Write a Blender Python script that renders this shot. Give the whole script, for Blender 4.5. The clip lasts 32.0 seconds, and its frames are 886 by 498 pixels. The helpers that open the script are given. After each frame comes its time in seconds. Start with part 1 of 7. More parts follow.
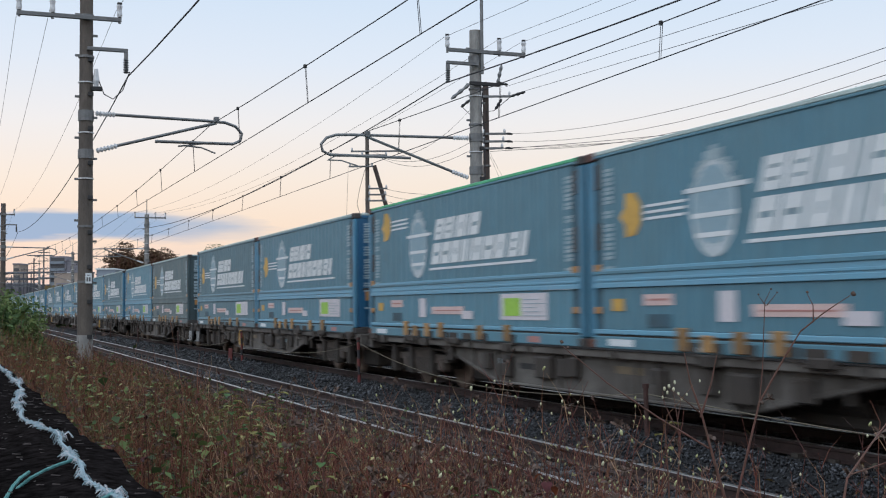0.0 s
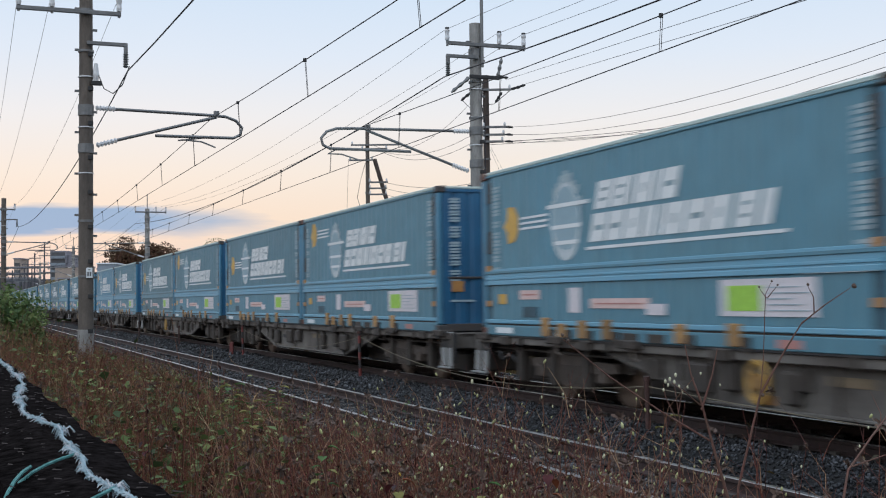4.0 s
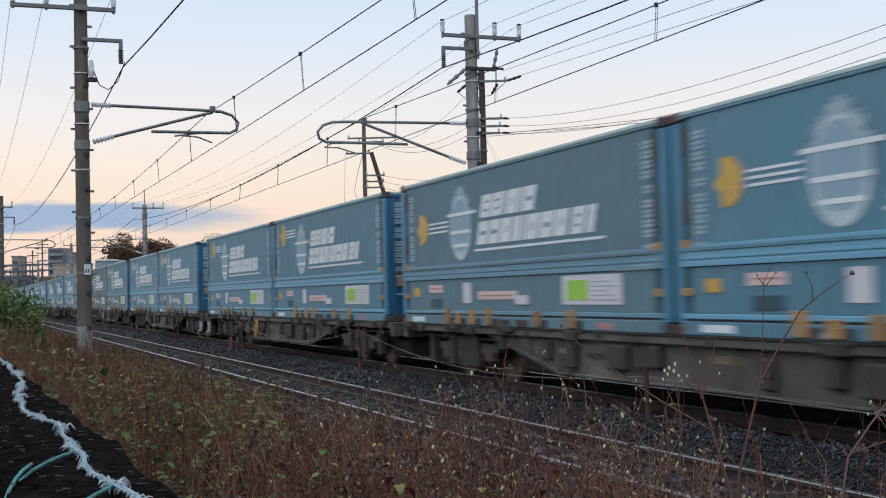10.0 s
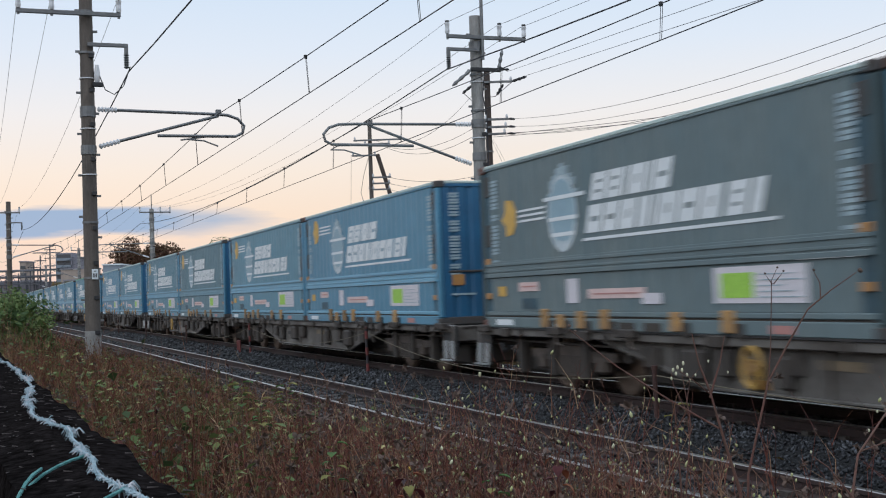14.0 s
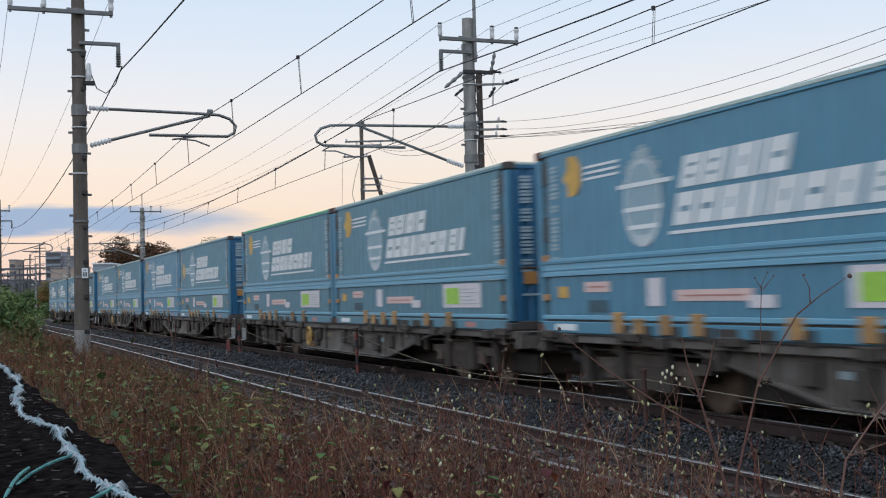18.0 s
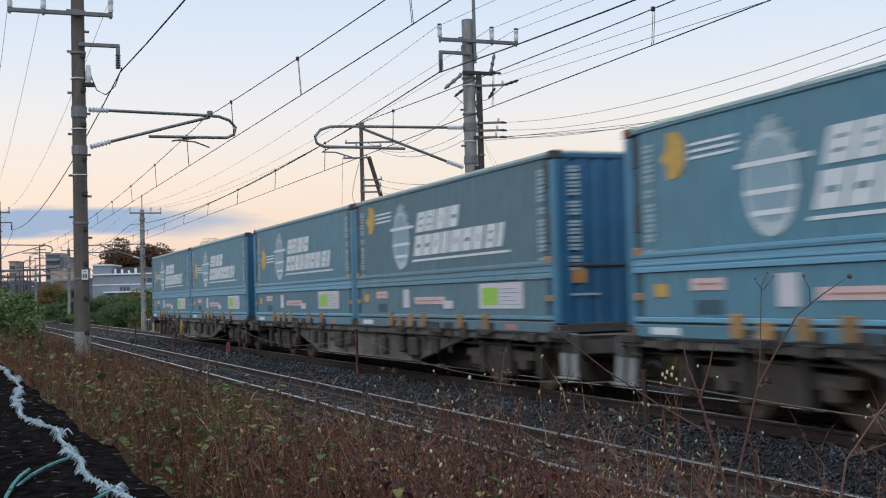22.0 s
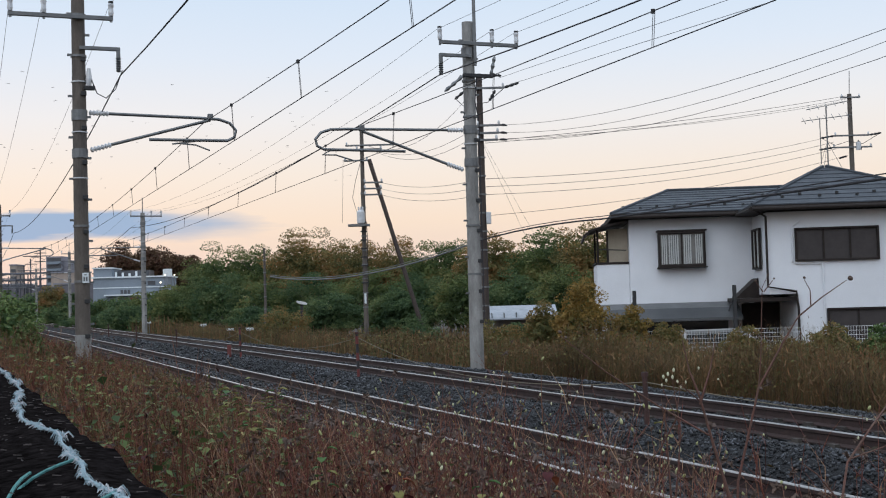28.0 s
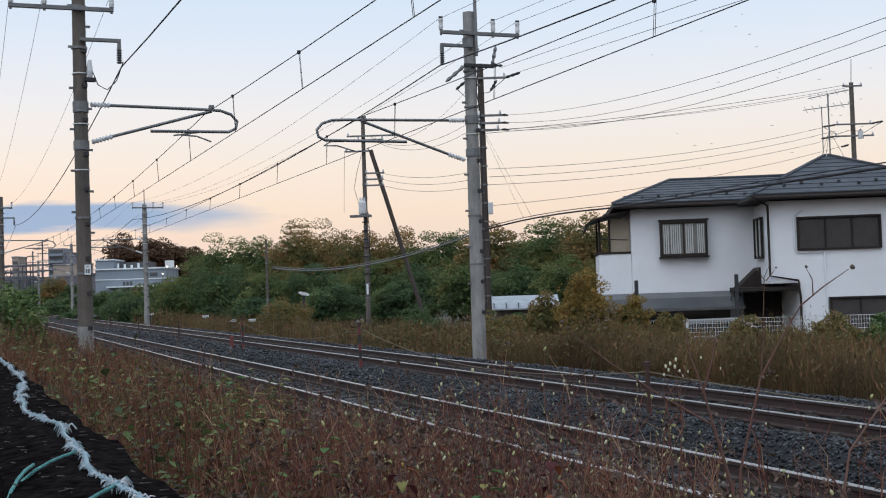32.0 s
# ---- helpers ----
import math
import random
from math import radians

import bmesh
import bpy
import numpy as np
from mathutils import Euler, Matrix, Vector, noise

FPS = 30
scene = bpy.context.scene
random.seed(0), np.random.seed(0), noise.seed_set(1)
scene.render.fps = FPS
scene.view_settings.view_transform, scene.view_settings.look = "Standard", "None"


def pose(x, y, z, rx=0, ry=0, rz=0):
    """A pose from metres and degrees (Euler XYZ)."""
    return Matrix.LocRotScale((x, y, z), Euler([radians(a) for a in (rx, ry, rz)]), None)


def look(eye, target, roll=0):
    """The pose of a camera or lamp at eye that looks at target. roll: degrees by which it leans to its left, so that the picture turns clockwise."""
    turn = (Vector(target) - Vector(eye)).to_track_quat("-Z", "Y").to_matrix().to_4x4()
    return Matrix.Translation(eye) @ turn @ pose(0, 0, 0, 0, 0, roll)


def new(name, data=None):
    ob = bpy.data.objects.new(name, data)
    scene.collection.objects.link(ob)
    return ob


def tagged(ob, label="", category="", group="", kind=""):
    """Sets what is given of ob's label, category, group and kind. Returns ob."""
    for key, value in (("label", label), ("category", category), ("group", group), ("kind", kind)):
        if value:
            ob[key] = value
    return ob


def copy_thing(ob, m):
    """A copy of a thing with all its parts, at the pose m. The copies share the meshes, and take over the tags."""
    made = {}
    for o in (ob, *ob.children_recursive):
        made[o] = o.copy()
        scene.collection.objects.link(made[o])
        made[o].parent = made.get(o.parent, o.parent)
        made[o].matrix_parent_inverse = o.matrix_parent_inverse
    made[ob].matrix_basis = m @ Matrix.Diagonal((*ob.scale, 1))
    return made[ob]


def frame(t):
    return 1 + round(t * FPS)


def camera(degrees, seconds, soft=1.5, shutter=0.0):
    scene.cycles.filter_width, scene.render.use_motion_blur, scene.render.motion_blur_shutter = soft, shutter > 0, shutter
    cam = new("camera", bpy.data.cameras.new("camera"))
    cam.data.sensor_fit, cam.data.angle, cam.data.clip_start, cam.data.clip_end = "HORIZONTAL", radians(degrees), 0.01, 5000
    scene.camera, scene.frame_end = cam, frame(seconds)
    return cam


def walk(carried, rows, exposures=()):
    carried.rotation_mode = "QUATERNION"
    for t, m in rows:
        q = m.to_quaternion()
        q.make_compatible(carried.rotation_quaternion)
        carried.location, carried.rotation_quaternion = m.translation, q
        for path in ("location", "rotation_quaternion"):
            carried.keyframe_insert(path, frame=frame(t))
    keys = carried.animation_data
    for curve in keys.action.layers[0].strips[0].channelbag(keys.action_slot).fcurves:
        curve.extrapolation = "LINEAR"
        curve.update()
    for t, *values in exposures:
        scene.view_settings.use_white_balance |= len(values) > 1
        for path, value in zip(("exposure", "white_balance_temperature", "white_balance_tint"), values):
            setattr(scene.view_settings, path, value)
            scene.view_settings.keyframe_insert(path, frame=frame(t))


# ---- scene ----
# x to the right of the view, y ahead, z up from the rail tops; the camera stands at the origin
EYE = (0.0, 0.0, 1.536)
cam = camera(39.96, 32.0, soft=1.1, shutter=0.40)
AIM = look(EYE, (0, math.cos(radians(2.330)), 1.536 + math.sin(radians(2.330))), -1.637)
# small turns of the hand-held camera: seconds, up, left, roll in degrees
SWAY = [
    (0, 0.351, 0.155, 1.139), (0.5, 0.242, 0.083, 1.199), (1, 0.224, 0.115, 1.110), (1.5, 0.202, 0.168, 1.060), (2, 0.147, 0.198, 1.024),
    (2.5, 0.090, 0.225, 0.922), (3, 0.084, 0.234, 0.904), (3.5, 0.070, 0.196, 0.978), (5.5, -0.158, 0.097, 0.686), (6, -0.244, 0.206, 0.448),
    (6.5, -0.250, 0.273, 0.361), (7, -0.173, 0.242, 0.492), (7.5, -0.109, 0.208, 0.467), (8, -0.102, 0.171, 0.455), (8.5, -0.126, 0.109, 0.458),
    (9, -0.177, 0.028, 0.406), (9.5, -0.279, 0.036, 0.314), (10, -0.321, 0.085, 0.233), (10.5, -0.235, 0.119, 0.120), (11, -0.180, 0.131, 0.121),
    (11.5, -0.178, 0.173, 0.042), (12, -0.208, 0.230, -0.009), (12.5, -0.196, 0.287, -0.154), (13, -0.221, 0.336, -0.250), (13.5, -0.260, 0.397, -0.322),
    (14, -0.266, 0.407, -0.324), (14.5, -0.336, 0.398, -0.322), (16.5, -0.377, 0.206, -0.099), (17, -0.353, 0.156, -0.028), (17.5, -0.265, 0.089, 0.087),
    (18, -0.169, -0.023, 0.181), (18.5, -0.160, -0.055, 0.140), (19, -0.199, 0.002, 0.056), (19.5, -0.209, 0.038, 0.053), (20, -0.156, 0.015, 0.114),
    (20.5, -0.134, -0.001, 0.096), (21, -0.126, -0.024, 0.160), (21.5, -0.151, -0.017, 0.104), (22, -0.119, -0.026, 0.108), (22.5, -0.106, -0.022, 0.062),
    (23, -0.100, -0.018, 0.037), (23.5, -0.042, -0.028, 0.098), (24, -0.033, -0.036, 0.109), (24.5, -0.053, -0.064, 0.179), (25, -0.034, -0.088, 0.213),
    (25.5, 0.025, -0.095, 0.148), (27.5, -0.079, -0.000, 0.007), (28, 0.000, 0.000, 0.000), (28.5, 0.008, -0.006, -0.009), (29, -0.085, 0.006, -0.031),
    (29.5, -0.191, 0.022, -0.076), (30, -0.282, 0.043, -0.129), (30.5, -0.373, 0.061, -0.149), (31, -0.480, 0.095, -0.238), (31.5, -0.557, 0.116, -0.268),
    (32, -0.450, 0.087, -0.226)]
walk(cam, [(t, AIM @ pose(0, 0, 0, up, left, roll)) for t, up, left, roll in SWAY], ((0, 0.0), (24.2, 0.0), (25, -0.12), (26.2, -0.08), (28, 0.0), (32, 0.0)))

# ---- sky and light: clear dusk, a peach horizon and a pale blue height ----
world = bpy.data.worlds.new("dusk_sky")
scene.world = world
world.use_nodes = True
wn, wl = world.node_tree.nodes, world.node_tree.links
wn.clear()
w_out = wn.new("ShaderNodeOutputWorld")
w_bg = wn.new("ShaderNodeBackground")
w_bg.inputs[1].default_value = 1.0
w_co = wn.new("ShaderNodeTexCoord")
w_sep = wn.new("ShaderNodeSeparateXYZ")
wl.new(w_co.outputs["Generated"], w_sep.inputs[0])
w_ramp = wn.new("ShaderNodeValToRGB")
w_map = wn.new("ShaderNodeMapRange")
w_map.inputs[1].default_value, w_map.inputs[2].default_value = -0.1, 1.0
wl.new(w_sep.outputs[2], w_map.inputs[0])
wl.new(w_map.outputs[0], w_ramp.inputs[0])
RAMP = [(0.0, (0.22, 0.19, 0.18)), (0.088, (0.67, 0.54, 0.51)), (0.112, (0.82, 0.66, 0.585)), (0.15, (0.93, 0.76, 0.62)), (0.185, (0.92, 0.82, 0.73)),
        (0.225, (0.86, 0.85, 0.86)), (0.27, (0.74, 0.82, 0.93)), (0.33, (0.62, 0.76, 0.93)), (0.5, (0.90, 1.06, 1.28)), (1.0, (1.2, 1.38, 1.62))]
els = w_ramp.color_ramp.elements
els[0].position, els[0].color = RAMP[0][0], (*RAMP[0][1], 1)
els[1].position, els[1].color = RAMP[-1][0], (*RAMP[-1][1], 1)
for at, col in RAMP[1:-1]:
    e = els.new(at)
    e.color = (*col, 1)
# a low bank of blue-grey cloud over the horizon
w_cl = wn.new("ShaderNodeMapping")
w_cl.inputs["Scale"].default_value = (7.0, 7.0, 55.0)
w_no = wn.new("ShaderNodeTexNoise")
w_no.inputs["Scale"].default_value, w_no.inputs["Detail"].default_value = 1.0, 5.0
wl.new(w_co.outputs["Generated"], w_cl.inputs[0])
wl.new(w_cl.outputs[0], w_no.inputs[0])
w_nr = wn.new("ShaderNodeMapRange")
w_nr.inputs[1].default_value, w_nr.inputs[2].default_value = 0.38, 0.50
wl.new(w_no.outputs[0], w_nr.inputs[0])
# the bank keeps to the low sky towards the far end of the line
def w_math(op, a, b, clamp=False):
    m = wn.new("ShaderNodeMath")
    m.operation, m.use_clamp = op, clamp
    for i, v in enumerate((a, b)):
        if hasattr(v, "is_linked"):
            wl.new(v, m.inputs[i])
        else:
            m.inputs[i].default_value = v
    return m.outputs[0]
def w_band(value, mid, half, soft):
    d = w_math("ABSOLUTE", w_math("SUBTRACT", value, mid), 0.0)
    return w_math("MULTIPLY", w_math("SUBTRACT", half, d), 1.0 / soft, True)
ragged = w_math("ADD", w_sep.outputs[2], w_math("MULTIPLY", w_math("SUBTRACT", w_no.outputs[0], 0.5), 0.045))
bank = w_math("MULTIPLY", w_band(ragged, 0.0665, 0.0165, 0.007), w_band(w_math("ADD", w_sep.outputs[0], w_math("MULTIPLY", w_no.outputs[0], 0.25)), -0.385, 0.36, 0.10), True)
w_mix = wn.new("ShaderNodeMix")
w_mix.data_type = "RGBA"
w_mix.inputs[7].default_value = (0.30, 0.455, 0.66, 1)
wl.new(bank, w_mix.inputs[0])
wl.new(w_ramp.outputs[0], w_mix.inputs[6])
# the clear sky's own colour, with the sun just under the horizon ahead
w_sky = wn.new("ShaderNodeTexSky")
w_sky.sky_type, w_sky.sun_disc = "NISHITA", False
w_sky.sun_elevation, w_sky.sun_rotation = radians(1.0), radians(-20)
w_add = wn.new("ShaderNodeMix")
w_add.data_type, w_add.blend_type = "RGBA", "ADD"
w_add.inputs[0].default_value = 0.004
wl.new(w_mix.outputs[2], w_add.inputs[6])
wl.new(w_sky.outputs[0], w_add.inputs[7])
wl.new(w_add.outputs[2], w_bg.inputs[0])
wl.new(w_bg.outputs[0], w_out.inputs[0])
# broad fill from behind the eye, added as sky glow; no sun stands there
sun_data = bpy.data.lights.new("sun", "SUN")
sun_data.energy, sun_data.angle, sun_data.color = 1.0, radians(60), (0.92, 0.96, 1.0)
sun = new("sun", sun_data)
sun.matrix_world = look((0, 0, 60), (34, 62, 0))
scene.view_settings.exposure = 0.0


# ---- materials ----
def mat(name, base, rough=0.7, metal=0.0, second=None, scale=6.0, amount=0.5, grain=60.0, grain_amount=0.12, bump=0.15, bump_scale=40.0,
        stretch=(1, 1, 1), vary=0.0, spec=0.5, dist=0.02):
    """A principled surface whose colour wanders from base to second in patches, with a finer grain, relief and, with vary, a change from piece to piece."""
    m = bpy.data.materials.new(name)
    m.use_nodes = True
    n, l = m.node_tree.nodes, m.node_tree.links
    bsdf = n["Principled BSDF"]
    second = second or tuple(c * 0.72 for c in base)
    co = n.new("ShaderNodeTexCoord")
    mp = n.new("ShaderNodeMapping")
    mp.inputs["Scale"].default_value = stretch
    l.new(co.outputs["Object"], mp.inputs[0])
    big = n.new("ShaderNodeTexNoise")
    big.inputs["Scale"].default_value, big.inputs["Detail"].default_value, big.inputs["Roughness"].default_value = scale, 6, 0.65
    l.new(mp.outputs[0], big.inputs[0])
    sharp = n.new("ShaderNodeMapRange")
    sharp.inputs[1].default_value, sharp.inputs[2].default_value = 0.5 - 0.22 * (1.3 - amount), 0.5 + 0.22
    l.new(big.outputs[0], sharp.inputs[0])
    mix = n.new("ShaderNodeMix")
    mix.data_type = "RGBA"
    mix.inputs[6].default_value, mix.inputs[7].default_value = (*base, 1), (*second, 1)
    l.new(sharp.outputs[0], mix.inputs[0])
    fine = n.new("ShaderNodeTexNoise")
    fine.inputs["Scale"].default_value, fine.inputs["Detail"].default_value = grain, 3
    l.new(mp.outputs[0], fine.inputs[0])
    val = n.new("ShaderNodeMapRange")
    val.inputs[1].default_value, val.inputs[2].default_value = 0.3, 0.7
    val.inputs[3].default_value, val.inputs[4].default_value = 1 - grain_amount, 1 + grain_amount
    l.new(fine.outputs[0], val.inputs[0])
    hsv = n.new("ShaderNodeHueSaturation")
    l.new(mix.outputs[2], hsv.inputs["Color"])
    if vary:
        info = n.new("ShaderNodeObjectInfo")
        vr = n.new("ShaderNodeMapRange")
        vr.inputs[3].default_value, vr.inputs[4].default_value = 1 - vary, 1 + vary
        l.new(info.outputs["Random"], vr.inputs[0])
        mul = n.new("ShaderNodeMath")
        mul.operation = "MULTIPLY"
        l.new(vr.outputs[0], mul.inputs[0])
        l.new(val.outputs[0], mul.inputs[1])
        l.new(mul.outputs[0], hsv.inputs["Value"])
    else:
        l.new(val.outputs[0], hsv.inputs["Value"])
    l.new(hsv.outputs[0], bsdf.inputs["Base Color"])
    bsdf.inputs["Metallic"].default_value = metal
    bsdf.inputs["Specular IOR Level"].default_value = spec
    rr = n.new("ShaderNodeMapRange")
    rr.inputs[3].default_value, rr.inputs[4].default_value = max(0.03, rough - 0.12), min(1, rough + 0.12)
    l.new(big.outputs[0], rr.inputs[0])
    l.new(rr.outputs[0], bsdf.inputs["Roughness"])
    if bump:
        rel = n.new("ShaderNodeTexNoise")
        rel.inputs["Scale"].default_value, rel.inputs["Detail"].default_value = bump_scale, 5
        l.new(mp.outputs[0], rel.inputs[0])
        bp = n.new("ShaderNodeBump")
        bp.inputs["Strength"].default_value, bp.inputs["Distance"].default_value = bump, dist
        l.new(rel.outputs[0], bp.inputs["Height"])
        l.new(bp.outputs[0], bsdf.inputs["Normal"])
    return m


def leafy(name, colors, rough=0.75, patch=0.35, own=0.65, glow=0.0):
    """Foliage: each leaf or stalk takes its own colour from a ramp."""
    m = bpy.data.materials.new(name)
    m.use_nodes = True
    n, l = m.node_tree.nodes, m.node_tree.links
    bsdf = n["Principled BSDF"]
    geo = n.new("ShaderNodeNewGeometry")
    ramp = n.new("ShaderNodeValToRGB")
    ramp.color_ramp.interpolation = "LINEAR"
    e = ramp.color_ramp.elements
    e[0].position, e[0].color = 0.0, (*colors[0], 1)
    e[1].position, e[1].color = 1.0, (*colors[-1], 1)
    for i, c in enumerate(colors[1:-1], 1):
        x = e.new(i / (len(colors) - 1))
        x.color = (*c, 1)
    co = n.new("ShaderNodeTexCoord")
    no = n.new("ShaderNodeTexNoise")
    no.inputs["Scale"].default_value = patch
    l.new(co.outputs["Object"], no.inputs[0])
    ad = n.new("ShaderNodeMath")
    ad.operation = "MULTIPLY_ADD"
    l.new(geo.outputs["Random Per Island"], ad.inputs[0])
    ad.inputs[1].default_value = own
    sc = n.new("ShaderNodeMapRange")
    sc.inputs[1].default_value, sc.inputs[2].default_value, sc.inputs[3].default_value, sc.inputs[4].default_value = 0.35, 0.65, -0.1, 1.1 - own
    l.new(no.outputs[0], sc.inputs[0])
    l.new(sc.outputs[0], ad.inputs[2])
    l.new(ad.outputs[0], ramp.inputs[0])
    l.new(ramp.outputs[0], bsdf.inputs["Base Color"])
    bsdf.inputs["Roughness"].default_value = rough
    bsdf.inputs["Specular IOR Level"].default_value = 0.25
    if glow:                            # thin leaves let some light through
        thin = n.new("ShaderNodeBsdfTranslucent")
        l.new(ramp.outputs[0], thin.inputs[0])
        both = n.new("ShaderNodeMixShader")
        both.inputs[0].default_value = glow
        l.new(bsdf.outputs[0], both.inputs[1])
        l.new(thin.outputs[0], both.inputs[2])
        l.new(both.outputs[0], n["Material Output"].inputs[0])
    return m


M_BLUE = mat("container_blue_paint", (0.062, 0.182, 0.252), 0.5, second=(0.080, 0.178, 0.225), scale=1.2, amount=0.5, grain=9, grain_amount=0.12, bump=0.04, vary=0.12, stretch=(1, 1, 0.25))
M_BRIGHT = mat("container_post_blue_paint", (0.045, 0.185, 0.295), 0.45, second=(0.04, 0.13, 0.19), scale=1.6, grain=12, grain_amount=0.08, bump=0.03, vary=0.10, stretch=(1, 1, 0.35))
M_GRIME = mat("sooty_grey_paint", (0.115, 0.15, 0.155), 0.65, second=(0.09, 0.135, 0.15), scale=1.4, grain=10, grain_amount=0.1, bump=0.04, stretch=(1, 1, 0.35))
M_VIVID = mat("container_fresh_blue_paint", (0.055, 0.19, 0.288), 0.45, second=(0.06, 0.178, 0.26), scale=1.3, grain=9, grain_amount=0.1, bump=0.04, vary=0.08, stretch=(1, 1, 0.25))
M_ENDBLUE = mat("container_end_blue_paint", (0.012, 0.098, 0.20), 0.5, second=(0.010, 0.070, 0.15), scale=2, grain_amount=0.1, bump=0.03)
# darker than the wall blue: the shade of the post recesses is in the colour
M_RECESS = mat("dark_recess_blue", (0.028, 0.085, 0.125), 0.65, second=(0.035, 0.055, 0.065), scale=5, bump=0.06, vary=0.15)
M_PAD = mat("grimy_dark_pad", (0.038, 0.044, 0.048), 0.75, second=(0.055, 0.038, 0.03), scale=9, bump=0.1)
M_RING = mat("off_white_print", (0.46, 0.52, 0.55), 0.55, second=(0.38, 0.45, 0.49), scale=5, bump=0)
M_HAZE = mat("pale_blue_print", (0.19, 0.31, 0.38), 0.55, second=(0.23, 0.345, 0.41), scale=5, bump=0)
M_STICKER = mat("off_white_sticker", (0.56, 0.53, 0.57), 0.5, second=(0.48, 0.47, 0.50), scale=5, bump=0)
M_REDPRINT = mat("faded_red_print", (0.42, 0.20, 0.18), 0.6, scale=8, bump=0)
M_DUSTY = mat("dusty_blue_grey_paint", (0.082, 0.165, 0.205), 0.6, second=(0.095, 0.158, 0.185), scale=1.2, amount=0.5, grain=9, grain_amount=0.12, bump=0.04, vary=0.08, stretch=(1, 1, 0.25))
M_FADED = mat("faded_pale_blue_paint", (0.12, 0.25, 0.32), 0.55, second=(0.10, 0.20, 0.25), scale=2.5, bump=0.02)
M_STRIPE = mat("pale_blue_paint", (0.11, 0.30, 0.42), 0.5, second=(0.14, 0.29, 0.39), scale=2.5, grain_amount=0.08, bump=0.02)
M_WHITE = mat("white_print", (0.62, 0.66, 0.68), 0.5, second=(0.52, 0.56, 0.58), scale=3, grain_amount=0.06, bump=0)
M_YELLOW = mat("yellow_print", (0.55, 0.33, 0.07), 0.55, scale=4, bump=0)
M_ORANGE = mat("dull_orange_paint", (0.40, 0.20, 0.06), 0.5, second=(0.26, 0.13, 0.05), scale=8, bump=0)
M_RUST = mat("rusty_steel", (0.13, 0.048, 0.034), 0.8, second=(0.075, 0.04, 0.03), scale=9, bump=0.2)
M_PINK = mat("pink_white_sticker", (0.62, 0.46, 0.44), 0.5, scale=12, bump=0)
M_LIME = mat("lime_sticker", (0.30, 0.55, 0.07), 0.5, scale=12, bump=0)
M_GREENRAIL = mat("green_paint", (0.06, 0.42, 0.20), 0.5, scale=3, bump=0.03)
M_PALERAIL = mat("pale_green_grey_paint", (0.42, 0.52, 0.50), 0.5, scale=3, bump=0.03)
M_RUSTPALE = mat("faded_tan_stencil", (0.16, 0.12, 0.075), 0.7, scale=8, bump=0)
M_WAGON = mat("weathered_grey_wagon_paint", (0.128, 0.120, 0.110), 0.7, second=(0.040, 0.031, 0.026), scale=1.3, amount=0.6, grain=14, grain_amount=0.18, bump=0.06, vary=0.15)
# grime of the underframe; also the dark of strips and blocks that stand for shade
M_DARK = mat("grimy_underframe_and_shade", (0.026, 0.022, 0.020), 0.75, second=(0.045, 0.035, 0.028), scale=5, bump=0.15)
M_WHEEL = mat("brown_brake_dust_steel", (0.24, 0.17, 0.13), 0.6, metal=0.3, second=(0.08, 0.06, 0.05), scale=6, bump=0.1)
M_STEP = mat("galvanised_step", (0.33, 0.345, 0.35), 0.5, metal=0.3, bump=0.05)
M_TEAL = mat("teal_strand", (0.045, 0.15, 0.145), 0.9, second=(0.10, 0.22, 0.215), scale=60, bump=0.3, spec=0.1)
M_FRAME = mat("grimy_bogie_frame", (0.080, 0.060, 0.048), 0.75, second=(0.028, 0.022, 0.019), scale=6, bump=0.15)
M_MARK = mat("faded_white_marking", (0.30, 0.38, 0.42), 0.6, second=(0.20, 0.29, 0.33), scale=6, bump=0)
M_STAKE = mat("dark_rusty_stake", (0.055, 0.022, 0.018), 0.85, second=(0.03, 0.016, 0.014), scale=12, bump=0.2)
M_SOOTEND = mat("sooty_teal_end", (0.035, 0.065, 0.075), 0.7, second=(0.03, 0.05, 0.055), scale=2, bump=0.03)
M_RAILTOP = mat("polished_rail_head", (0.32, 0.305, 0.30), 0.34, metal=1.0, second=(0.33, 0.30, 0.28), scale=8, bump=0.02)
M_RAIL = mat("rust_brown_rail", (0.046, 0.027, 0.025), 0.8, second=(0.028, 0.020, 0.018), scale=7, bump=0.15, spec=0.3)
M_SLEEPER = mat("stained_concrete_sleeper", (0.05, 0.042, 0.036), 0.9, second=(0.03, 0.025, 0.022), scale=5, bump=0.2, vary=0.25)
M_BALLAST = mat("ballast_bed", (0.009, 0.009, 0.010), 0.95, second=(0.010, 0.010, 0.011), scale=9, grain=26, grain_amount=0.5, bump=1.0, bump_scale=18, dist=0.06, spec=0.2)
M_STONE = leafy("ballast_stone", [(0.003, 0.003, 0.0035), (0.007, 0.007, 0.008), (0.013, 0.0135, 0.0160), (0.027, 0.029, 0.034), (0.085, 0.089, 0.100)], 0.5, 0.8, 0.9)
M_SOIL = mat("dry_soil", (0.028, 0.020, 0.015), 0.95, second=(0.022, 0.022, 0.013), scale=0.6, grain=8, grain_amount=0.3, bump=0.6, bump_scale=5, dist=0.08)
M_CONC = mat("weathered_concrete", (0.27, 0.265, 0.255), 0.85, second=(0.12, 0.115, 0.11), scale=4, bump=0.15, stretch=(1, 1, 0.3))
M_CONC_DARK = mat("dark_stained_concrete", (0.110, 0.092, 0.078), 0.85, second=(0.050, 0.042, 0.037), scale=4, bump=0.15, stretch=(1, 1, 0.3))
M_STEEL = mat("galvanised_steel", (0.16, 0.165, 0.17), 0.5, metal=0.6, scale=6, bump=0.05)
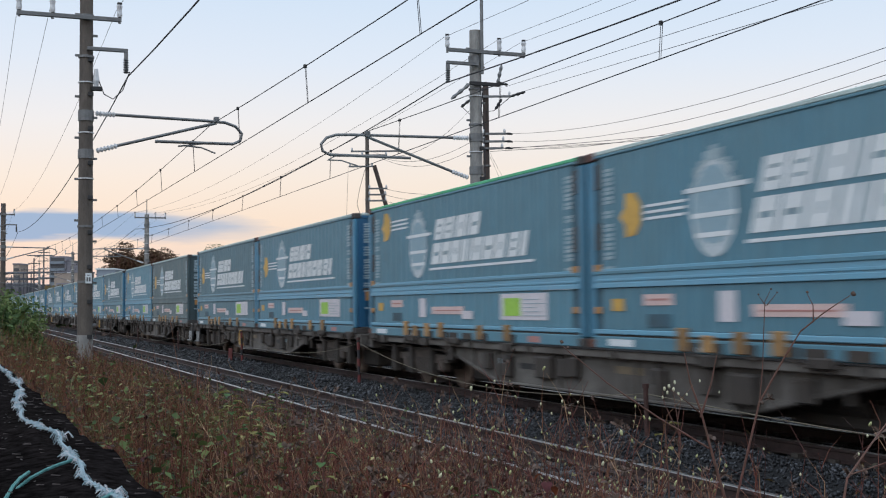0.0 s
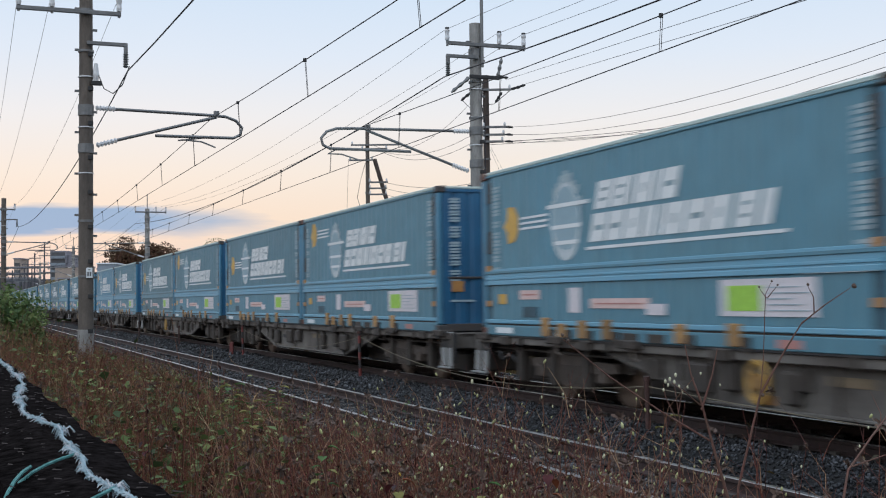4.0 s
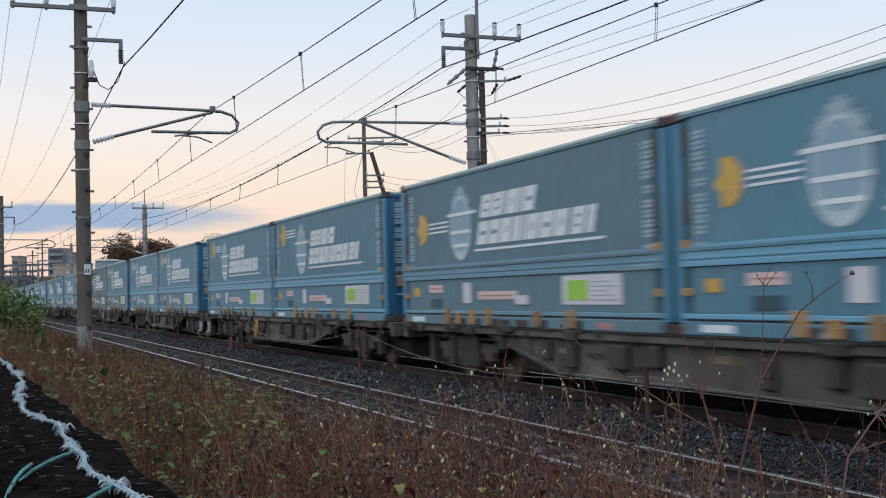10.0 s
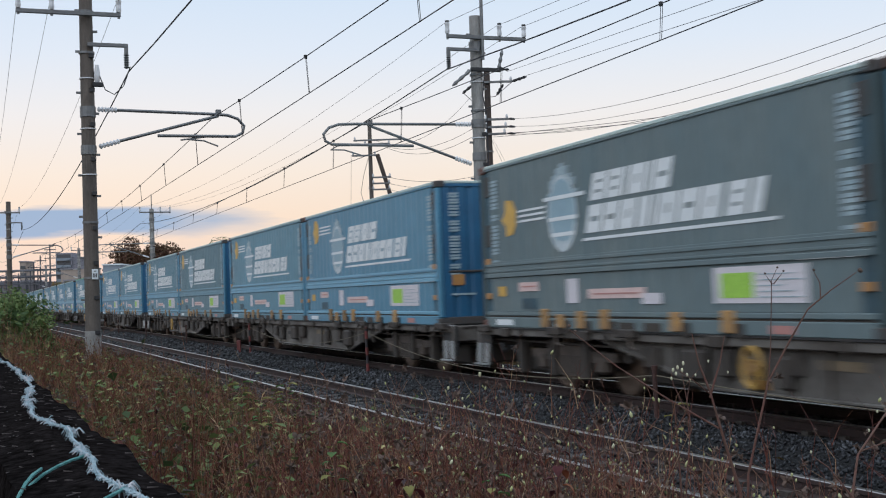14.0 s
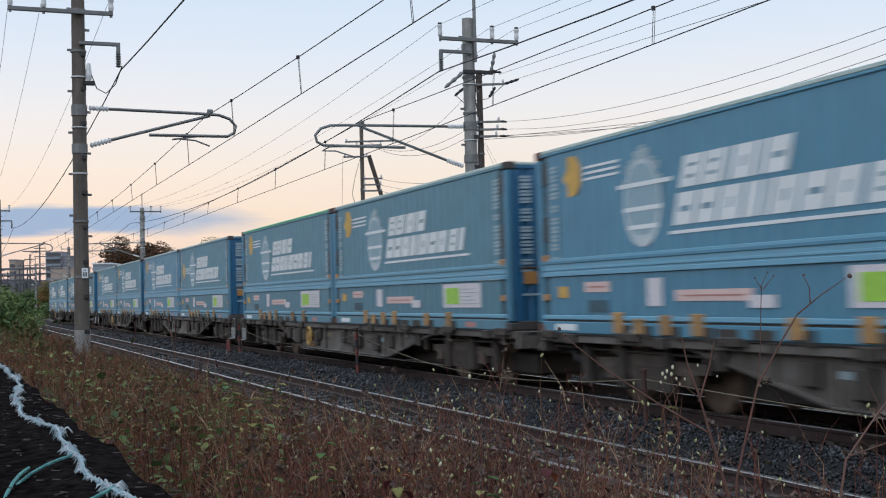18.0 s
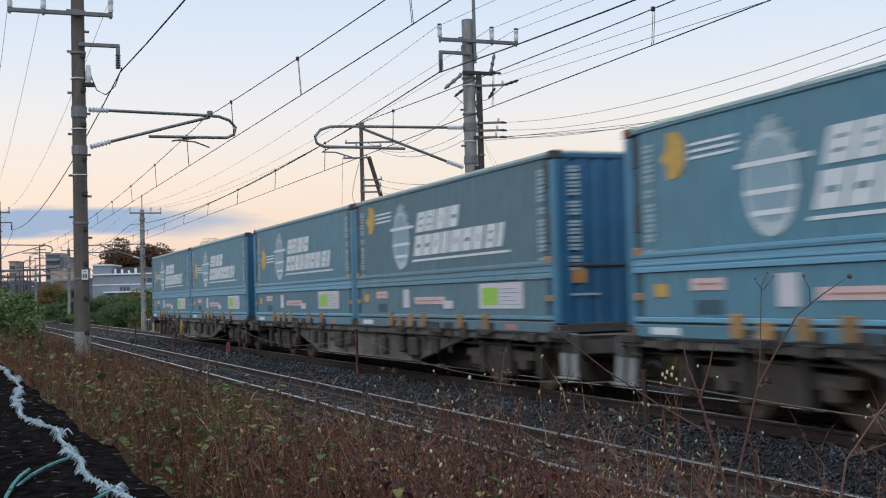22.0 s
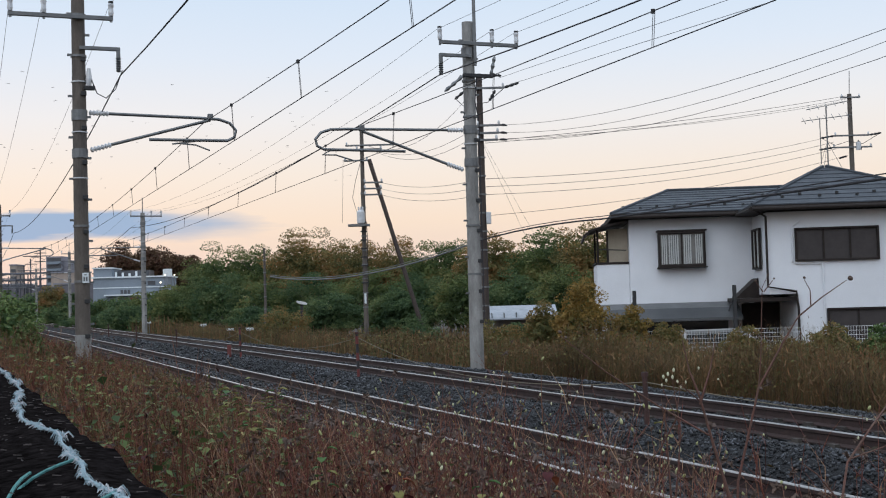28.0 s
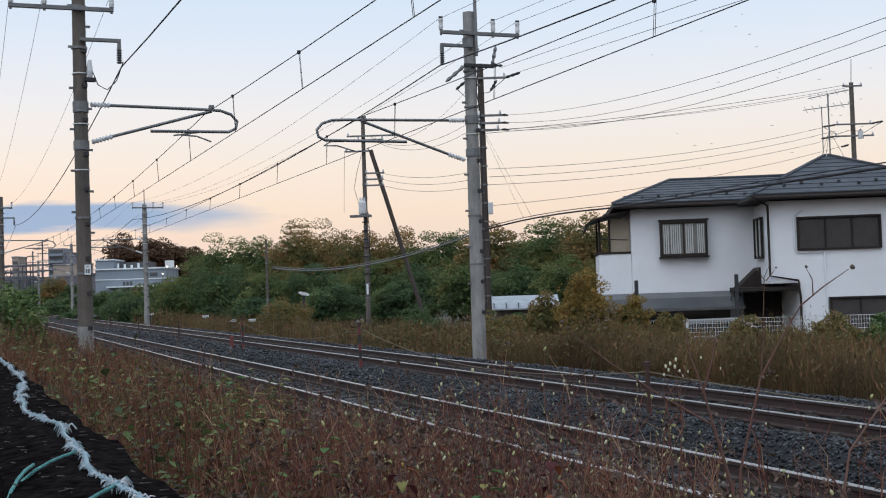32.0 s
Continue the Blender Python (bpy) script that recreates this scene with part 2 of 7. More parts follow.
M_WIRE = mat("dull_black_wire", (0.032, 0.031, 0.036), 0.75, bump=0, spec=0.2)
M_PORC = mat("white_porcelain", (0.55, 0.56, 0.58), 0.3, scale=4, bump=0)
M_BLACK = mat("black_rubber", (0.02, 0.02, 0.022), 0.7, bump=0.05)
M_WOODPOLE = mat("dark_brown_pole", (0.045, 0.030, 0.025), 0.8, second=(0.04, 0.03, 0.025), stretch=(1, 1, 0.1), scale=8, bump=0.15)
M_RED = mat("faded_red_paint", (0.125, 0.020, 0.018), 0.6, second=(0.08, 0.02, 0.018), scale=9, bump=0.1)
M_HOUSE = mat("off_white_render", (0.64, 0.652, 0.685), 0.85, second=(0.58, 0.59, 0.62), scale=0.7, grain=30, grain_amount=0.04, bump=0.15, bump_scale=60)
M_ROOF = mat("slate_grey_roof", (0.046, 0.054, 0.066), 0.7, second=(0.034, 0.039, 0.047), scale=2, bump=0.1, vary=0.2, spec=0.3)
M_BROWN = mat("dark_bronze_frame", (0.028, 0.022, 0.020), 0.65, bump=0.03, spec=0.15)
M_LOG = mat("charred_wood", (0.0028, 0.0025, 0.0025), 0.95, second=(0.013, 0.011, 0.011), scale=16, amount=0.0, grain=60, grain_amount=0.6, bump=0.9, bump_scale=34, spec=0.0)
M_SCRAP = mat("dry_straw_scrap", (0.045, 0.034, 0.032), 0.9, second=(0.015, 0.012, 0.012), scale=9, bump=0)
M_BLEACH = mat("bleached_fibre", (0.46, 0.47, 0.50), 0.9, second=(0.36, 0.36, 0.38), scale=40, bump=0, spec=0.1)
M_TEALPALE = mat("pale_teal_cord", (0.10, 0.27, 0.29), 0.9, second=(0.30, 0.42, 0.45), scale=50, bump=0.3, spec=0.1)
M_ROPE = mat("pale_blue_rope", (0.31, 0.38, 0.42), 0.9, second=(0.13, 0.21, 0.24), scale=60, bump=0.4, bump_scale=200, dist=0.003, spec=0.1)


# ---- helpers ----
def part(name, bm, material, parent=None, label="", smooth=False):
    me = bpy.data.meshes.new(name)
    bm.to_mesh(me)
    bm.free()
    me.materials.append(material)
    if smooth:
        me.polygons.foreach_set("use_smooth", [True] * len(me.polygons))
    ob = new(name, me)
    if parent is not None:
        ob.parent = parent
    if label:
        ob["label"] = label
    return ob


def shared(name, me, parent, m=None, label=""):
    ob = new(name, me)
    ob.parent = parent
    if m is not None:
        ob.matrix_basis = m
    if label:
        ob["label"] = label
    return ob


def box(x0, x1, y0, y1, z0, z1, bevel=0.0, bm=None):
    own = bm is None
    bm = bm or bmesh.new()
    r = bmesh.ops.create_cube(bm, size=1)
    for v in r["verts"]:
        v.co = Vector(((x0 + x1) / 2 + v.co.x * (x1 - x0), (y0 + y1) / 2 + v.co.y * (y1 - y0), (z0 + z1) / 2 + v.co.z * (z1 - z0)))
    if bevel and own:
        bmesh.ops.bevel(bm, geom=bm.edges[:], offset=bevel, segments=1, affect="EDGES")
    return bm


def tube(points, radius, sides=8, bm=None, closed=False):
    """A round bar along points; radius may be a list."""
    bm = bm or bmesh.new()
    pts = [Vector(q) for q in points]
    rad = radius if isinstance(radius, (list, tuple)) else [radius] * len(pts)
    rings = []
    ref = None
    for i, q in enumerate(pts):
        d = (pts[min(i + 1, len(pts) - 1)] - pts[max(i - 1, 0)]).normalized()
        if ref is None:
            ref = Vector((0, 0, 1)) if abs(d.z) < 0.9 else Vector((1, 0, 0))
        u = (ref - d * ref.dot(d)).normalized()
        ref = u
        w = d.cross(u)
        rings.append([bm.verts.new(q + (u * math.cos(a) + w * math.sin(a)) * rad[i]) for a in (2 * math.pi * k / sides for k in range(sides))])
    for a, b in zip(rings, rings[1:]):
        for k in range(sides):
            bm.faces.new((a[k], a[(k + 1) % sides], b[(k + 1) % sides], b[k]))
    bm.faces.new(list(reversed(rings[0])))
    bm.faces.new(rings[-1])
    return bm


def prism(profile, axis, a, b, bm=None):
    """Extrudes a closed 2D profile along an axis ('x', 'y' or 'z') from a to b."""
    bm = bm or bmesh.new()
    at = {"x": lambda u, v, w: (w, u, v), "y": lambda u, v, w: (u, w, v), "z": lambda u, v, w: (u, v, w)}[axis]
    lo = [bm.verts.new(at(u, v, a)) for u, v in profile]
    hi = [bm.verts.new(at(u, v, b)) for u, v in profile]
    n = len(profile)
    bm.faces.new(lo)
    bm.faces.new(list(reversed(hi)))
    for i in range(n):
        bm.faces.new((lo[i], hi[i], hi[(i + 1) % n], lo[(i + 1) % n]))
    bmesh.ops.recalc_face_normals(bm, faces=bm.faces[:])
    return bm


def soup(name, verts, faces, material, parent=None):
    me = bpy.data.meshes.new(name)
    v, fc = np.concatenate(verts), np.concatenate(faces)
    k = fc.shape[1]
    me.vertices.add(len(v))
    me.vertices.foreach_set("co", v.astype(np.float32).ravel())
    me.loops.add(fc.size)
    me.loops.foreach_set("vertex_index", fc.astype(np.int32).ravel())
    me.polygons.add(len(fc))
    me.polygons.foreach_set("loop_start", np.arange(0, fc.size, k, dtype=np.int32))
    me.update(calc_edges=True)
    me.materials.append(material)
    ob = new(name, me)
    if parent is not None:
        ob.parent = parent
    return ob


def empty(name, m, label, category, group="", kind=""):
    ob = new(name)
    ob.empty_display_size = 0.2
    ob.matrix_world = m
    return tagged(ob, label, category, group, kind)


# ---- the line of the railway: s runs along the far track towards the camera's right, o sideways to the far side ----
HEAD, BEND = radians(-68.505), -0.00009
FARBEND, KNEE = 0.00005, -65.0
SS = np.linspace(-900, 900, 7201)
AA = HEAD + BEND * SS + FARBEND * np.minimum(SS - KNEE, 0)
XX = np.concatenate([[0], np.cumsum((np.cos(AA[1:]) + np.cos(AA[:-1])) / 2 * 0.25)])
YY = np.concatenate([[0], np.cumsum((np.sin(AA[1:]) + np.sin(AA[:-1])) / 2 * 0.25)])
XX -= np.interp(0, SS, XX)
YY += 25.098 - np.interp(0, SS, YY)
GAP = 3.704        # between the two tracks' centre lines


def track(s, o=0.0, z=0.0):
    a = float(np.interp(s, SS, AA))
    return Vector((float(np.interp(s, SS, XX)) - math.sin(a) * o, float(np.interp(s, SS, YY)) + math.cos(a) * o, z))


def turn(s):
    return math.degrees(float(np.interp(s, SS, AA)))


def track_pose(s, o=0.0, z=0.0):
    q = track(s, o, z)
    return pose(q.x, q.y, q.z, 0, 0, turn(s))


# ---- ground and track bed ----
def strip(name, profile, stations, material, kind="structure", label="", jitter=0.0, parent=None):
    """A sheet that follows the line: a row of (o, z) at each station s."""
    bm = bmesh.new()
    rows = []
    for s in stations:
        rows.append([bm.verts.new(track(s, o, z + (noise.noise((s * 0.9, o * 0.9, 3.1)) * jitter if jitter else 0))) for o, z in profile])
    for a, b in zip(rows, rows[1:]):
        for i in range(len(profile) - 1):
            bm.faces.new((a[i], b[i], b[i + 1], a[i + 1]))
    ob = part(name, bm, material, parent, smooth=True)
    if parent is None:
        tagged(ob, label, name.split("_")[0], kind=kind)
    return ob


LAND = [(-800, -0.1), (-60, -0.1), (-14, 0.0), (-9, 0.0), (-7, -0.08), (-5.9, -0.30), (-5.0, -0.42), (3.2, -0.45), (4.2, -0.50), (7, -0.85), (10, -1.1), (16, -1.2), (40, -1.3), (120, -1.3), (820, -1.3)]
ST = [-880, -600, -400, -300, -240, -200, -170] + [-150 + 3 * i for i in range(60)] + [40, 60, 90, 140, 220, 400, 600, 880]
strip("ground", LAND, ST, M_SOIL, label="dry autumn soil of the railway margin and fields", jitter=0.08)
BED = [(-6.1, -0.40), (-5.6, -0.26), (-5.2, -0.19), (-4.3, -0.17), (-3.1, -0.17), (-2.6, -0.14), (-2.1, -0.04), (-1.5, -0.04), (-1.05, -0.14), (-0.6, -0.17), (0.6, -0.17), (1.2, -0.18), (2.2, -0.20), (2.9, -0.30), (3.6, -0.62)]
BST = [-890, -500, -300, -200] + [-150 + i for i in range(130)] + [-20 + 0.25 * i for i in range(180)] + [26, 30, 40, 60, 100, 200, 400, 890]
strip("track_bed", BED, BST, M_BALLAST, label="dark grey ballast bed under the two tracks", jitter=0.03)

# stones that lie loose on the bed
def rock(rng, size):
    v = np.array([(1, 0, 0), (-1, 0, 0), (0, 1, 0), (0, -1, 0), (0, 0, 1), (0, 0, -1)], float)
    v = v * rng.uniform(0.6, 1.15, (6, 1)) * np.array([1, rng.uniform(0.5, 1), rng.uniform(0.35, 0.8)]) * size
    q, _ = np.linalg.qr(rng.normal(size=(3, 3)))
    return v @ q.T


FACES8 = np.array([(0, 2, 4), (2, 1, 4), (1, 3, 4), (3, 0, 4), (2, 0, 5), (1, 2, 5), (3, 1, 5), (0, 3, 5)])


def stones(name, spans, label):
    rng = np.random.default_rng(5)
    kinds = np.array([rock(rng, 1.0) for _ in range(60)])
    po, pz = [a for a, b in BED], [b for a, b in BED]
    vs = []
    for s0, s1, o0, o1, count, size in spans:
        s, o = rng.uniform(s0, s1, count), rng.uniform(o0, o1, count)
        far = np.min([abs(o - r) for r in (-0.566, 0.566, 0.566 - GAP, -0.566 - GAP)], axis=0)
        s, o = s[far > 0.10], o[far > 0.10]
        z = np.interp(o, po, pz) + np.array([noise.noise((a * 0.9, b * 0.9, 3.1)) + 0.7 * noise.noise((a * 3.5, b * 3.5, 8.1)) for a, b in zip(s, o)]) * 0.03 + size * rng.uniform(-0.4, 0.7, len(s))
        a = np.interp(s, SS, AA)
        c = np.stack([np.interp(s, SS, XX) - np.sin(a) * o, np.interp(s, SS, YY) + np.cos(a) * o, z], 1)
        vs.append(kinds[rng.integers(60, size=len(s))] * (size * rng.uniform(0.5, 1.35, len(s)))[:, None, None] + c[:, None])
    v = np.concatenate(vs)
    f = FACES8[None] + 6 * np.arange(len(v))[:, None, None]
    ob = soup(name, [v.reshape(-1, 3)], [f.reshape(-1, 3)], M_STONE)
    return tagged(ob, label, "ballast", kind="stuff")


stones("ballast_stones", [(3, 18.5, -5.5, 3.3, 58000, 0.030), (-12, 3, -5.4, 3.3, 22000, 0.042), (-45, -12, -5.4, 3.2, 9000, 0.065)], "loose angular dark grey ballast stones")


RAIL_PROFILE = [(-0.06, -0.153), (0.06, -0.153), (0.06, -0.138), (0.012, -0.115), (0.012, -0.045), (0.032, -0.035), (0.032, -0.004), (-0.032, -0.004), (-0.032, -0.035), (-0.012, -0.045), (-0.012, -0.115), (-0.06, -0.138)]
RST = [-880, -500, -300, -200, -150] + [-120 + 5 * i for i in range(30)] + [40, 60, 100, 200, 400, 600, 880]


def swept(profile, offset, stations, lift=0.0):
    bm = bmesh.new()
    rings = [[bm.verts.new(track(s, offset + o, z + lift)) for o, z in profile] for s in stations]
    n = len(profile)
    for a, b in zip(rings, rings[1:]):
        for i in range(n):
            bm.faces.new((a[i], a[(i + 1) % n], b[(i + 1) % n], b[i]))
    bm.faces.new(rings[0])
    bm.faces.new(rings[-1])
    bmesh.ops.recalc_face_normals(bm, faces=bm.faces[:])
    return bm


def railway(offset, label):
    base = empty("railway_track", Matrix(), label, "railway track", "tracks", "structure")
    for side in (-0.566, 0.566):
        part("rail", swept(RAIL_PROFILE, offset + side, RST), M_RAIL, base)
        part("rail_head", swept([(-0.030, -0.004), (0.030, -0.004), (0.026, 0.003), (-0.026, 0.003)], offset + side, RST), M_RAILTOP, base, "bright worn running surface")
    return base


SLEEPER = box(-0.11, 0.11, -1.0, 1.0, -0.33, -0.158, 0.012)
for e0 in (-0.566, 0.566):
    for e1 in (-0.1, 0.1):
        box(-0.06, 0.06, e0 + e1 - 0.03, e0 + e1 + 0.03, -0.158, -0.115, bm=SLEEPER)
SLEEPER_ME = bpy.data.meshes.new("sleeper")
SLEEPER.to_mesh(SLEEPER_ME)
SLEEPER.free()
SLEEPER_ME.materials.append(M_SLEEPER)


near_track = railway(-GAP, "narrow-gauge track with bright worn rail heads on ballast")
far_track = railway(0.0, "narrow-gauge track that carries the freight train")
for base, off in ((near_track, -GAP), (far_track, 0.0)):
    for k in range(115):
        shared("sleeper", SLEEPER_ME, base, track_pose(19.0 - 0.62 * k, off))


# ---- the container train ----
M_HANDWHEEL = mat("grimy_yellow_paint", (0.40, 0.24, 0.05), 0.6, second=(0.22, 0.13, 0.04), scale=9, bump=0.1)
M_LATCH = mat("worn_yellow_latch_paint", (0.34, 0.19, 0.06), 0.6, second=(0.15, 0.09, 0.05), scale=7, bump=0.1, vary=0.3)
def corrugated(x0, x1, z0, z1, y, out, pitch=0.31, depth=0.032):
    """A wall along x with upright ribs; out is +1 or -1 for the side it faces."""
    prof, x = [], x0
    n = max(1, round((x1 - x0) / pitch))
    w = (x1 - x0) / n
    for i in range(n):
        a = x0 + i * w
        prof += [(a, y - out * depth), (a + 0.24 * w, y - out * depth), (a + 0.36 * w, y), (a + 0.88 * w, y)]
    prof += [(x1, y - out * depth)]
    back = [(x1, y - out * (depth + 0.02)), (x0, y - out * (depth + 0.02))]
    bm = bmesh.new()
    lo = [bm.verts.new((u, v, z0)) for u, v in prof]
    hi = [bm.verts.new((u, v, z1)) for u, v in prof]
    for i in range(len(prof) - 1):
        bm.faces.new((lo[i], lo[i + 1], hi[i + 1], hi[i]))
    b = [bm.verts.new((u, v, z)) for u, v in back for z in (z0, z1)]
    bm.faces.new((b[0], b[1], b[3], b[2]))
    bmesh.ops.recalc_face_normals(bm, faces=bm.faces[:])
    return bm


CL, CW, CH = 9.71, 2.49, 2.66


def plate(x0, x1, z0, z1, y, slant=0.0, bm=None, thick=0.004):
    """A thin print or sticker on the camera's side of a container."""
    bm = bm or bmesh.new()
    a = [(x0, z0), (x1, z0), (x1 + slant, z1), (x0 + slant, z1)]
    lo = [bm.verts.new((u, y, v)) for u, v in a]
    hi = [bm.verts.new((u, y - thick, v)) for u, v in a]
    bm.faces.new(hi)
    for i in range(4):
        bm.faces.new((lo[i], lo[(i + 1) % 4], hi[(i + 1) % 4], hi[i]))
    bmesh.ops.recalc_face_normals(bm, faces=bm.faces[:])
    return bm


def blocks(bm, x, z, wide, high, f, slant, notch):
    """One plain slanted block of a print; notch cuts slots into it from the front, the back or through its middle."""
    def quad(u0, u1, v0, v1):
        a = [(x + wide * u0 + slant * v0, z + high * v0), (x + wide * u1 + slant * v0, z + high * v0), (x + wide * u1 + slant * v1, z + high * v1), (x + wide * u0 + slant * v1, z + high * v1)]
        bm.faces.new([bm.verts.new((u, f - 0.004, v)) for u, v in a])
    slots = ((), ((0.40, 0.58, 0.30, 0.72),), ((0.26, 0.38, 0.34, 0.66), (0.62, 0.74, 0.34, 0.66)), ((0.34, 0.66, 0.44, 0.56),))[notch]
    v = 0.0
    for v0, v1, u0, u1 in slots:        # solid up to each slot, then what is left beside it
        quad(0, 1, v, v0)
        if u0 > 0:
            quad(0, u0, v0, v1)
        if u1 < 1:
            quad(u1, 1, v0, v1)
        v = v1
    quad(0, 1, v, 1)


def fine_rows(bm, add, top, n, step):
    """An upright run of fine print: n short rows below top, each of two thin lines; every fifth place stays bare."""
    z = top
    for k in range(n):
        if k % 5 == 4:
            z -= step * 0.5
        add(z - step * 0.36, z - step * 0.04)
        add(z - step * 0.80, z - step * 0.48)
        z -= step


def container(body, rail, label, post=None, stripe=None, end=None, low=False):
    """A 31-foot container; x runs the way the train goes, -y faces the camera, z from its floor. low: its yellow emblem sits level with the globe."""
    c = empty("container", Matrix(), label, "container", "containers on the train")
    post, stripe, end = post or M_BRIGHT, stripe or M_STRIPE, end or M_ENDBLUE
    h, w = CL / 2, CW / 2
    f = -w + 0.012                      # plane of the ribs' crests on the camera's side
    for sy in (-1, 1):
        yy = sy * (w - 0.012)
        part("upper_side_wall", corrugated(-h + 0.36, h - 0.36, 1.06, CH - 0.10, yy, sy, 0.31, 0.012), body, c)
        part("lower_side_wall", corrugated(-h + 0.36, h - 0.36, 0.26, 0.80, yy, sy, 0.31, 0.010), body, c)
        part("ridge_band", box(-h + 0.17, h - 0.17, *sorted((sy * (w - 0.006), sy * (w - 0.06))), 0.812, 1.062, 0.004), stripe, c)
        for z0, z1, out in ((0.806, 0.868, 0.012), (0.890, 0.925, 0.006), (0.985, 1.03, 0.010)) if sy < 0 else ():
            part("side_ridge", box(-h + 0.17, h - 0.17, -w - out, -w + 0.002, z0, z1, 0.005), stripe if z0 < 0.95 else body, c)
        part("bottom_rail", box(-h + 0.13, h - 0.13, *sorted((sy * w, sy * (w - 0.10))), 0.0, 0.165, 0.012), body, c)
        if sy > 0:
            part("corner_post", box(-h, -h + 0.17, w - 0.07, w, 0, CH - 0.06), post, c)
            part("corner_post", box(h - 0.17, h, w - 0.07, w, 0, CH - 0.06), post, c)
            part("lower_ridge", box(-h + 0.17, h - 0.17, w - 0.06, w + 0.003, 0.17, 0.255, 0.01), stripe, c)
            part("top_rail", box(-h + 0.13, h - 0.13, w - 0.09, w, CH - 0.10, CH - 0.056, 0.012), body, c)
            part("roof_edge", box(-h + 0.05, h - 0.05, w - 0.12, w - 0.004, CH - 0.055, CH - 0.004, 0.008), rail, c, "pale roof edge")
            continue
        # dark strip that draws the shaded line over the bottom rail
        part("rail_shadow_gap", box(-h + 0.17, h - 0.17, *sorted((sy * (w - 0.02), sy * (w - 0.08))), 0.166, 0.189), M_DARK, c, "dark strip for the shade above the bottom rail")
        part("lower_ridge", box(-h + 0.17, h - 0.17, *sorted((sy * (w + 0.003), sy * (w - 0.06))), 0.19, 0.255, 0.01), stripe, c)
        part("top_rail", box(-h + 0.13, h - 0.13, *sorted((sy * w, sy * (w - 0.09))), CH - 0.10, CH - 0.056, 0.012), body, c)
        part("roof_edge", box(-h + 0.05, h - 0.05, *sorted((sy * (w - 0.004), sy * (w - 0.12))), CH - 0.055, CH - 0.004, 0.008), rail, c, "pale roof edge")
        for sx in (-1, 1):
            part("corner_post", box(*sorted((sx * h, sx * (h - 0.17))), *sorted((sy * (w + 0.003), sy * (w - 0.085))), 0.12, CH - 0.12, 0.03), post, c)
            # recessed strip with its shade painted in
            part("post_recess", box(*sorted((sx * (h - 0.171), sx * (h - 0.36))), *sorted((sy * (w - 0.03), sy * (w - 0.12))), 0.14, CH - 0.11), M_RECESS, c, "recess beside the corner post, its shade in the colour")
            for z0, z1 in ((CH - 0.52, CH - 0.18), (1.32, 1.68)):
                part("rubbing_pad", box(*sorted((sx * (h - 0.19), sx * (h - 0.34))), *sorted((sy * (w - 0.012), sy * (w - 0.04))), z0, z1, 0.008), M_PAD, c, "worn dark pad")
            for z in (0.0, CH - 0.12):
                part("corner_casting", box(*sorted((sx * (h + 0.004), sx * (h - 0.20))), *sorted((sy * (w + 0.004), sy * (w - 0.165))), z, z + 0.12, 0.012), M_RUST if sx < 0 else M_PAD, c, "rusty corner casting" if sx < 0 else "grimy corner casting")
    part("roof", box(-h + 0.05, h - 0.05, -w + 0.12, w - 0.12, CH - 0.05, CH - 0.012), M_PALERAIL, c)
    part("floor", box(-h + 0.1, h - 0.1, -w + 0.10, w - 0.10, 0.05, 0.16), M_DARK, c)
    for sx in (-1, 1):
        def out(d0, d1):
            return sorted((sx * (h + d0), sx * (h + d1)))
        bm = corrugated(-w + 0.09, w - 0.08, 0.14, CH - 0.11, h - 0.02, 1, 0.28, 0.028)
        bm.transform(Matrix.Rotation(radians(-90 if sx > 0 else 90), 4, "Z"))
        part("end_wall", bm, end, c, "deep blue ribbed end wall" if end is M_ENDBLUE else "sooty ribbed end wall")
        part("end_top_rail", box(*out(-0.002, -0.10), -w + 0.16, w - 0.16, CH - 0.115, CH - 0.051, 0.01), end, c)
        part("end_roof_edge", box(*out(-0.004, -0.052), -w + 0.121, w - 0.121, CH - 0.050, CH - 0.006, 0.008), rail, c)
        part("end_bottom_rail", box(*out(-0.002, -0.10), -w + 0.16, w - 0.16, 0.0, 0.14, 0.01), M_PAD, c)
        part("end_ridge", box(*out(0.006, -0.04), -w + 0.20, w - 0.20, 0.96, 1.0, 0.008), M_PAD, c)
        if sx < 0:
            continue
        for top, n in ((CH - 0.22, 6), (CH - 1.02, 6)):
            bm = bmesh.new()
            fine_rows(bm, lambda z0, z1: box(*out(-0.012, -0.020), -w + 0.23, -w + 0.43, z0, z1, bm=bm), top, n, 0.115)
            part("end_marking", bm, M_MARK, c, "upright run of fine white print")
        part("end_reflector", box(*out(-0.005, -0.020), -w + 0.26, -w + 0.50, 0.72, 0.92, 0.006), M_ORANGE, c, "amber square reflector")
        part("end_sticker", box(*out(-0.010, -0.020), 0.12, 0.55, 1.82, 2.22), M_WHITE, c, "white and lime notice")
        part("end_lime_square", box(*out(-0.006, -0.011), 0.14, 0.53, 2.02, 2.20), M_LIME, c)
        part("end_print", box(*out(-0.010, -0.020), -w + 0.24, -w + 0.72, 0.54, 0.575), M_MARK, c)
        part("end_gear_box", box(*out(0.03, -0.02), 0.0, 0.34, 0.16, 0.90, 0.015), M_RECESS, c, "grimy blue lever box")
        part("lock_rod", tube([(sx * (h + 0.005), 0.42, 0.15), (sx * (h + 0.005), 0.42, CH - 0.15)], 0.018, 6), end, c)
    # prints on the camera's side; x0 is near the trailing edge
    x0 = -4.705
    ex, ez = x0 + 1.06, (1.74 if low else 2.20)
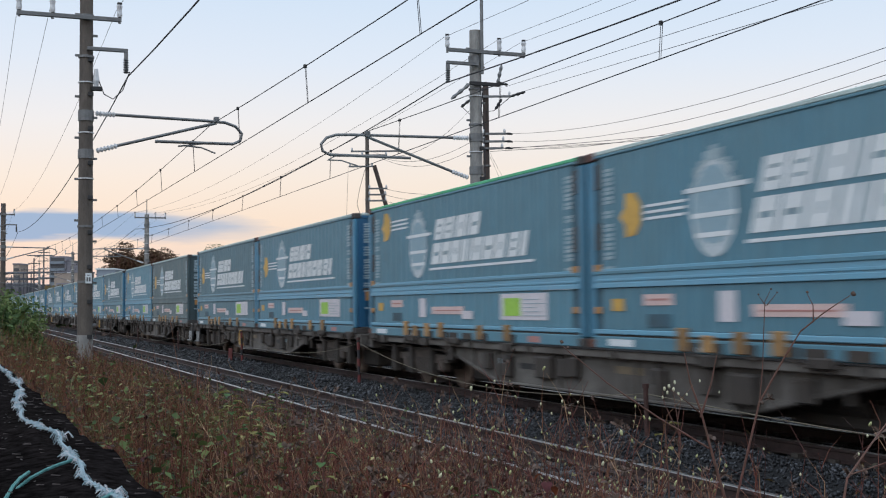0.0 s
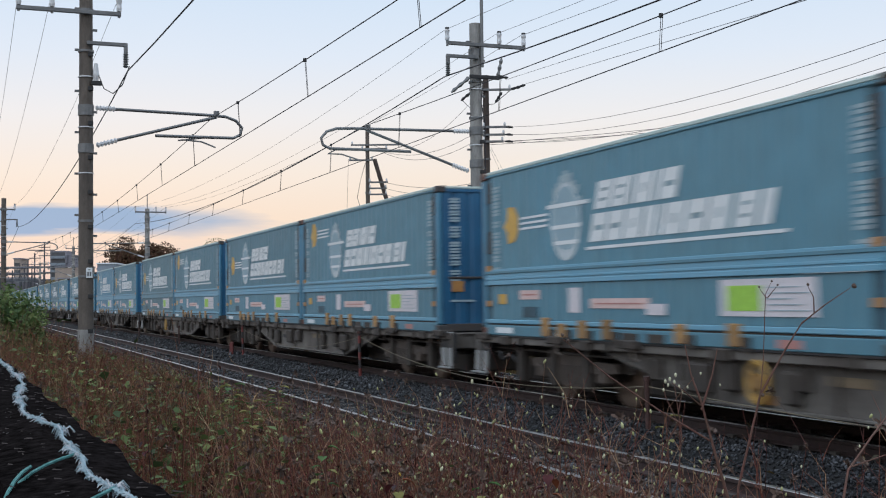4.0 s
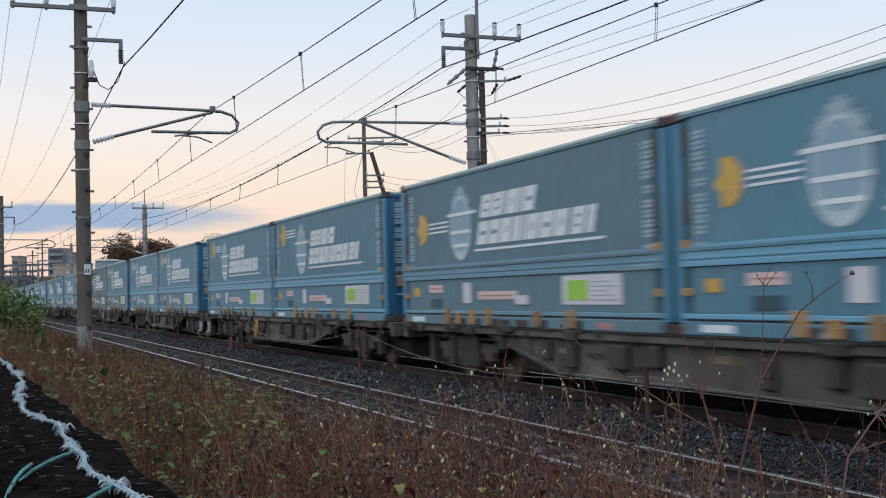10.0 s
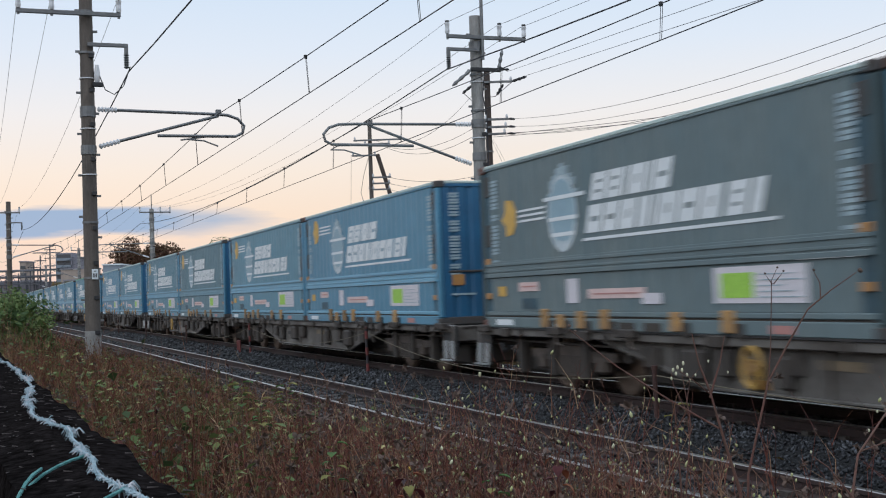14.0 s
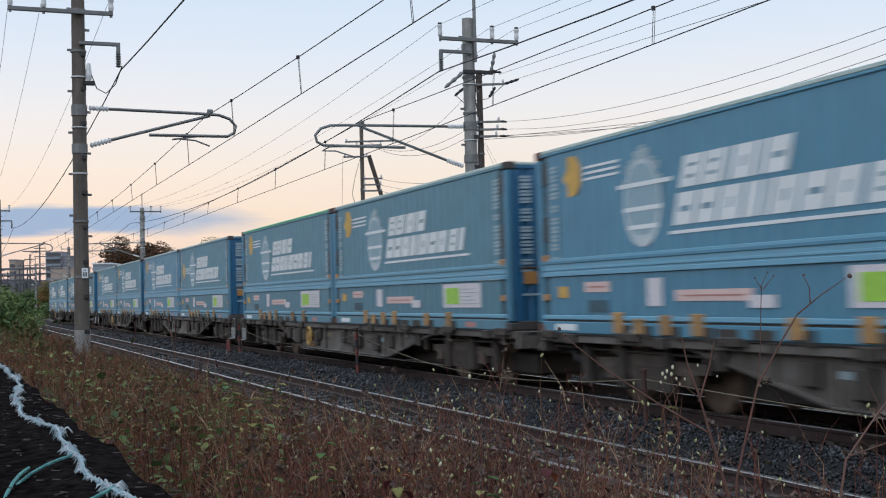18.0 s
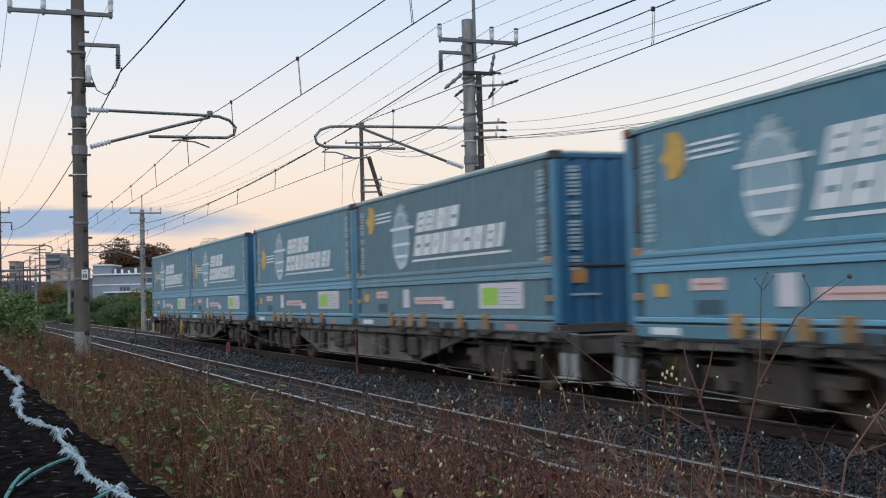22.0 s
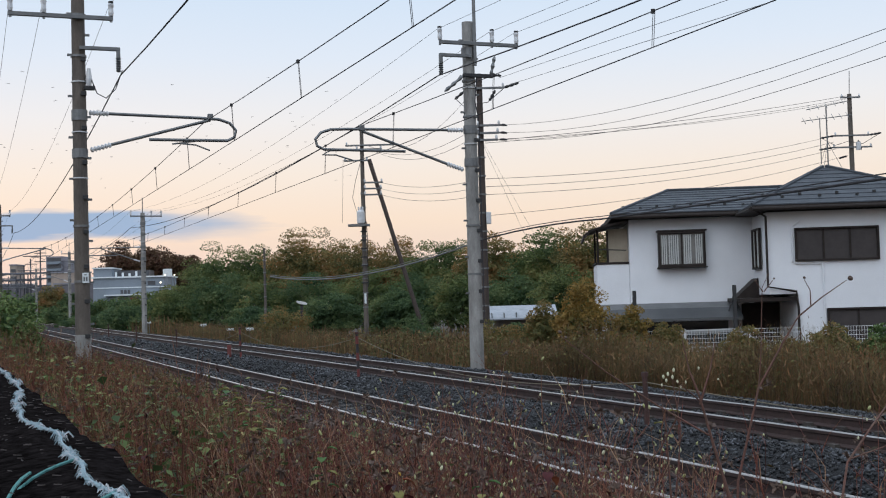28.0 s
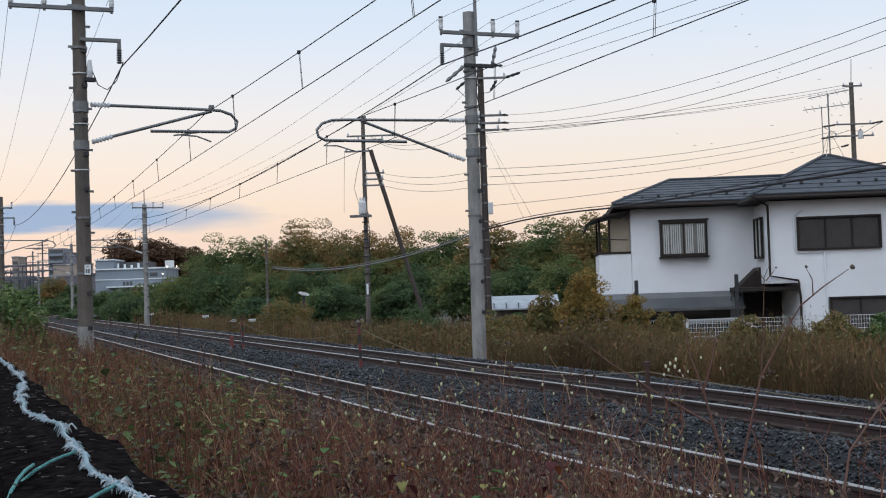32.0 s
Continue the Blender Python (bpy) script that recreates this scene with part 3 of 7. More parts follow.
    bm = prism([(ex - 0.34, ez - 0.02), (ex - 0.20, ez + 0.10), (ex - 0.18, ez + 0.29), (ex + 0.06, ez + 0.27), (ex + 0.20, ez + 0.12), (ex + 0.20, ez - 0.12), (ex + 0.06, ez - 0.27), (ex - 0.18, ez - 0.29), (ex - 0.20, ez - 0.12)], "y", f - 0.005, f)
    part("yellow_emblem", bm, M_YELLOW, c, "yellow arrow-shaped emblem")
    bm = bmesh.new()
    for z in (0.08, 0.0, -0.08):
        plate(ex + 0.27, x0 + 2.30 + 0.1 * z, ez + z - 0.017, ez + z + 0.017, f, 0.02, bm)
    row = part("white_dash_print", bm, M_WHITE, c)
    row["kind"] = "stuff"
    cx, cz = x0 + 2.88, 1.68
    bm = bmesh.new()
    bm.faces.new([bm.verts.new((cx + 0.45 * math.cos(a), f - 0.002, cz + 0.55 * math.sin(a))) for a in (2 * math.pi * k / 32 for k in range(32))])
    part("globe_disc", bm, M_HAZE, c, "pale blue-grey globe")
    bm = bmesh.new()
    for k in range(32):                 # ring of the globe, heavier below
        a, b = 2 * math.pi * k / 32, 2 * math.pi * (k + 1) / 32
        ia, ib = (0.90 - 0.16 * max(0, -math.sin(t)) for t in (a, b))
        q = [(cx + 0.46 * r * math.cos(t), cz + 0.56 * r * math.sin(t)) for r, t in ((1, a), (1, b), (ib, b), (ia, a))]
        bm.faces.new([bm.verts.new((u, f - 0.004, v)) for u, v in q])
    bmesh.ops.remove_doubles(bm, verts=bm.verts[:], dist=0.0005)
    part("globe_ring", bm, M_RING, c, "white globe emblem")
    for z, wd in ((0.24, 0.60), (-0.07, 0.47), (-0.30, 0.39)):
        part("globe_bar", plate(cx - wd, cx + wd + (0.1 if z > 0 else 0), cz + z - 0.028, cz + z + 0.028, f - 0.003), M_WHITE, c)
    for u in (-0.25, -0.03, 0.19):
        part("globe_meridian", plate(cx + u, cx + u + 0.045, cz - 0.44, cz + 0.44, f - 0.0025), M_MARK, c)
    bm = bmesh.new()
    for k in range(9):                  # ragged skyline over the globe
        a = math.pi * (0.16 + 0.68 * k / 8)
        u, v = cx + 0.47 * math.cos(a), cz + 0.57 * math.sin(a)
        plate(u - 0.06, u + 0.06, v - 0.01, v + (0.05, 0.10, 0.07, 0.13, 0.16, 0.12, 0.08, 0.11, 0.05)[k], f, 0.02, bm)
    part("globe_crown", bm, M_MARK, c, "ragged pale skyline of the emblem")
    for z, hh, start, marks in ((1.79, 0.37, x0 + 3.74, ((0, 0.42, 2), (0.46, 0.40, 2), (0.90, 0.08, 0), (1.04, 0.40, 3), (1.49, 0.12, 0), (1.66, 0.40, 1))),
                                (1.35, 0.38, x0 + 3.58, ((0, 0.42, 1), (0.47, 0.40, 1), (0.92, 0.42, 3), (1.40, 0.26, 0), (1.72, 0.12, 0), (1.89, 0.44, 3), (2.38, 0.42, 1), (2.85, 0.42, 3), (3.38, 0.40, 2), (3.86, 0.22, 0)))):
        bm = bmesh.new()
        for u, wd, notch in marks:
            blocks(bm, start + u, z, wd, hh, f, 0.13, notch)
        part("lettering_bar", bm, M_WHITE, c, "row of white slanted blocks")
    part("underline", plate(x0 + 3.50, x0 + 7.95, 1.245, 1.285, f, 0.02), M_WHITE, c)
    for u, top in ((8.98, CH - 0.24), (0.30, CH - 0.26)):
        for zt, n in ((top, 5), (top - 0.74, 5)):
            bm = bmesh.new()
            fine_rows(bm, lambda z0, z1: plate(x0 + u, x0 + u + 0.24, z0, z1, f, 0, bm), zt, n, 0.125)
            part("side_marking", bm, M_MARK, c, "upright run of fine white print")
    part("white_strip", plate(x0 + 8.25, x0 + 9.30, 0.805, 0.866, -w - 0.006), M_WHITE, c)
    part("info_sticker", plate(x0 + 6.70, x0 + 8.40, 0.36, 0.77, f - 0.004), M_STICKER, c, "white notice with a lime square")
    part("lime_square", plate(x0 + 6.84, x0 + 7.46, 0.42, 0.70, f - 0.009), M_LIME, c)
    bm = bmesh.new()
    for k in range(5):
        plate(x0 + 7.54 + 0.02 * (k % 2), x0 + 8.32 - 0.16 * (k % 3), 0.42 + 0.062 * k, 0.432 + 0.062 * k, f - 0.009, 0, bm)
    part("notice_lines", bm, M_MARK, c)
    part("pink_label", plate(x0 + 3.60, x0 + 5.15, 0.44, 0.575, f - 0.004), M_PINK, c)
    part("label_print", plate(x0 + 3.75, x0 + 5.0, 0.495, 0.515, f - 0.008), M_REDPRINT, c)
    part("white_label", plate(x0 + 5.08, x0 + 5.55, 0.36, 0.50, f - 0.009), M_STICKER, c)
    part("white_label", plate(x0 + 2.95, x0 + 3.30, 0.38, 0.73, f - 0.004), M_STICKER, c)
    part("pale_label", plate(x0 + 1.30, x0 + 2.00, 0.57, 0.71, f - 0.004), M_PINK, c)
    part("label_print", plate(x0 + 1.42, x0 + 1.9, 0.63, 0.655, f - 0.008), M_REDPRINT, c)
    part("orange_label", plate(x0 + 0.50, x0 + 0.80, 0.50, 0.66, f - 0.004), M_YELLOW, c)
    part("data_plate", plate(x0 + 1.40, x0 + 1.95, 0.30, 0.46, f - 0.003), M_RECESS, c)
    part("white_label", plate(x0 + 0.40, x0 + 1.05, 0.04, 0.13, -w - 0.002), M_WHITE, c)
    part("white_label", plate(x0 + 2.30, x0 + 2.85, 0.02, 0.075, -w - 0.002), M_MARK, c)
    part("red_label", plate(x0 + 7.75, x0 + 8.15, 0.03, 0.12, -w - 0.002), M_REDPRINT, c)
    for sx in (-1, 1):
        for z in (0.46, 1.03):
            part("reflector", box(*sorted((sx * (h - 0.18), sx * (h - 0.35))), -w - 0.008, -w + 0.02, z, z + 0.095, 0.006), M_ORANGE, c, "amber reflector")
    for u, tall in ((2.10, 0.28), (2.62, 0.2), (3.25, 0.25), (3.95, 0.27), (5.75, 0.24), (6.85, 0.26)):
        part("latch", box(x0 + u, x0 + u + 0.24, -w - 0.03, -w + 0.02, 0.02, 0.02 + tall, 0.012), M_LATCH, c, "worn yellow latch")
    bm = bmesh.new()
    for u in (2.39, 2.9, 3.54, 4.24, 6.04, 7.14):
        box(x0 + u, x0 + u + 0.13, -w - 0.035, -w - 0.001, -0.03, 0.13, bm=bm)
    for u in (4.45, 5.1):
        box(x0 + u, x0 + u + 0.42, -w - 0.012, -w - 0.001, 0.01, 0.12, bm=bm)
    row = part("lever_gear", bm, M_DARK, c, "grimy levers and pockets along the bottom rail")
    row["kind"] = "stuff"
    return c


def wagon(label, braked=True):
    """A flat container wagon, x forwards; its trailing end has the steps. z from the rails."""
    w = empty("container_wagon", Matrix(), label, "wagon", "wagons of the train")
    L0, L1 = -10.25, 9.95
    for sy in (-1, 1):
        part("side_sill", box(L0 + 0.15, L1 - 0.1, *sorted((sy * 1.21, sy * 1.04)), 0.82, 0.945, 0.012), M_WAGON, w)
        yy = sorted((sy * 1.10, sy * 1.06))
        part("fish_belly_plate", prism([(-5.9, 0.83), (-3.4, 0.32), (3.4, 0.32), (5.9, 0.83)], "y", *yy), M_WAGON, w, "deep grey side plate")
        part("bottom_flange", box(-3.4, 3.4, *sorted((sy * 1.16, sy * 1.0)), 0.295, 0.325, 0.006), M_WAGON, w)
        if sy > 0:
            continue
        for k in range(2):
            xa = -3.4 if k == 0 else 3.4
            xb = -5.95 if k == 0 else 5.95
            part("flange_arm", tube([(xa, sy * 1.09, 0.31), (xb, sy * 1.09, 0.82)], 0.035, 6), M_WAGON, w)
        for xx in (-3.3, -1.1, 1.1, 3.3):
            part("stiffener", box(xx - 0.03, xx + 0.03, *sorted((sy * 1.15, sy * 1.09)), 0.33, 0.82), M_WAGON, w)
        for k in range(6):
            xx = (-8.9, -6.2, -2.9, 2.7, 6.4, 8.8)[k]
            part("container_lock", box(xx - 0.14, xx + 0.14, *sorted((sy * 1.28, sy * 1.18)), 0.80, 0.945, 0.015), M_DARK, w)
        part("hand_rail", tube([(L0 + 0.06, sy * 1.15, 0.45), (L0 + 0.06, sy * 1.17, 0.95), (L0 + 0.35, sy * 1.17, 0.95)], 0.014, 6), M_STEP, w)
        part("step_backing", box(L0 - 0.02, L0 + 0.56, -1.17, -1.12, 0.40, 0.94), M_BLACK, w, "black board behind the steps")
        for xx in (L0 + 0.02, L0 + 0.33):
            bm = prism([(xx - 0.02, 0.36), (xx + 0.15, 0.34), (xx + 0.19, 0.66), (xx + 0.03, 0.68)], "y", *sorted((sy * 1.20, sy * 1.17)))
            part("step", bm, M_STEP, w, "pale metal step")
            part("step_tread", box(xx - 0.01, xx + 0.18, *sorted((sy * 1.27, sy * 1.16)), 0.31, 0.338, 0.005), M_STEP, w)
        for xx in (L0 - 0.03, L0 + 0.235, L0 + 0.52):
            part("step_hanger", tube([(xx + 0.03, sy * 1.18, 0.32), (xx + 0.06, sy * 1.16, 0.9)], 0.016, 6), M_DARK, w)
    part("deck", box(L0, L1, -1.04, 1.04, 0.86, 0.93, 0.01), M_DARK, w)
    part("centre_sill", box(L0 + 0.1, L1 - 0.1, -0.28, 0.28, 0.55, 0.86, 0.02), M_DARK, w)
    for xx in (L0, L1 - 0.16):
        part("end_beam", box(xx, xx + 0.16, -1.18, 1.18, 0.66, 0.94, 0.015), M_WAGON, w)
    for xx, sx in ((L0, -1), (L1, 1)):
        part("coupler", box(*sorted((xx, xx + sx * 0.50)), -0.13, 0.13, 0.66, 0.92, 0.03), M_DARK, w)
    if braked:
        bm = tube([(-2.28 + 0.17 * math.cos(a), -1.22, 0.60 + 0.22 * math.sin(a)) for a in (2 * math.pi * k / 16 for k in range(17))], 0.035, 6)
        wheel = part("hand_brake", bm, M_HANDWHEEL, w, "dull yellow hand-brake wheel on the side")
        part("brake_hub", tube([(-2.28, -1.10, 0.60), (-2.28, -1.25, 0.60)], 0.09, 10), M_LATCH, wheel)
        for a in (0.4, 2.5, 4.6):
            part("brake_spoke", tube([(-2.28, -1.2, 0.60), (-2.28 + 0.17 * math.cos(a), -1.22, 0.60 + 0.22 * math.sin(a))], 0.02, 5), M_HANDWHEEL, wheel)
        part("warning_plate", box(-2.44, -2.12, -1.14, -1.115, 0.36, 0.46), M_ORANGE, w)
    part("slot", box(2.0, 2.5, -1.104, -1.099, 0.55, 0.64), M_BLACK, w)
    part("air_tank", tube([(-5.0, -0.55, 0.52), (-3.8, -0.55, 0.52)], 0.19, 12), M_DARK, w)
    part("brake_cylinder", tube([(3.9, -0.6, 0.55), (4.7, -0.6, 0.55)], 0.15, 12), M_DARK, w)
    part("train_pipe", tube([(L0 + 0.2, -1.0, 0.74), (-6.0, -1.02, 0.72), (6.0, -1.02, 0.72), (L1 - 0.2, -1.0, 0.74)], 0.022, 6), M_DARK, w)
    for xx, zz, ww in ((-4.55, 0.62, 0.34), (-1.6, 0.66, 0.22), (0.9, 0.62, 0.30), (3.7, 0.62, 0.26), (5.3, 0.70, 0.22)):
        part("valve_box", box(xx - ww / 2, xx + ww / 2, -1.17, -1.105, zz - 0.13, zz + 0.14, 0.02), M_DARK, w)
    for xx, z0, z1, ww in ((-3.5, 0.40, 0.76, 0.5), (-2.85, 0.46, 0.80, 0.24), (-1.75, 0.38, 0.74, 0.2), (0.55, 0.5, 0.8, 0.22), (1.5, 0.44, 0.78, 0.5), (2.85, 0.40, 0.74, 0.3)):
        part("side_gear", box(xx - ww / 2, xx + ww / 2, -1.22, -1.105, z0, z1, 0.03), M_DARK, w, "grimy brake gear")
    part("pale_stencil", box(-1.25, -0.55, -1.109, -1.102, 0.62, 0.72), M_RUSTPALE, w, "faded tan stencil")
    part("pale_stencil", box(3.0, 3.3, -1.108, -1.101, 0.60, 0.68), M_MARK, w)
    for xx in (-8.75, -7.6, -6.55, 6.6, 7.7, 8.7):
        part("brake_shoe_gear", box(xx - 0.09, xx + 0.09, -1.08, -0.9, 0.22, 0.80, 0.03), M_DARK, w, "grimy brake hanger")
    for xx in (-9.75, -7.1, -4.95, 4.9, 7.15, 9.45):
        part("lock_seat", box(xx - 0.24, xx + 0.24, -1.30, -1.05, 0.87, 0.985, 0.015), M_DARK, w, "grimy container lock seat")
        part("lock_lever", tube([(xx + 0.12, -1.31, 0.93), (xx + 0.2, -1.33, 0.76), (xx + 0.32, -1.31, 0.72)], 0.018, 5), M_FRAME, w)
    # black strip in place of the shadow that containers throw on the sill
    part("deck_shadow_rail", box(L0 + 0.2, L1 - 0.2, -1.235, -1.2, 0.925, 0.962, 0.006), M_BLACK, w, "black strip for the shade under the containers")
    for xx in (-5.2, -4.0, 4.3, 5.6):
        part("hanger", box(xx - 0.03, xx + 0.03, -1.12, -1.06, 0.52, 0.82), M_DARK, w)
    for xx in (-8.35, -5.6, -3.1, -0.7, 1.9, 4.2, 6.9, 9.2):
        part("sill_bracket", box(xx - 0.05, xx + 0.05, -1.25, -1.212, 0.81, 0.95, 0.006), M_DARK, w)
    for sx, xe in ((-1, L0), (1, L1)):
        part("air_hose", tube([(xe, -0.3, 0.72), (xe + sx * 0.25, -0.32, 0.45), (xe + sx * 0.5, -0.3, 0.55)], 0.03, 6), M_BLACK, w)
    # dark blocks added along the underside to make its deep shade black
    for x0, x1 in ((-9.6, -8.4), (-5.6, -3.6), (3.6, 5.6), (8.4, 9.4)):
        part("brake_rigging", box(x0, x1, -0.62, 0.62, 0.20, 0.54, 0.04), M_DARK, w)
    part("equipment_case", box(-3.2, 3.2, -0.75, 0.75, 0.22, 0.55, 0.03), M_DARK, w)
    for sx in (-1, 1):
        # another added block, for the shade within the bogie
        part("brake_beam", box(sx * 7.1 - 1.5, sx * 7.1 + 1.5, -0.42, 0.42, 0.16, 0.46, 0.04), M_DARK, w)
        b = part("bogie", box(sx * 7.1 - 0.22, sx * 7.1 + 0.22, -0.95, 0.95, 0.45, 0.70, 0.03), M_DARK, w)
        for sy in (-1, 1):
            prof = [(sx * 7.1 + u, v) for u, v in ((-1.35, 0.50), (-1.35, 0.62), (-0.6, 0.64), (-0.35, 0.74), (0.35, 0.74), (0.6, 0.64), (1.35, 0.62), (1.35, 0.50), (0.50, 0.46), (0.34, 0.26), (-0.34, 0.26), (-0.50, 0.46))]
            part("side_frame", prism(prof, "y", *sorted((sy * 1.0, sy * 0.86))), M_FRAME, b)
            if sy > 0:
                continue
            for k in range(3):
                xx = sx * 7.1 - 0.22 + 0.22 * k
                part("spring", tube([(xx, sy * 0.98, 0.30), (xx, sy * 0.98, 0.56)], 0.055, 7), M_DARK, b)
            for ax in (-0.95, 0.95):
                part("axle_box", box(sx * 7.1 + ax - 0.13, sx * 7.1 + ax + 0.13, *sorted((sy * 1.05, sy * 0.84)), 0.32, 0.56, 0.04), M_FRAME, b)
        for ax in (-0.95, 0.95):
            xx = sx * 7.1 + ax
            part("axle", tube([(xx, -0.9, 0.43), (xx, 0.9, 0.43)], 0.07, 8), M_DARK, b)
            for sy in (-1, 1):
                ya, yb = sy * 0.60, sy * 0.505
                bm = tube([(xx, ya, 0.43), (xx, sy * 0.59, 0.43), (xx, sy * 0.58, 0.43), (xx, yb, 0.43)], [0.36, 0.41, 0.43, 0.45], 28)
                part("wheel", bm, M_WHEEL, b)
    return w


ALONG = []      # what rides on the train, with its distance ahead of the train's last gap
BLOCK, SLIM, PITCH = 19.55, 1.03, 42.15
def mirrored(thing):
    """Turns a template end for end, its detailed side kept towards the camera."""
    for ob in thing.children_recursive:
        ob.data.transform(Matrix.Scale(-1, 4, (1, 0, 0)))
        ob.data.flip_normals()
    return thing


WAGON_LABEL = "grey flat container wagon on two bogies, grimy with brake dust"
first_wagon, turned_wagon = wagon(WAGON_LABEL), mirrored(wagon(WAGON_LABEL, False))
blue_label = "dull blue ribbed freight container with white and yellow prints"
plain = container(M_BLUE, M_PALERAIL, blue_label)
plain_low = container(M_BLUE, M_PALERAIL, blue_label + " set low", low=True)
dusty = container(M_DUSTY, M_PALERAIL, "dusty blue-grey ribbed freight container with white prints", stripe=M_FADED)
dusty_low = container(M_DUSTY, M_PALERAIL, "dusty blue-grey ribbed freight container with a low yellow emblem", stripe=M_FADED, low=True)
green = container(M_BLUE, M_GREENRAIL, "blue ribbed freight container with a green roof edge")
sooty = container(M_GRIME, M_PALERAIL, "soot-greyed ribbed freight container on a wagon", M_SOOTEND, M_GRIME, M_SOOTEND, True)
vivid = container(M_VIVID, M_PALERAIL, "bright blue ribbed freight container with white prints")
LOW = {(0, 0), (0, 1), (1, 0), (3, 1), (11, 1), (13, 1), (16, 0), (18, 1), (19, 1), (15, 0)}
DUSTY_LOW, DUSTY = {(11, 0), (14, 0), (16, 1), (18, 0)}, {(1, 1), (8, 1), (6, 1)}
USED = set()


def take(template):
    if template not in USED:
        USED.add(template)
        return template
    return copy_thing(template, Matrix())


for i in range(20):
    pair, lead = divmod(i, 2)
    mid = pair * PITCH + (1 if lead else -1) * (SLIM / 2 + BLOCK / 2)
    ALONG.append((take(turned_wagon if lead else first_wagon), mid, 0.0))
    for j, sx in enumerate((-1, 1)):
        kind = plain_low if (i, j) in LOW else dusty_low if (i, j) in DUSTY_LOW else dusty if (i, j) in DUSTY else plain
        if (i, j) in ((8, 0), (17, 1)):
            kind = sooty
        elif (i, j) in ((19, 0), (4, 0)):
            kind = green
        elif (i, j) in ((7, 1), (3, 0), (5, 0), (13, 0)):
            kind = vivid
        ALONG.append((take(kind), mid + sx * (BLOCK - CL) / 2, 0.952))


# small unevenness of the train's run: seconds, metres ahead
UNEVEN = [(0, 0.38), (3, -0.13), (6, 0.15), (7, 0.20), (9, -0.03), (10, 0.16), (12, 0.43), (13, 0.14), (14, -0.14), (17, 0.15), (21, 0.05), (24, 0.20), (32, 0.20)]


def gone(t):
    """How far the train's last gap is along the line at t."""
    d = t - 23.0
    return 3.722 + 16.264 * d - 0.01124 * d * d + 0.000436 * d * d * d + float(np.interp(t, [a for a, b in UNEVEN], [b for a, b in UNEVEN]))


# ---- poles and overhead line ----
def chain(name, pts, r, material, label, category, group, parent=None, sides=5):
    ob = part(name, tube(pts, r, sides), material, parent)
    if parent is None:
        tagged(ob, label, category, group)
    return ob


def sag(a, b, drop, n=14):
    a, b = Vector(a), Vector(b)
    return [a.lerp(b, k / n) - Vector((0, 0, drop * 4 * (k / n) * (1 - k / n))) for k in range(n + 1)]


def insulator(a, b, parent, material=None):
    a, b = Vector(a), Vector(b)
    pts, rad = [], []
    for k in range(13):
        pts.append(a.lerp(b, k / 12))
        rad.append(0.066 if k % 2 else 0.034)
    return part("insulator", tube(pts, rad, 8), material or M_PORC, parent, "pale ribbed insulator")


def line_pole(s, o, zb, top, side, material, label, arms=True, width=0.185, full=True, lift=0.0):
    """A concrete traction pole beside the line; side is +1 on the far side, so that its arm reaches towards -side. Local x runs along o."""
    q = track(s, o, 0)
    m = pose(q.x, q.y, 0, 0, 0, turn(s) + 90)
    p = empty("traction_pole", m, label, "pole", "traction poles")
    part("shaft", tube([(0, 0, zb), (0, 0, top)], [width, width * 0.82], 16), material, p)
    for k in range(int((top - 1.2) / 0.45)):
        z = 1.2 + 0.45 * k
        part("climbing_step", box(*sorted(((-1) ** k * width * 0.7, (-1) ** k * (width + 0.07))), -0.03, 0.03, z - 0.02, z + 0.025), M_STEEL, p)
    for z in (2.1, 3.3, top - 3.6, top - 2.4, top - 1.5):
        part("band", tube([(0, 0, z), (0, 0, z + 0.05)], width * 0.99 + 0.006, 14), M_STEEL, p)
    for z in (4.35, 5.35, 6.45) if full else (5.35, 6.05, 6.75):
        part("white_ring", tube([(0, 0, z), (0, 0, z + 0.025)], width * 0.95 + 0.012, 14), M_PORC, p, "thin white strap")
    for z in (top - 0.75, 5.72, 4.9):
        part("clamp_collar", tube([(0, 0, z - 0.10), (0, 0, z + 0.10)], width * 0.93 + 0.014, 14), M_STEEL, p)
    for k in range(int((top - 2.5) / 0.75)):
        z = 0.9 + 0.75 * k
        part("step_bracket", box(0.03, 0.14, -width - 0.012, -width * 0.6, z, z + 0.09, 0.006), M_BLACK, p)
    if full:
        part("base_sleeve", tube([(0, 0, zb), (0, 0, 0.98)], width + 0.006, 16), M_CONC, p, "paler weathered concrete foot")
        part("name_plate", box(-0.01, 0.12, -width - 0.03, -width - 0.01, 2.09, 2.31), M_WHITE, p, "small white number plate")
        for x0, x1, z0, z1 in ((0.01, 0.045, 2.13, 2.22), (0.06, 0.095, 2.13, 2.22), (0.025, 0.08, 2.255, 2.275)):
            part("plate_mark", box(x0, x1, -width - 0.034, -width - 0.029, z0, z1), M_STEEL, p)
    return p


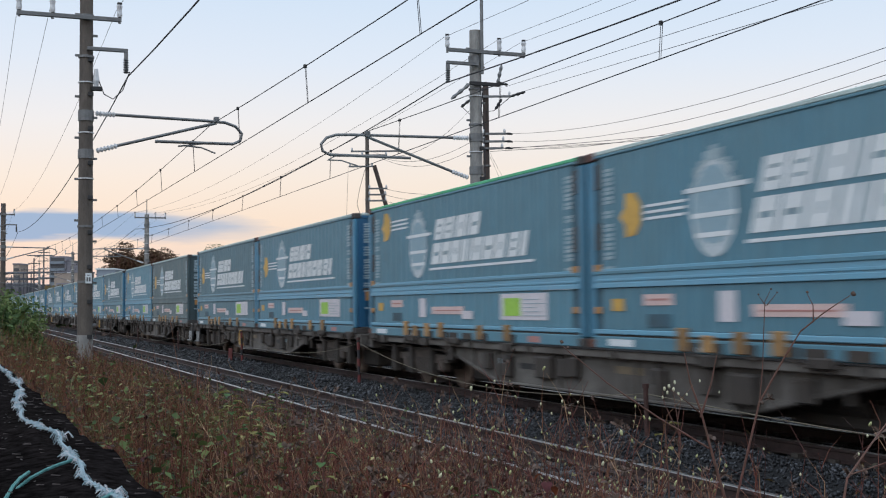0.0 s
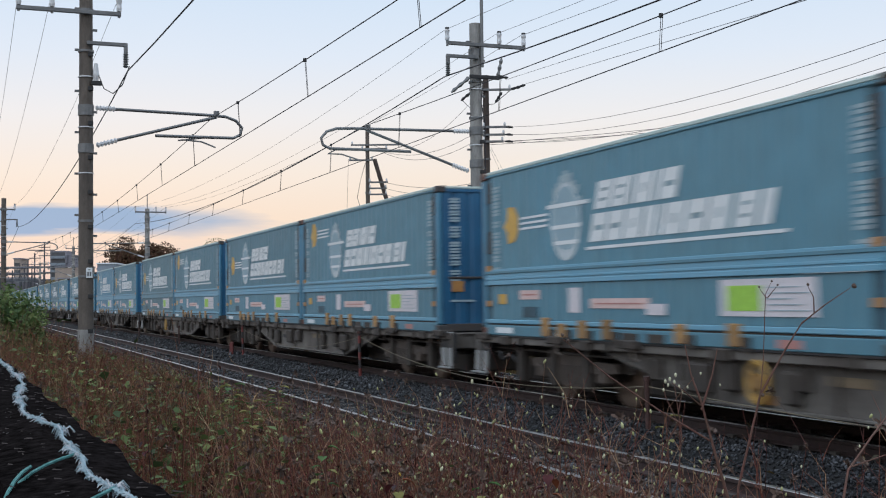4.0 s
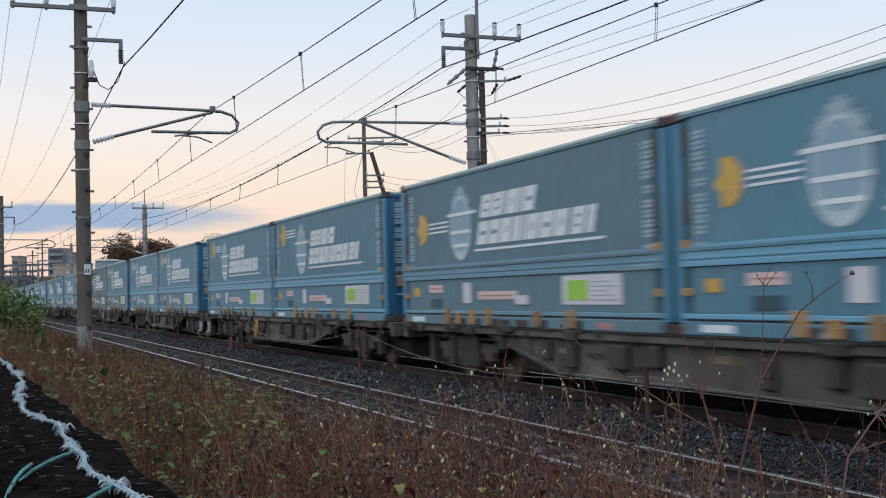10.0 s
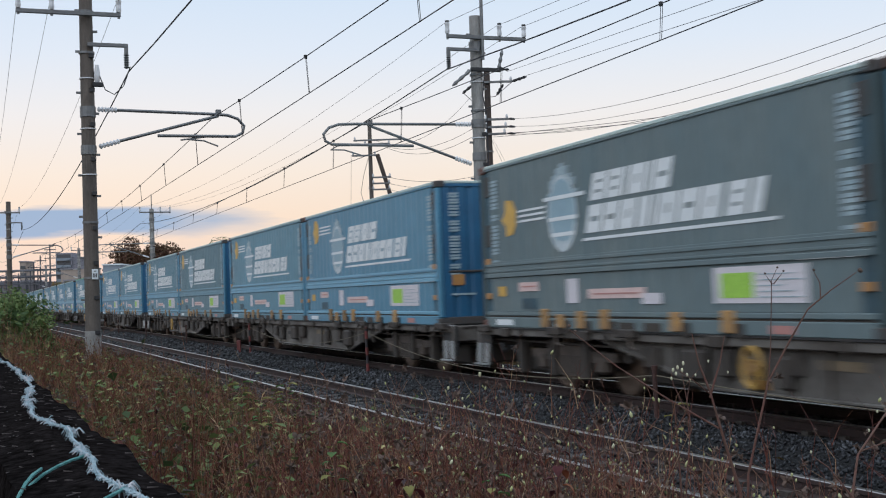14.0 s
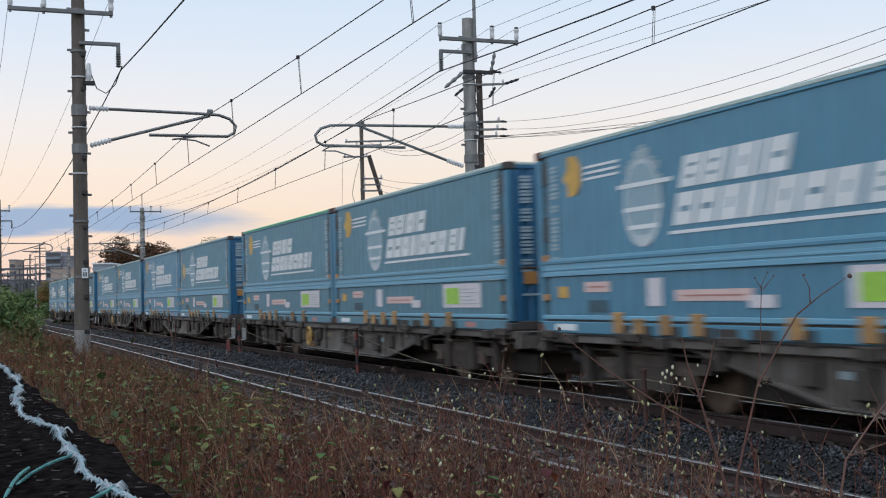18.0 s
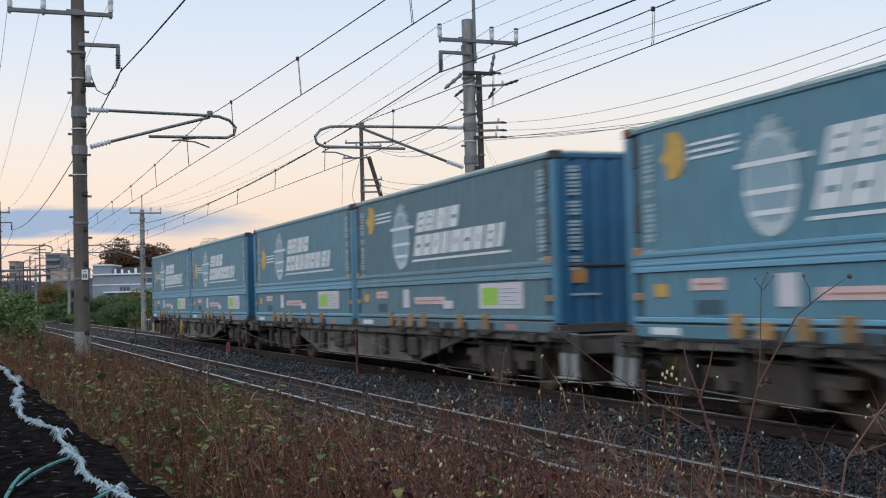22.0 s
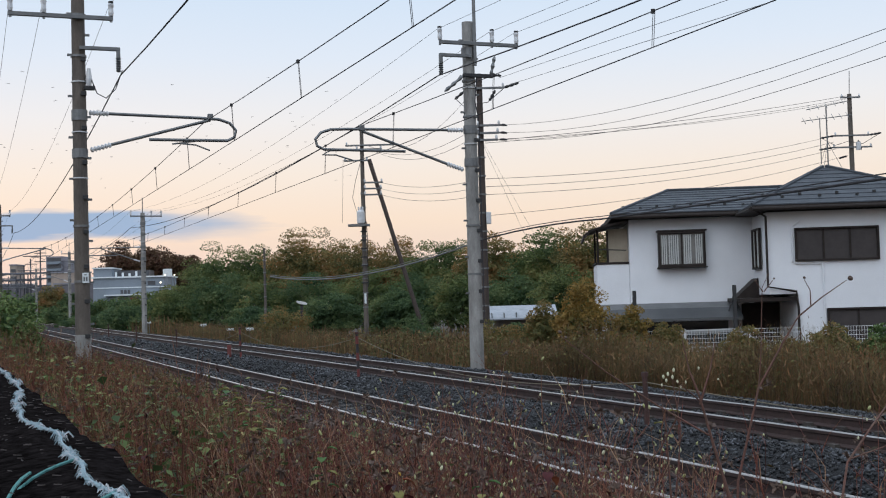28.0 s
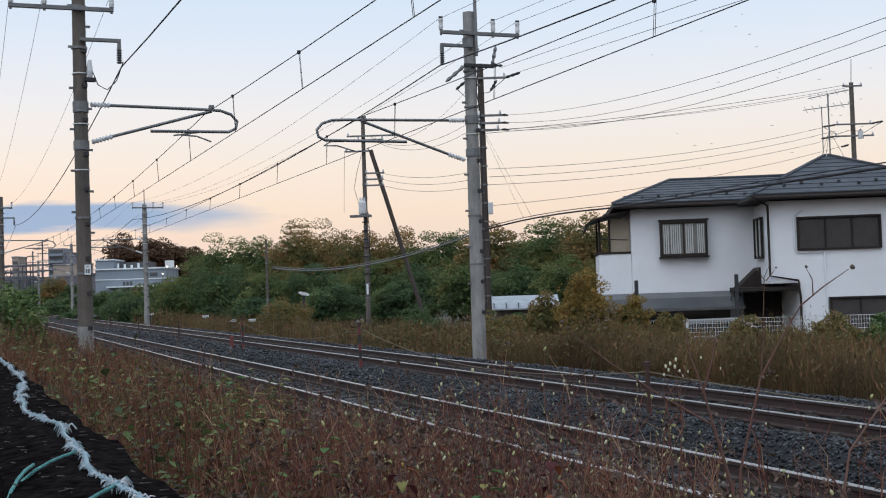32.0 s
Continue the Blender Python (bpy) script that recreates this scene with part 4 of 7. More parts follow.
def cantilever(p, side, drop=0.0, cut=0.0):
    """The hinged bracket of a pole: side +1 reaches to -x."""
    g = -side
    def P(x, z, y=0.0):
        return (g * x, y, z + drop)
    arm = part("bracket_arm", tube([P(0.62, 5.70), P(3.2 - cut, 5.66), P(3.62 - cut, 5.64), P(3.86 - cut, 5.56), P(4.00 - cut, 5.40), P(3.96 - cut, 5.24), P(3.80 - cut, 5.16), P(1.74 - cut * 0.45, 5.15)], 0.035, 8), M_STEEL, p)
    part("stay", tube([P(0.66, 4.86 + (0.16 if cut else 0)), P(2.84, 5.62)], 0.035, 8), M_STEEL, arm)
    insulator(P(0.20, 5.71), P(0.62, 5.70), arm)
    insulator(P(0.22, 4.72 + (0.17 if cut else 0)), P(0.66, 4.86 + (0.16 if cut else 0)), arm)
    part("steady_arm", tube([P(2.95 - cut, 5.15), P(3.65 - cut, 5.13), P(3.84 - cut, 5.03), P(3.5 - cut, 5.03), P(3.08 - cut * 0.4, 4.91)] if not cut else [P(2.62, 5.15), P(1.98, 5.06), P(2.1, 5.08), P(2.5, 5.05), P(2.82, 4.93)], 0.018, 6), M_STEEL, arm)
    part("clamp", box(*sorted((g * 2.78, g * 2.90)), -0.05, 0.05, 5.62 + drop, 5.76 + drop, 0.01), M_STEEL, arm)


def crossarm(p, x0, x1, z, posts, y=-0.2):
    a = part("crossarm", box(min(x0, x1), max(x0, x1), y - 0.04, y + 0.04, z - 0.045, z + 0.045, 0.008), M_STEEL, p)
    for x in posts:
        part("insulator_pin", tube([(x, y, z - 0.08), (x, y, z + 0.08)], 0.03, 6), M_STEEL, a)
        part("insulator", tube([(x, y, z + 0.06), (x, y, z + 0.12), (x, y, z + 0.22), (x, y, z + 0.3), (x, y, z + 0.36)], [0.05, 0.06, 0.05, 0.065, 0.045], 10), M_PORC, a)
        part("cap", tube([(x, y, z + 0.27), (x, y, z + 0.38)], 0.055, 8), M_BLACK, a)
    return a


def feeder_arm(p, side, z):
    """A short arm that carries the feeder cable on a hanging insulator."""
    g = -side
    a = part("feeder_arm", box(*sorted((0, g * 0.86)), -0.24, -0.16, z - 0.04, z + 0.04, 0.008), M_STEEL, p)
    part("drop_link", box(*sorted((g * 0.78, g * 0.86)), -0.24, -0.16, z - 0.18, z - 0.04), M_STEEL, a)
    insulator((g * 0.82, -0.2, z - 0.18), (g * 0.82, -0.2, z - 0.50), a, M_STEEL)


POLE_S, POLE2_S = -4.0, -4.5
NEAR_O, FAR_O = -6.82, 2.6
pole_near = line_pole(POLE_S, NEAR_O, -0.3, 9.4, -1, M_CONC_DARK, "tall dark-stained concrete traction pole among weeds", width=0.166)
cantilever(pole_near, -1, 0.09, 0.58)
crossarm(pole_near, -1.45, 0.72, 7.85, (-1.4, -0.72, 0.68))
feeder_arm(pole_near, -1, 7.18)
part("arrester", tube([(0.2, -0.12, 6.35), (0.2, -0.12, 6.5), (0.2, -0.12, 6.75)], [0.05, 0.07, 0.04], 8), M_PORC, pole_near)
part("arrester_bracket", box(0.1, 0.32, -0.2, -0.05, 6.28, 6.36), M_BLACK, pole_near)
part("jumper_cable", tube([(0.25, -0.15, 6.5), (0.36, -0.18, 6.2), (0.55, -0.2, 6.1), (0.75, -0.2, 6.3), (0.9, -0.2, 6.72)], 0.012, 5), M_WIRE, pole_near)
pole_far = line_pole(POLE2_S, FAR_O, -0.5, 8.42, 1, M_CONC, "pale concrete traction pole beyond the far track", width=0.175, full=False)
cantilever(pole_far, 1)
crossarm(pole_far, -0.85, 1.28, 7.85, (-0.83, 0.57, 1.24))
feeder_arm(pole_far, 1, 7.53)
part("top_rod", tube([(0.1, -0.19, 7.3), (0.1, -0.19, 9.9)], 0.045, 8), M_STEEL, pole_far)
lug = part("lower_arm", box(-0.25, 0.55, -0.26, -0.18, 7.0, 7.09, 0.008), M_BLACK, pole_far, "short dark arm with strain insulators")
for x0, x1, z0, z1 in ((-0.25, -0.75, 7.02, 6.62), (0.5, 0.62, 7.05, 7.55)):
    part("strain_insulator", tube([(x0 + (x1 - x0) * k / 6, -0.22, z0 + (z1 - z0) * k / 6) for k in range(7)], [0.02, 0.05, 0.03, 0.055, 0.03, 0.05, 0.02], 8), M_STEEL, lug)
part("pole_cable", tube([(0.12, -0.2, 7.0), (0.06, -0.2, 6.4), (0.16, -0.18, 5.9), (0.15, -0.18, 1.0)], 0.014, 5), M_WIRE, pole_far)
for s, o in ((-63.0, 2.6), (-121.5, 2.6), (-180, 2.6)):
    q = line_pole(s, o, -0.5, 8.1, 1, M_CONC, "pale concrete traction pole beyond the far track", full=False)
    cantilever(q, 1)
    crossarm(q, -0.85, 1.28, 7.85, (-0.83, 0.57, 1.24))
    part("top_rod", tube([(0, 0, 8), (0, 0, 9.15)], 0.03, 6), M_STEEL, q)
for s, o in ((-62.5, -6.82), (-121.0, -6.82)):
    q = line_pole(s, o, -0.5, 8.6, -1, M_CONC_DARK, "dark concrete traction pole beside the near track", full=False)
    cantilever(q, -1, 0.0, 0.58)
    crossarm(q, -1.45, 0.72, 7.85, (-1.4, -0.72, 0.68))
    feeder_arm(q, -1, 7.18)

SUPPORTS = [-180.0, -121.5, -63.0, -4.5, 54.0]
def wire_run(name, o, z, drop, r, label, group="overhead wires", n=14):
    pts = []
    for a, b in zip(SUPPORTS, SUPPORTS[1:]):
        for k in range(n):
            u = k / n
            s = a + (b - a) * u
            pts.append(track(s, o, z - drop * 4 * u * (1 - u)))
    pts.append(track(SUPPORTS[-1], o, z))
    return chain(name, pts, r, M_WIRE, label, "wire", group)


for base, flip in ((0.0, 1), (-GAP - 0.56, -1)):
    wire_run("messenger_wire", base - flip * 0.26, 5.75, 0.45, 0.009, "dark messenger wire of the overhead line")
    wire_run("contact_wire", base - flip * 0.30, 4.92, 0.0, 0.0085, "taut contact wire over a track")
    first, step = (3.38, 5.49) if flip > 0 else (3.85, 5.40)
    for k in range(-20, 8):
        s = first + step * k
        u = ((s - SUPPORTS[1]) / 58.5) % 1.0
        hi, lo = track(s, base - flip * 0.26, 5.75 - 0.45 * 4 * u * (1 - u)), track(s, base - flip * 0.30, 4.92)
        gap = track(s + 0.05, base) - track(s, base)
        h = part("dropper", tube([hi, lo, lo + gap, hi + gap], 0.0045, 4), M_WIRE)
        tagged(h, "thin looped dropper between messenger and contact wire", "wire", "droppers")
        part("dropper_clamp", tube([hi - Vector((0, 0, 0.03)), hi + Vector((0, 0, 0.03))], 0.03, 6), M_BLACK, h)


# ---- stakes and rope between the tracks ----
def stake(s, red, tall=0.62):
    q = track(s, -1.70, -0.06)
    k = empty("rope_stake", pose(q.x, q.y, q.z, 1.0, -1.0, 0), "rusty steel stake between the tracks" if not red else "red and black banded stake between the tracks", "stake", "rope stakes")
    part("post", tube([(0, 0, -0.1), (0, 0, tall)], 0.03, 8), M_STAKE if not red else M_BLACK, k)
    part("cap", tube([(0, 0, tall - 0.03), (0, 0, tall + 0.02)], 0.042, 8), M_STAKE, k)
    if red:
        for z in (0.05, 0.38, 0.72):
            part("red_band", tube([(0, 0, z), (0, 0, z + 0.16)], 0.034, 8), M_RED, k)
    part("rope_eye", tube([(0, 0.03, tall - 0.12), (0, 0.06, tall - 0.10)], 0.012, 6), M_STEEL, k)


STAKES = [(22.1, 0, 0.6), (10.75, 0, 0.64), (-0.6, 1, 0.95), (-12.0, 1, 0.9), (-23.4, 0, 0.7), (-34.8, 0, 0.7), (-46.2, 0, 0.7), (-57.6, 0, 0.7)]
for s, red, tall in STAKES:
    stake(s, red, tall)
M_TWINE = mat("weathered_twine", (0.14, 0.12, 0.085), 0.9, scale=30, bump=0.3)
for (a, _, ta), (b, _, tb) in zip(STAKES, STAKES[1:]):
    r = part("stake_rope", tube(sag(track(a, -1.70, ta - 0.16), track(b, -1.70, tb - 0.16), 0.34 if a < 15 else 0.12), 0.006, 5), M_TWINE)
    tagged(r, "weathered twine rope slung between stakes", "rope", "stake ropes")
post = empty("marker_post", pose(*track(-13.4, -1.75, -0.1)), "short red marker post in the ballast", "marker post")
part("post", box(-0.06, 0.06, -0.04, 0.04, 0, 0.42, 0.012), M_RED, post)
part("base", box(-0.09, 0.09, -0.07, 0.07, 0, 0.06, 0.01), M_BLACK, post)

# ---- foreground fence: charred timber rail with a frayed rope ----
fa, fb = Vector((0.42, -0.35, 0)), Vector((-3.4, 8.8, 0))
fdir = (fb - fa).normalized()
fside = Vector((fdir.y, -fdir.x, 0))
fa, fb = fa - fside * 0.078, fb - fside * 0.078
fence = empty("timber_fence", Matrix(), "charred black timber fence rail wound with frayed rope", "fence")


def fence_rail(z0, z1, half, seed):
    """A hewn rail with uneven edges."""
    bm = bmesh.new()
    rings = []
    for i in range(120):
        u = i / 119
        c = fa.lerp(fb, u)
        ring = []
        for k, (a, b) in enumerate(((-1, 0), (-1, 0.5), (-0.82, 0.93), (0, 1.0), (0.85, 0.93), (1, 0.5), (1, 0))):
            n = noise.noise((u * 28 + seed, k * 1.7, 0)) * 0.010 + noise.noise((u * 90 + seed, k * 3.1, 5)) * 0.005
            ring.append(bm.verts.new(c + fside * (a * half + n) + Vector((0, 0, z0 + (z1 - z0) * b + n))))
        rings.append(ring)
    for a, b in zip(rings, rings[1:]):
        for k in range(7):
            bm.faces.new((a[k], a[(k + 1) % 7], b[(k + 1) % 7], b[k]))
    bm.faces.new(rings[0])
    bm.faces.new(rings[-1])
    bmesh.ops.recalc_face_normals(bm, faces=bm.faces[:])
    return bm


part("top_rail", fence_rail(1.08, 1.30, 0.118, 1.0), M_LOG, fence)
part("lower_rail", fence_rail(0.45, 0.60, 0.05, 9.0), M_LOG, fence)
for u in (0.08, 0.36, 0.62, 0.9):
    c = fa.lerp(fb, u) - fside * 0.10
    bm = box(-0.055, 0.055, -0.055, 0.055, -0.3, 1.20, 0.012)
    bm.transform(Matrix.Translation((c.x, c.y, 0)))
    part("post", bm, M_LOG, fence)
# frayed rope that winds along the rail's top
WIND = [(1.55, 0.035), (2.02, 0.030), (2.13, 0.020), (2.32, 0.016), (2.52, 0.022), (2.80, 0.031), (2.92, 0.018), (3.14, 0.004), (3.32, -0.006), (3.67, 0.006), (4.37, 0.058), (5.6, 0.064), (6.6, 0.03)]
rp = []
for i in range(190):
    along = 1.55 + 5.0 * (i / 189) ** 1.25
    side = float(np.interp(along, [a for a, b in WIND], [b for a, b in WIND])) + 0.004 * math.sin(i * 0.61)
    rp.append(fa + fdir * along + fside * side + Vector((0, 0, 1.306 + 0.004 * math.sin(i * 0.31))))
rope = empty("frayed_rope", Matrix(), "pale blue frayed rope lying along the charred rail", "rope")
for ph in (0, math.pi * 2 / 3, math.pi * 4 / 3):
    strand = []
    for i, q in enumerate(rp):
        loose = 0.0020 + 0.0022 * max(0.0, noise.noise((i * 0.09, 4.0, 0)))
        strand += [q + fside * loose * math.cos(ph + i * 1.9) + Vector((0, 0, loose * math.sin(ph + i * 1.9)))]
    part("strand", tube(strand, 0.0018, 5), M_ROPE, rope)
bm, pale = bmesh.new(), bmesh.new()
rng = random.Random(4)
for i in range(0, 190):
    wild = max(0.25, 1.0 + 1.6 * noise.noise((i * 0.13, 0.0, 7.0)))
    for _ in range(int(9 * wild)):
        q = rp[i].lerp(rp[min(i + 1, 189)], rng.random())
        d = Vector((rng.uniform(-1, 1), rng.uniform(-1, 1), rng.uniform(-0.1, 0.6))).normalized() * rng.uniform(0.003, 0.012) * (0.6 + 0.7 * wild)
        tube([q, q + d * 0.6, q + d + Vector((0, 0, -0.006))], [0.0010, 0.0008, 0.0004], 3, bm if rng.random() < 0.7 else pale)
for i in (18, 30, 62, 96, 128):        # tufts where the lay has come undone
    for _ in range(24):
        d = Vector((rng.uniform(-1, 1), rng.uniform(-1, 1), rng.uniform(-0.1, 0.3))).normalized() * rng.uniform(0.006, 0.022)
        q = rp[i] + d * 0.12
        tube([q, q + d * 0.6 + Vector((0, 0, 0.004)), q + d + Vector((0, 0, -0.008))], [0.0011, 0.0009, 0.0004], 3, bm if rng.random() < 0.5 else pale)
for nm, mesh, mt in (("frayed_fibre", bm, M_ROPE), ("bleached_fibre", pale, M_BLEACH)):
    fr = part(nm, mesh, mt, rope)
    fr["kind"] = "stuff"
knot = [rp[17] - fside * 0.012 + fdir * 0.030 * math.cos(a * 1.5) + fside * 0.032 * math.sin(a) + Vector((0, 0, 0.008 + 0.006 * math.sin(2.5 * a))) for a in (0.35 * k for k in range(40))]
part("knot", tube(knot, 0.0027, 6), M_TEALPALE, rope, "loose knot of pale teal cord")
chips = bmesh.new()
for _ in range(300):                    # splinters and dry scraps on the rail
    q = fa + fdir * rng.uniform(1.5, 6.0) + fside * rng.uniform(-0.10, 0.115) + Vector((0, 0, 1.298))
    a, r = rng.uniform(0, 3.14), rng.uniform(0.004, 0.016)
    d = fdir * math.cos(a) * r + fside * math.sin(a) * r
    tube([q - d * 0.6, q + d * 0.6], [0.0011, 0.0006], 3, chips)
scraps = part("dry_litter", chips, M_SCRAP, fence)
scraps["kind"] = "stuff"
for along, s0, s1, drop in ((2.42, 0.02, -0.095, -0.05), (2.30, -0.055, -0.112, -0.10), (2.05, 0.03, -0.05, 0.0)):
    a = fa + fdir * along + fside * s0 + Vector((0, 0, 1.308))
    bend = [a + fdir * (-0.26 * k / 7) + fside * ((s1 - s0) * math.sin(k / 7 * 1.57)) + Vector((0, 0, drop * (k / 7) ** 2)) for k in range(8)]
    part("loose_end", tube(bend, [0.0026] * 7 + [0.0015], 6), M_TEAL, rope, "loose teal strand")

# ---- house beyond the far track ----
HS = pose(5.656, 45.0, 0, 0, 0, -5)
HZ = -1.25
house = empty("house", HS, "white rendered two-storey house with slate-grey hipped roofs", "house")
M_GLASS = mat("dark_window_glass", (0.03, 0.033, 0.036), 0.12, scale=2, bump=0, grain_amount=0.02)
M_BAYGLASS = mat("grey_window_glass", (0.13, 0.135, 0.135), 0.15, scale=2, bump=0, grain_amount=0.02)
M_CURTAIN = mat("pale_curtain", (0.42, 0.43, 0.42), 0.9, second=(0.30, 0.31, 0.31), scale=3, stretch=(14, 14, 0.5), bump=0.2)
M_SCREEN = mat("dark_mesh_shutter", (0.032, 0.025, 0.025), 0.6, scale=4, grain=150, bump=0.1)
M_BEIGE = mat("beige_panel", (0.42, 0.36, 0.28), 0.7, scale=2, bump=0.05)
M_AWN = mat("smoked_plastic_canopy", (0.07, 0.075, 0.08), 0.35, scale=2, bump=0.03)
part("wall", box(1.20, 9.8, 0.0, 8.0, HZ, 4.25, 0.02), M_HOUSE, house)
part("wing_wall", prism([(5.68, 1.36), (6.63, 1.36), (6.63, HZ), (11.7, HZ), (11.7, 4.16), (5.68, 4.16)], "y", -3.13, 0.0), M_HOUSE, house)
part("balcony_wall", box(0.0, 1.195, 0.02, 3.2, HZ, 2.62, 0.02), M_HOUSE, house)
part("balcony_cap", box(-0.04, 1.19, -0.02, 3.2, 2.625, 2.70, 0.01), M_BROWN, house)


def hip(x0, x1, y0, y1, z0, z1, ridge_a, ridge_b, ym, name, courses=9):
    """A hipped roof with overlapping courses, each a part."""
    r = part(name, box(x0, x1, y0, y1, z0 - 0.16, z0, 0.02), M_BROWN, house, "dark eaves board")
    A, B, C, D = Vector((x0, y0, z0)), Vector((x1, y0, z0)), Vector((x1, y1, z0)), Vector((x0, y1, z0))
    R, S = Vector((ridge_a, ym, z1)), Vector((ridge_b, ym, z1))
    for p0, p1, q0, q1 in ((A, B, R, S), (B, C, S, S), (C, D, S, R), (D, A, R, R)):
        for k in range(courses):
            u0, u1 = k / courses, (k + 1) / courses
            a, b = p0.lerp(q0, u0), p1.lerp(q1, u0)
            c, d = p1.lerp(q1, u1), p0.lerp(q0, u1)
            bm = bmesh.new()
            up = Vector((0, 0, 0.035))
            lo = [bm.verts.new(v) for v in (a, b, c, d)]
            hi = [bm.verts.new(v) for v in (a + up, b + up, c + up * 0.25, d + up * 0.25)]
            for i in range(4):
                bm.faces.new((lo[i], lo[(i + 1) % 4], hi[(i + 1) % 4], hi[i]))
            bm.faces.new(hi)
            bm.faces.new(lo)
            bmesh.ops.remove_doubles(bm, verts=bm.verts[:], dist=0.0001)
            bmesh.ops.recalc_face_normals(bm, faces=bm.faces[:])
            part("shingle_course", bm, M_ROOF, r)
    for a, b in ((A, R), (B, S), (R, S), (C, S), (D, R)):
        if (a - b).length > 0.2:
            part("ridge_cap", tube([a + Vector((0, 0, 0.04)), b + Vector((0, 0, 0.04))], 0.06, 6), M_ROOF, r)
    n = int((x1 - x0) / 0.62)
    for i in range(n):
        x = x0 + 0.5 + i * 0.62
        v = 0.16 if i % 2 else 0.22
        q = Vector((x, y0 + (ym - y0) * v, z0 + (z1 - z0) * v + 0.06))
        part("snow_stop", box(q.x - 0.05, q.x + 0.05, q.y - 0.04, q.y + 0.04, q.z - 0.02, q.z + 0.05), M_BLACK, r)
    return r


hip(0.55, 10.4, -0.62, 7.4, 4.42, 5.52, 3.0, 8.4, 3.4, "main_roof")
hip(5.10, 12.2, -3.75, 3.6, 4.36, 5.92, 8.30, 8.42, 0.0, "wing_roof")
for a, b in (((0.55, -0.66, 4.30), (5.2, -0.66, 4.30)), ((5.10, -3.80, 4.24), (12.2, -3.80, 4.24)), ((5.06, -3.75, 4.24), (5.06, -0.6, 4.24))):
    part("gutter", tube([a, b], 0.07, 8), M_BROWN, house)
part("downpipe", tube([(5.20, -3.72, 4.2), (5.62, -3.22, 4.0), (5.62, -3.22, 1.62), (6.55, -3.24, 1.44), (6.60, -3.24, 0.9), (6.60, -3.24, HZ)], 0.042, 8), M_BROWN, house)


def window(x0, x1, y, z0, z1, name, frames, glass, deep=0.10, box_out=0.0):
    wdw = part(name, box(x0, x1, y - 0.01, y + 0.05, z0, z1), glass, house, "dark-framed window")
    t = 0.07
    for a in (box(x0 - t, x1 + t, y - deep, y + 0.02, z1, z1 + t, 0.01), box(x0 - t, x1 + t, y - deep, y + 0.02, z0 - t, z0, 0.01),
              box(x0 - t, x0, y - deep, y + 0.02, z0, z1, 0.01), box(x1, x1 + t, y - deep, y + 0.02, z0, z1, 0.01)):
        part("frame", a, M_BROWN, wdw)
    for i in range(1, frames):
        x = x0 + (x1 - x0) * i / frames
        part("mullion", box(x - 0.03, x + 0.03, y - 0.05, y + 0.01, z0, z1), M_BROWN, wdw)
    return wdw


bay = window(2.32, 3.86, -0.30, 2.52, 3.66, "bay_window", 2, M_BAYGLASS)
for x0, x1 in ((2.34, 2.56), (2.60, 2.98), (3.14, 3.44), (3.56, 3.84)):
    part("curtain", corrugated(x0, x1, 2.55, 3.62, -0.32, -1, 0.075, 0.022), M_CURTAIN, bay, "pale pleated curtain")
for z in (2.50, 3.645):
    part("sash", box(2.32, 3.86, -0.36, -0.325, z, z + 0.045, 0.006), M_BROWN, bay)
part("bay_roof", box(2.2, 4.0, -0.42, 0.0, 3.735, 3.80, 0.01), M_BROWN, bay)
part("bay_side", box(2.25, 2.30, -0.30, 0.0, 2.45, 3.73), M_BROWN, bay)
part("bay_side", box(3.90, 3.95, -0.30, 0.0, 2.45, 3.73), M_BROWN, bay)
part("bay_sill", box(2.2, 4.0, -0.40, 0.0, 2.40, 2.449, 0.01), M_BROWN, bay)
window(6.64, 9.28, -3.15, 2.52, 3.52, "shuttered_window", 3, M_SCREEN)
window(7.62, 10.5, -3.15, -0.5, 0.78, "ground_floor_window", 3, M_SCREEN)
sw = part("narrow_window", box(5.62, 5.70, -1.9, -0.5, 2.35, 3.62), M_CURTAIN, house, "narrow side window")
for y in (-1.95, -1.2, -0.5):
    part("frame", box(5.56, 5.64, y - 0.04, y + 0.04, 2.3, 3.68), M_BROWN, sw)
for z in (2.28, 3.66):
    part("frame", box(5.56, 5.66, -1.98, -0.45, z - 0.03, z + 0.03), M_BROWN, sw)
part("conduit", tube([(6.55, -3.17, 2.40), (7.46, -3.17, 2.36), (7.50, -3.17, HZ + 0.2)], 0.035, 6), M_HOUSE, house)
part("conduit", tube([(6.48, -3.17, 2.45), (6.48, -3.17, 3.62), (6.75, -3.19, 3.84)], 0.03, 6), M_HOUSE, house)
# balcony with a small curved canopy
part("balcony_panel", box(0.45, 1.19, 0.5, 0.54, 2.70, 3.95), M_BEIGE, house)
for x, y in ((0.06, 0.08), (0.42, 0.08), (0.06, 2.8)):
    part("canopy_post", tube([(x, y, 2.7), (x, y, 3.9)], 0.04, 6), M_BROWN, house)
prof = [(-0.42, 3.52), (-0.38, 3.68), (-0.2, 3.84), (0.3, 3.98), (1.19, 4.14), (1.19, 4.22), (0.3, 4.06), (-0.24, 3.90), (-0.45, 3.72), (-0.50, 3.52)]
part("balcony_canopy", prism(prof, "y", -0.35, 3.0), M_BROWN, house, "curved dark canopy")
part("drying_pole", tube([(0.1, -0.1, 3.18), (1.1, -0.1, 3.12)], 0.02, 6), M_BLACK, house)
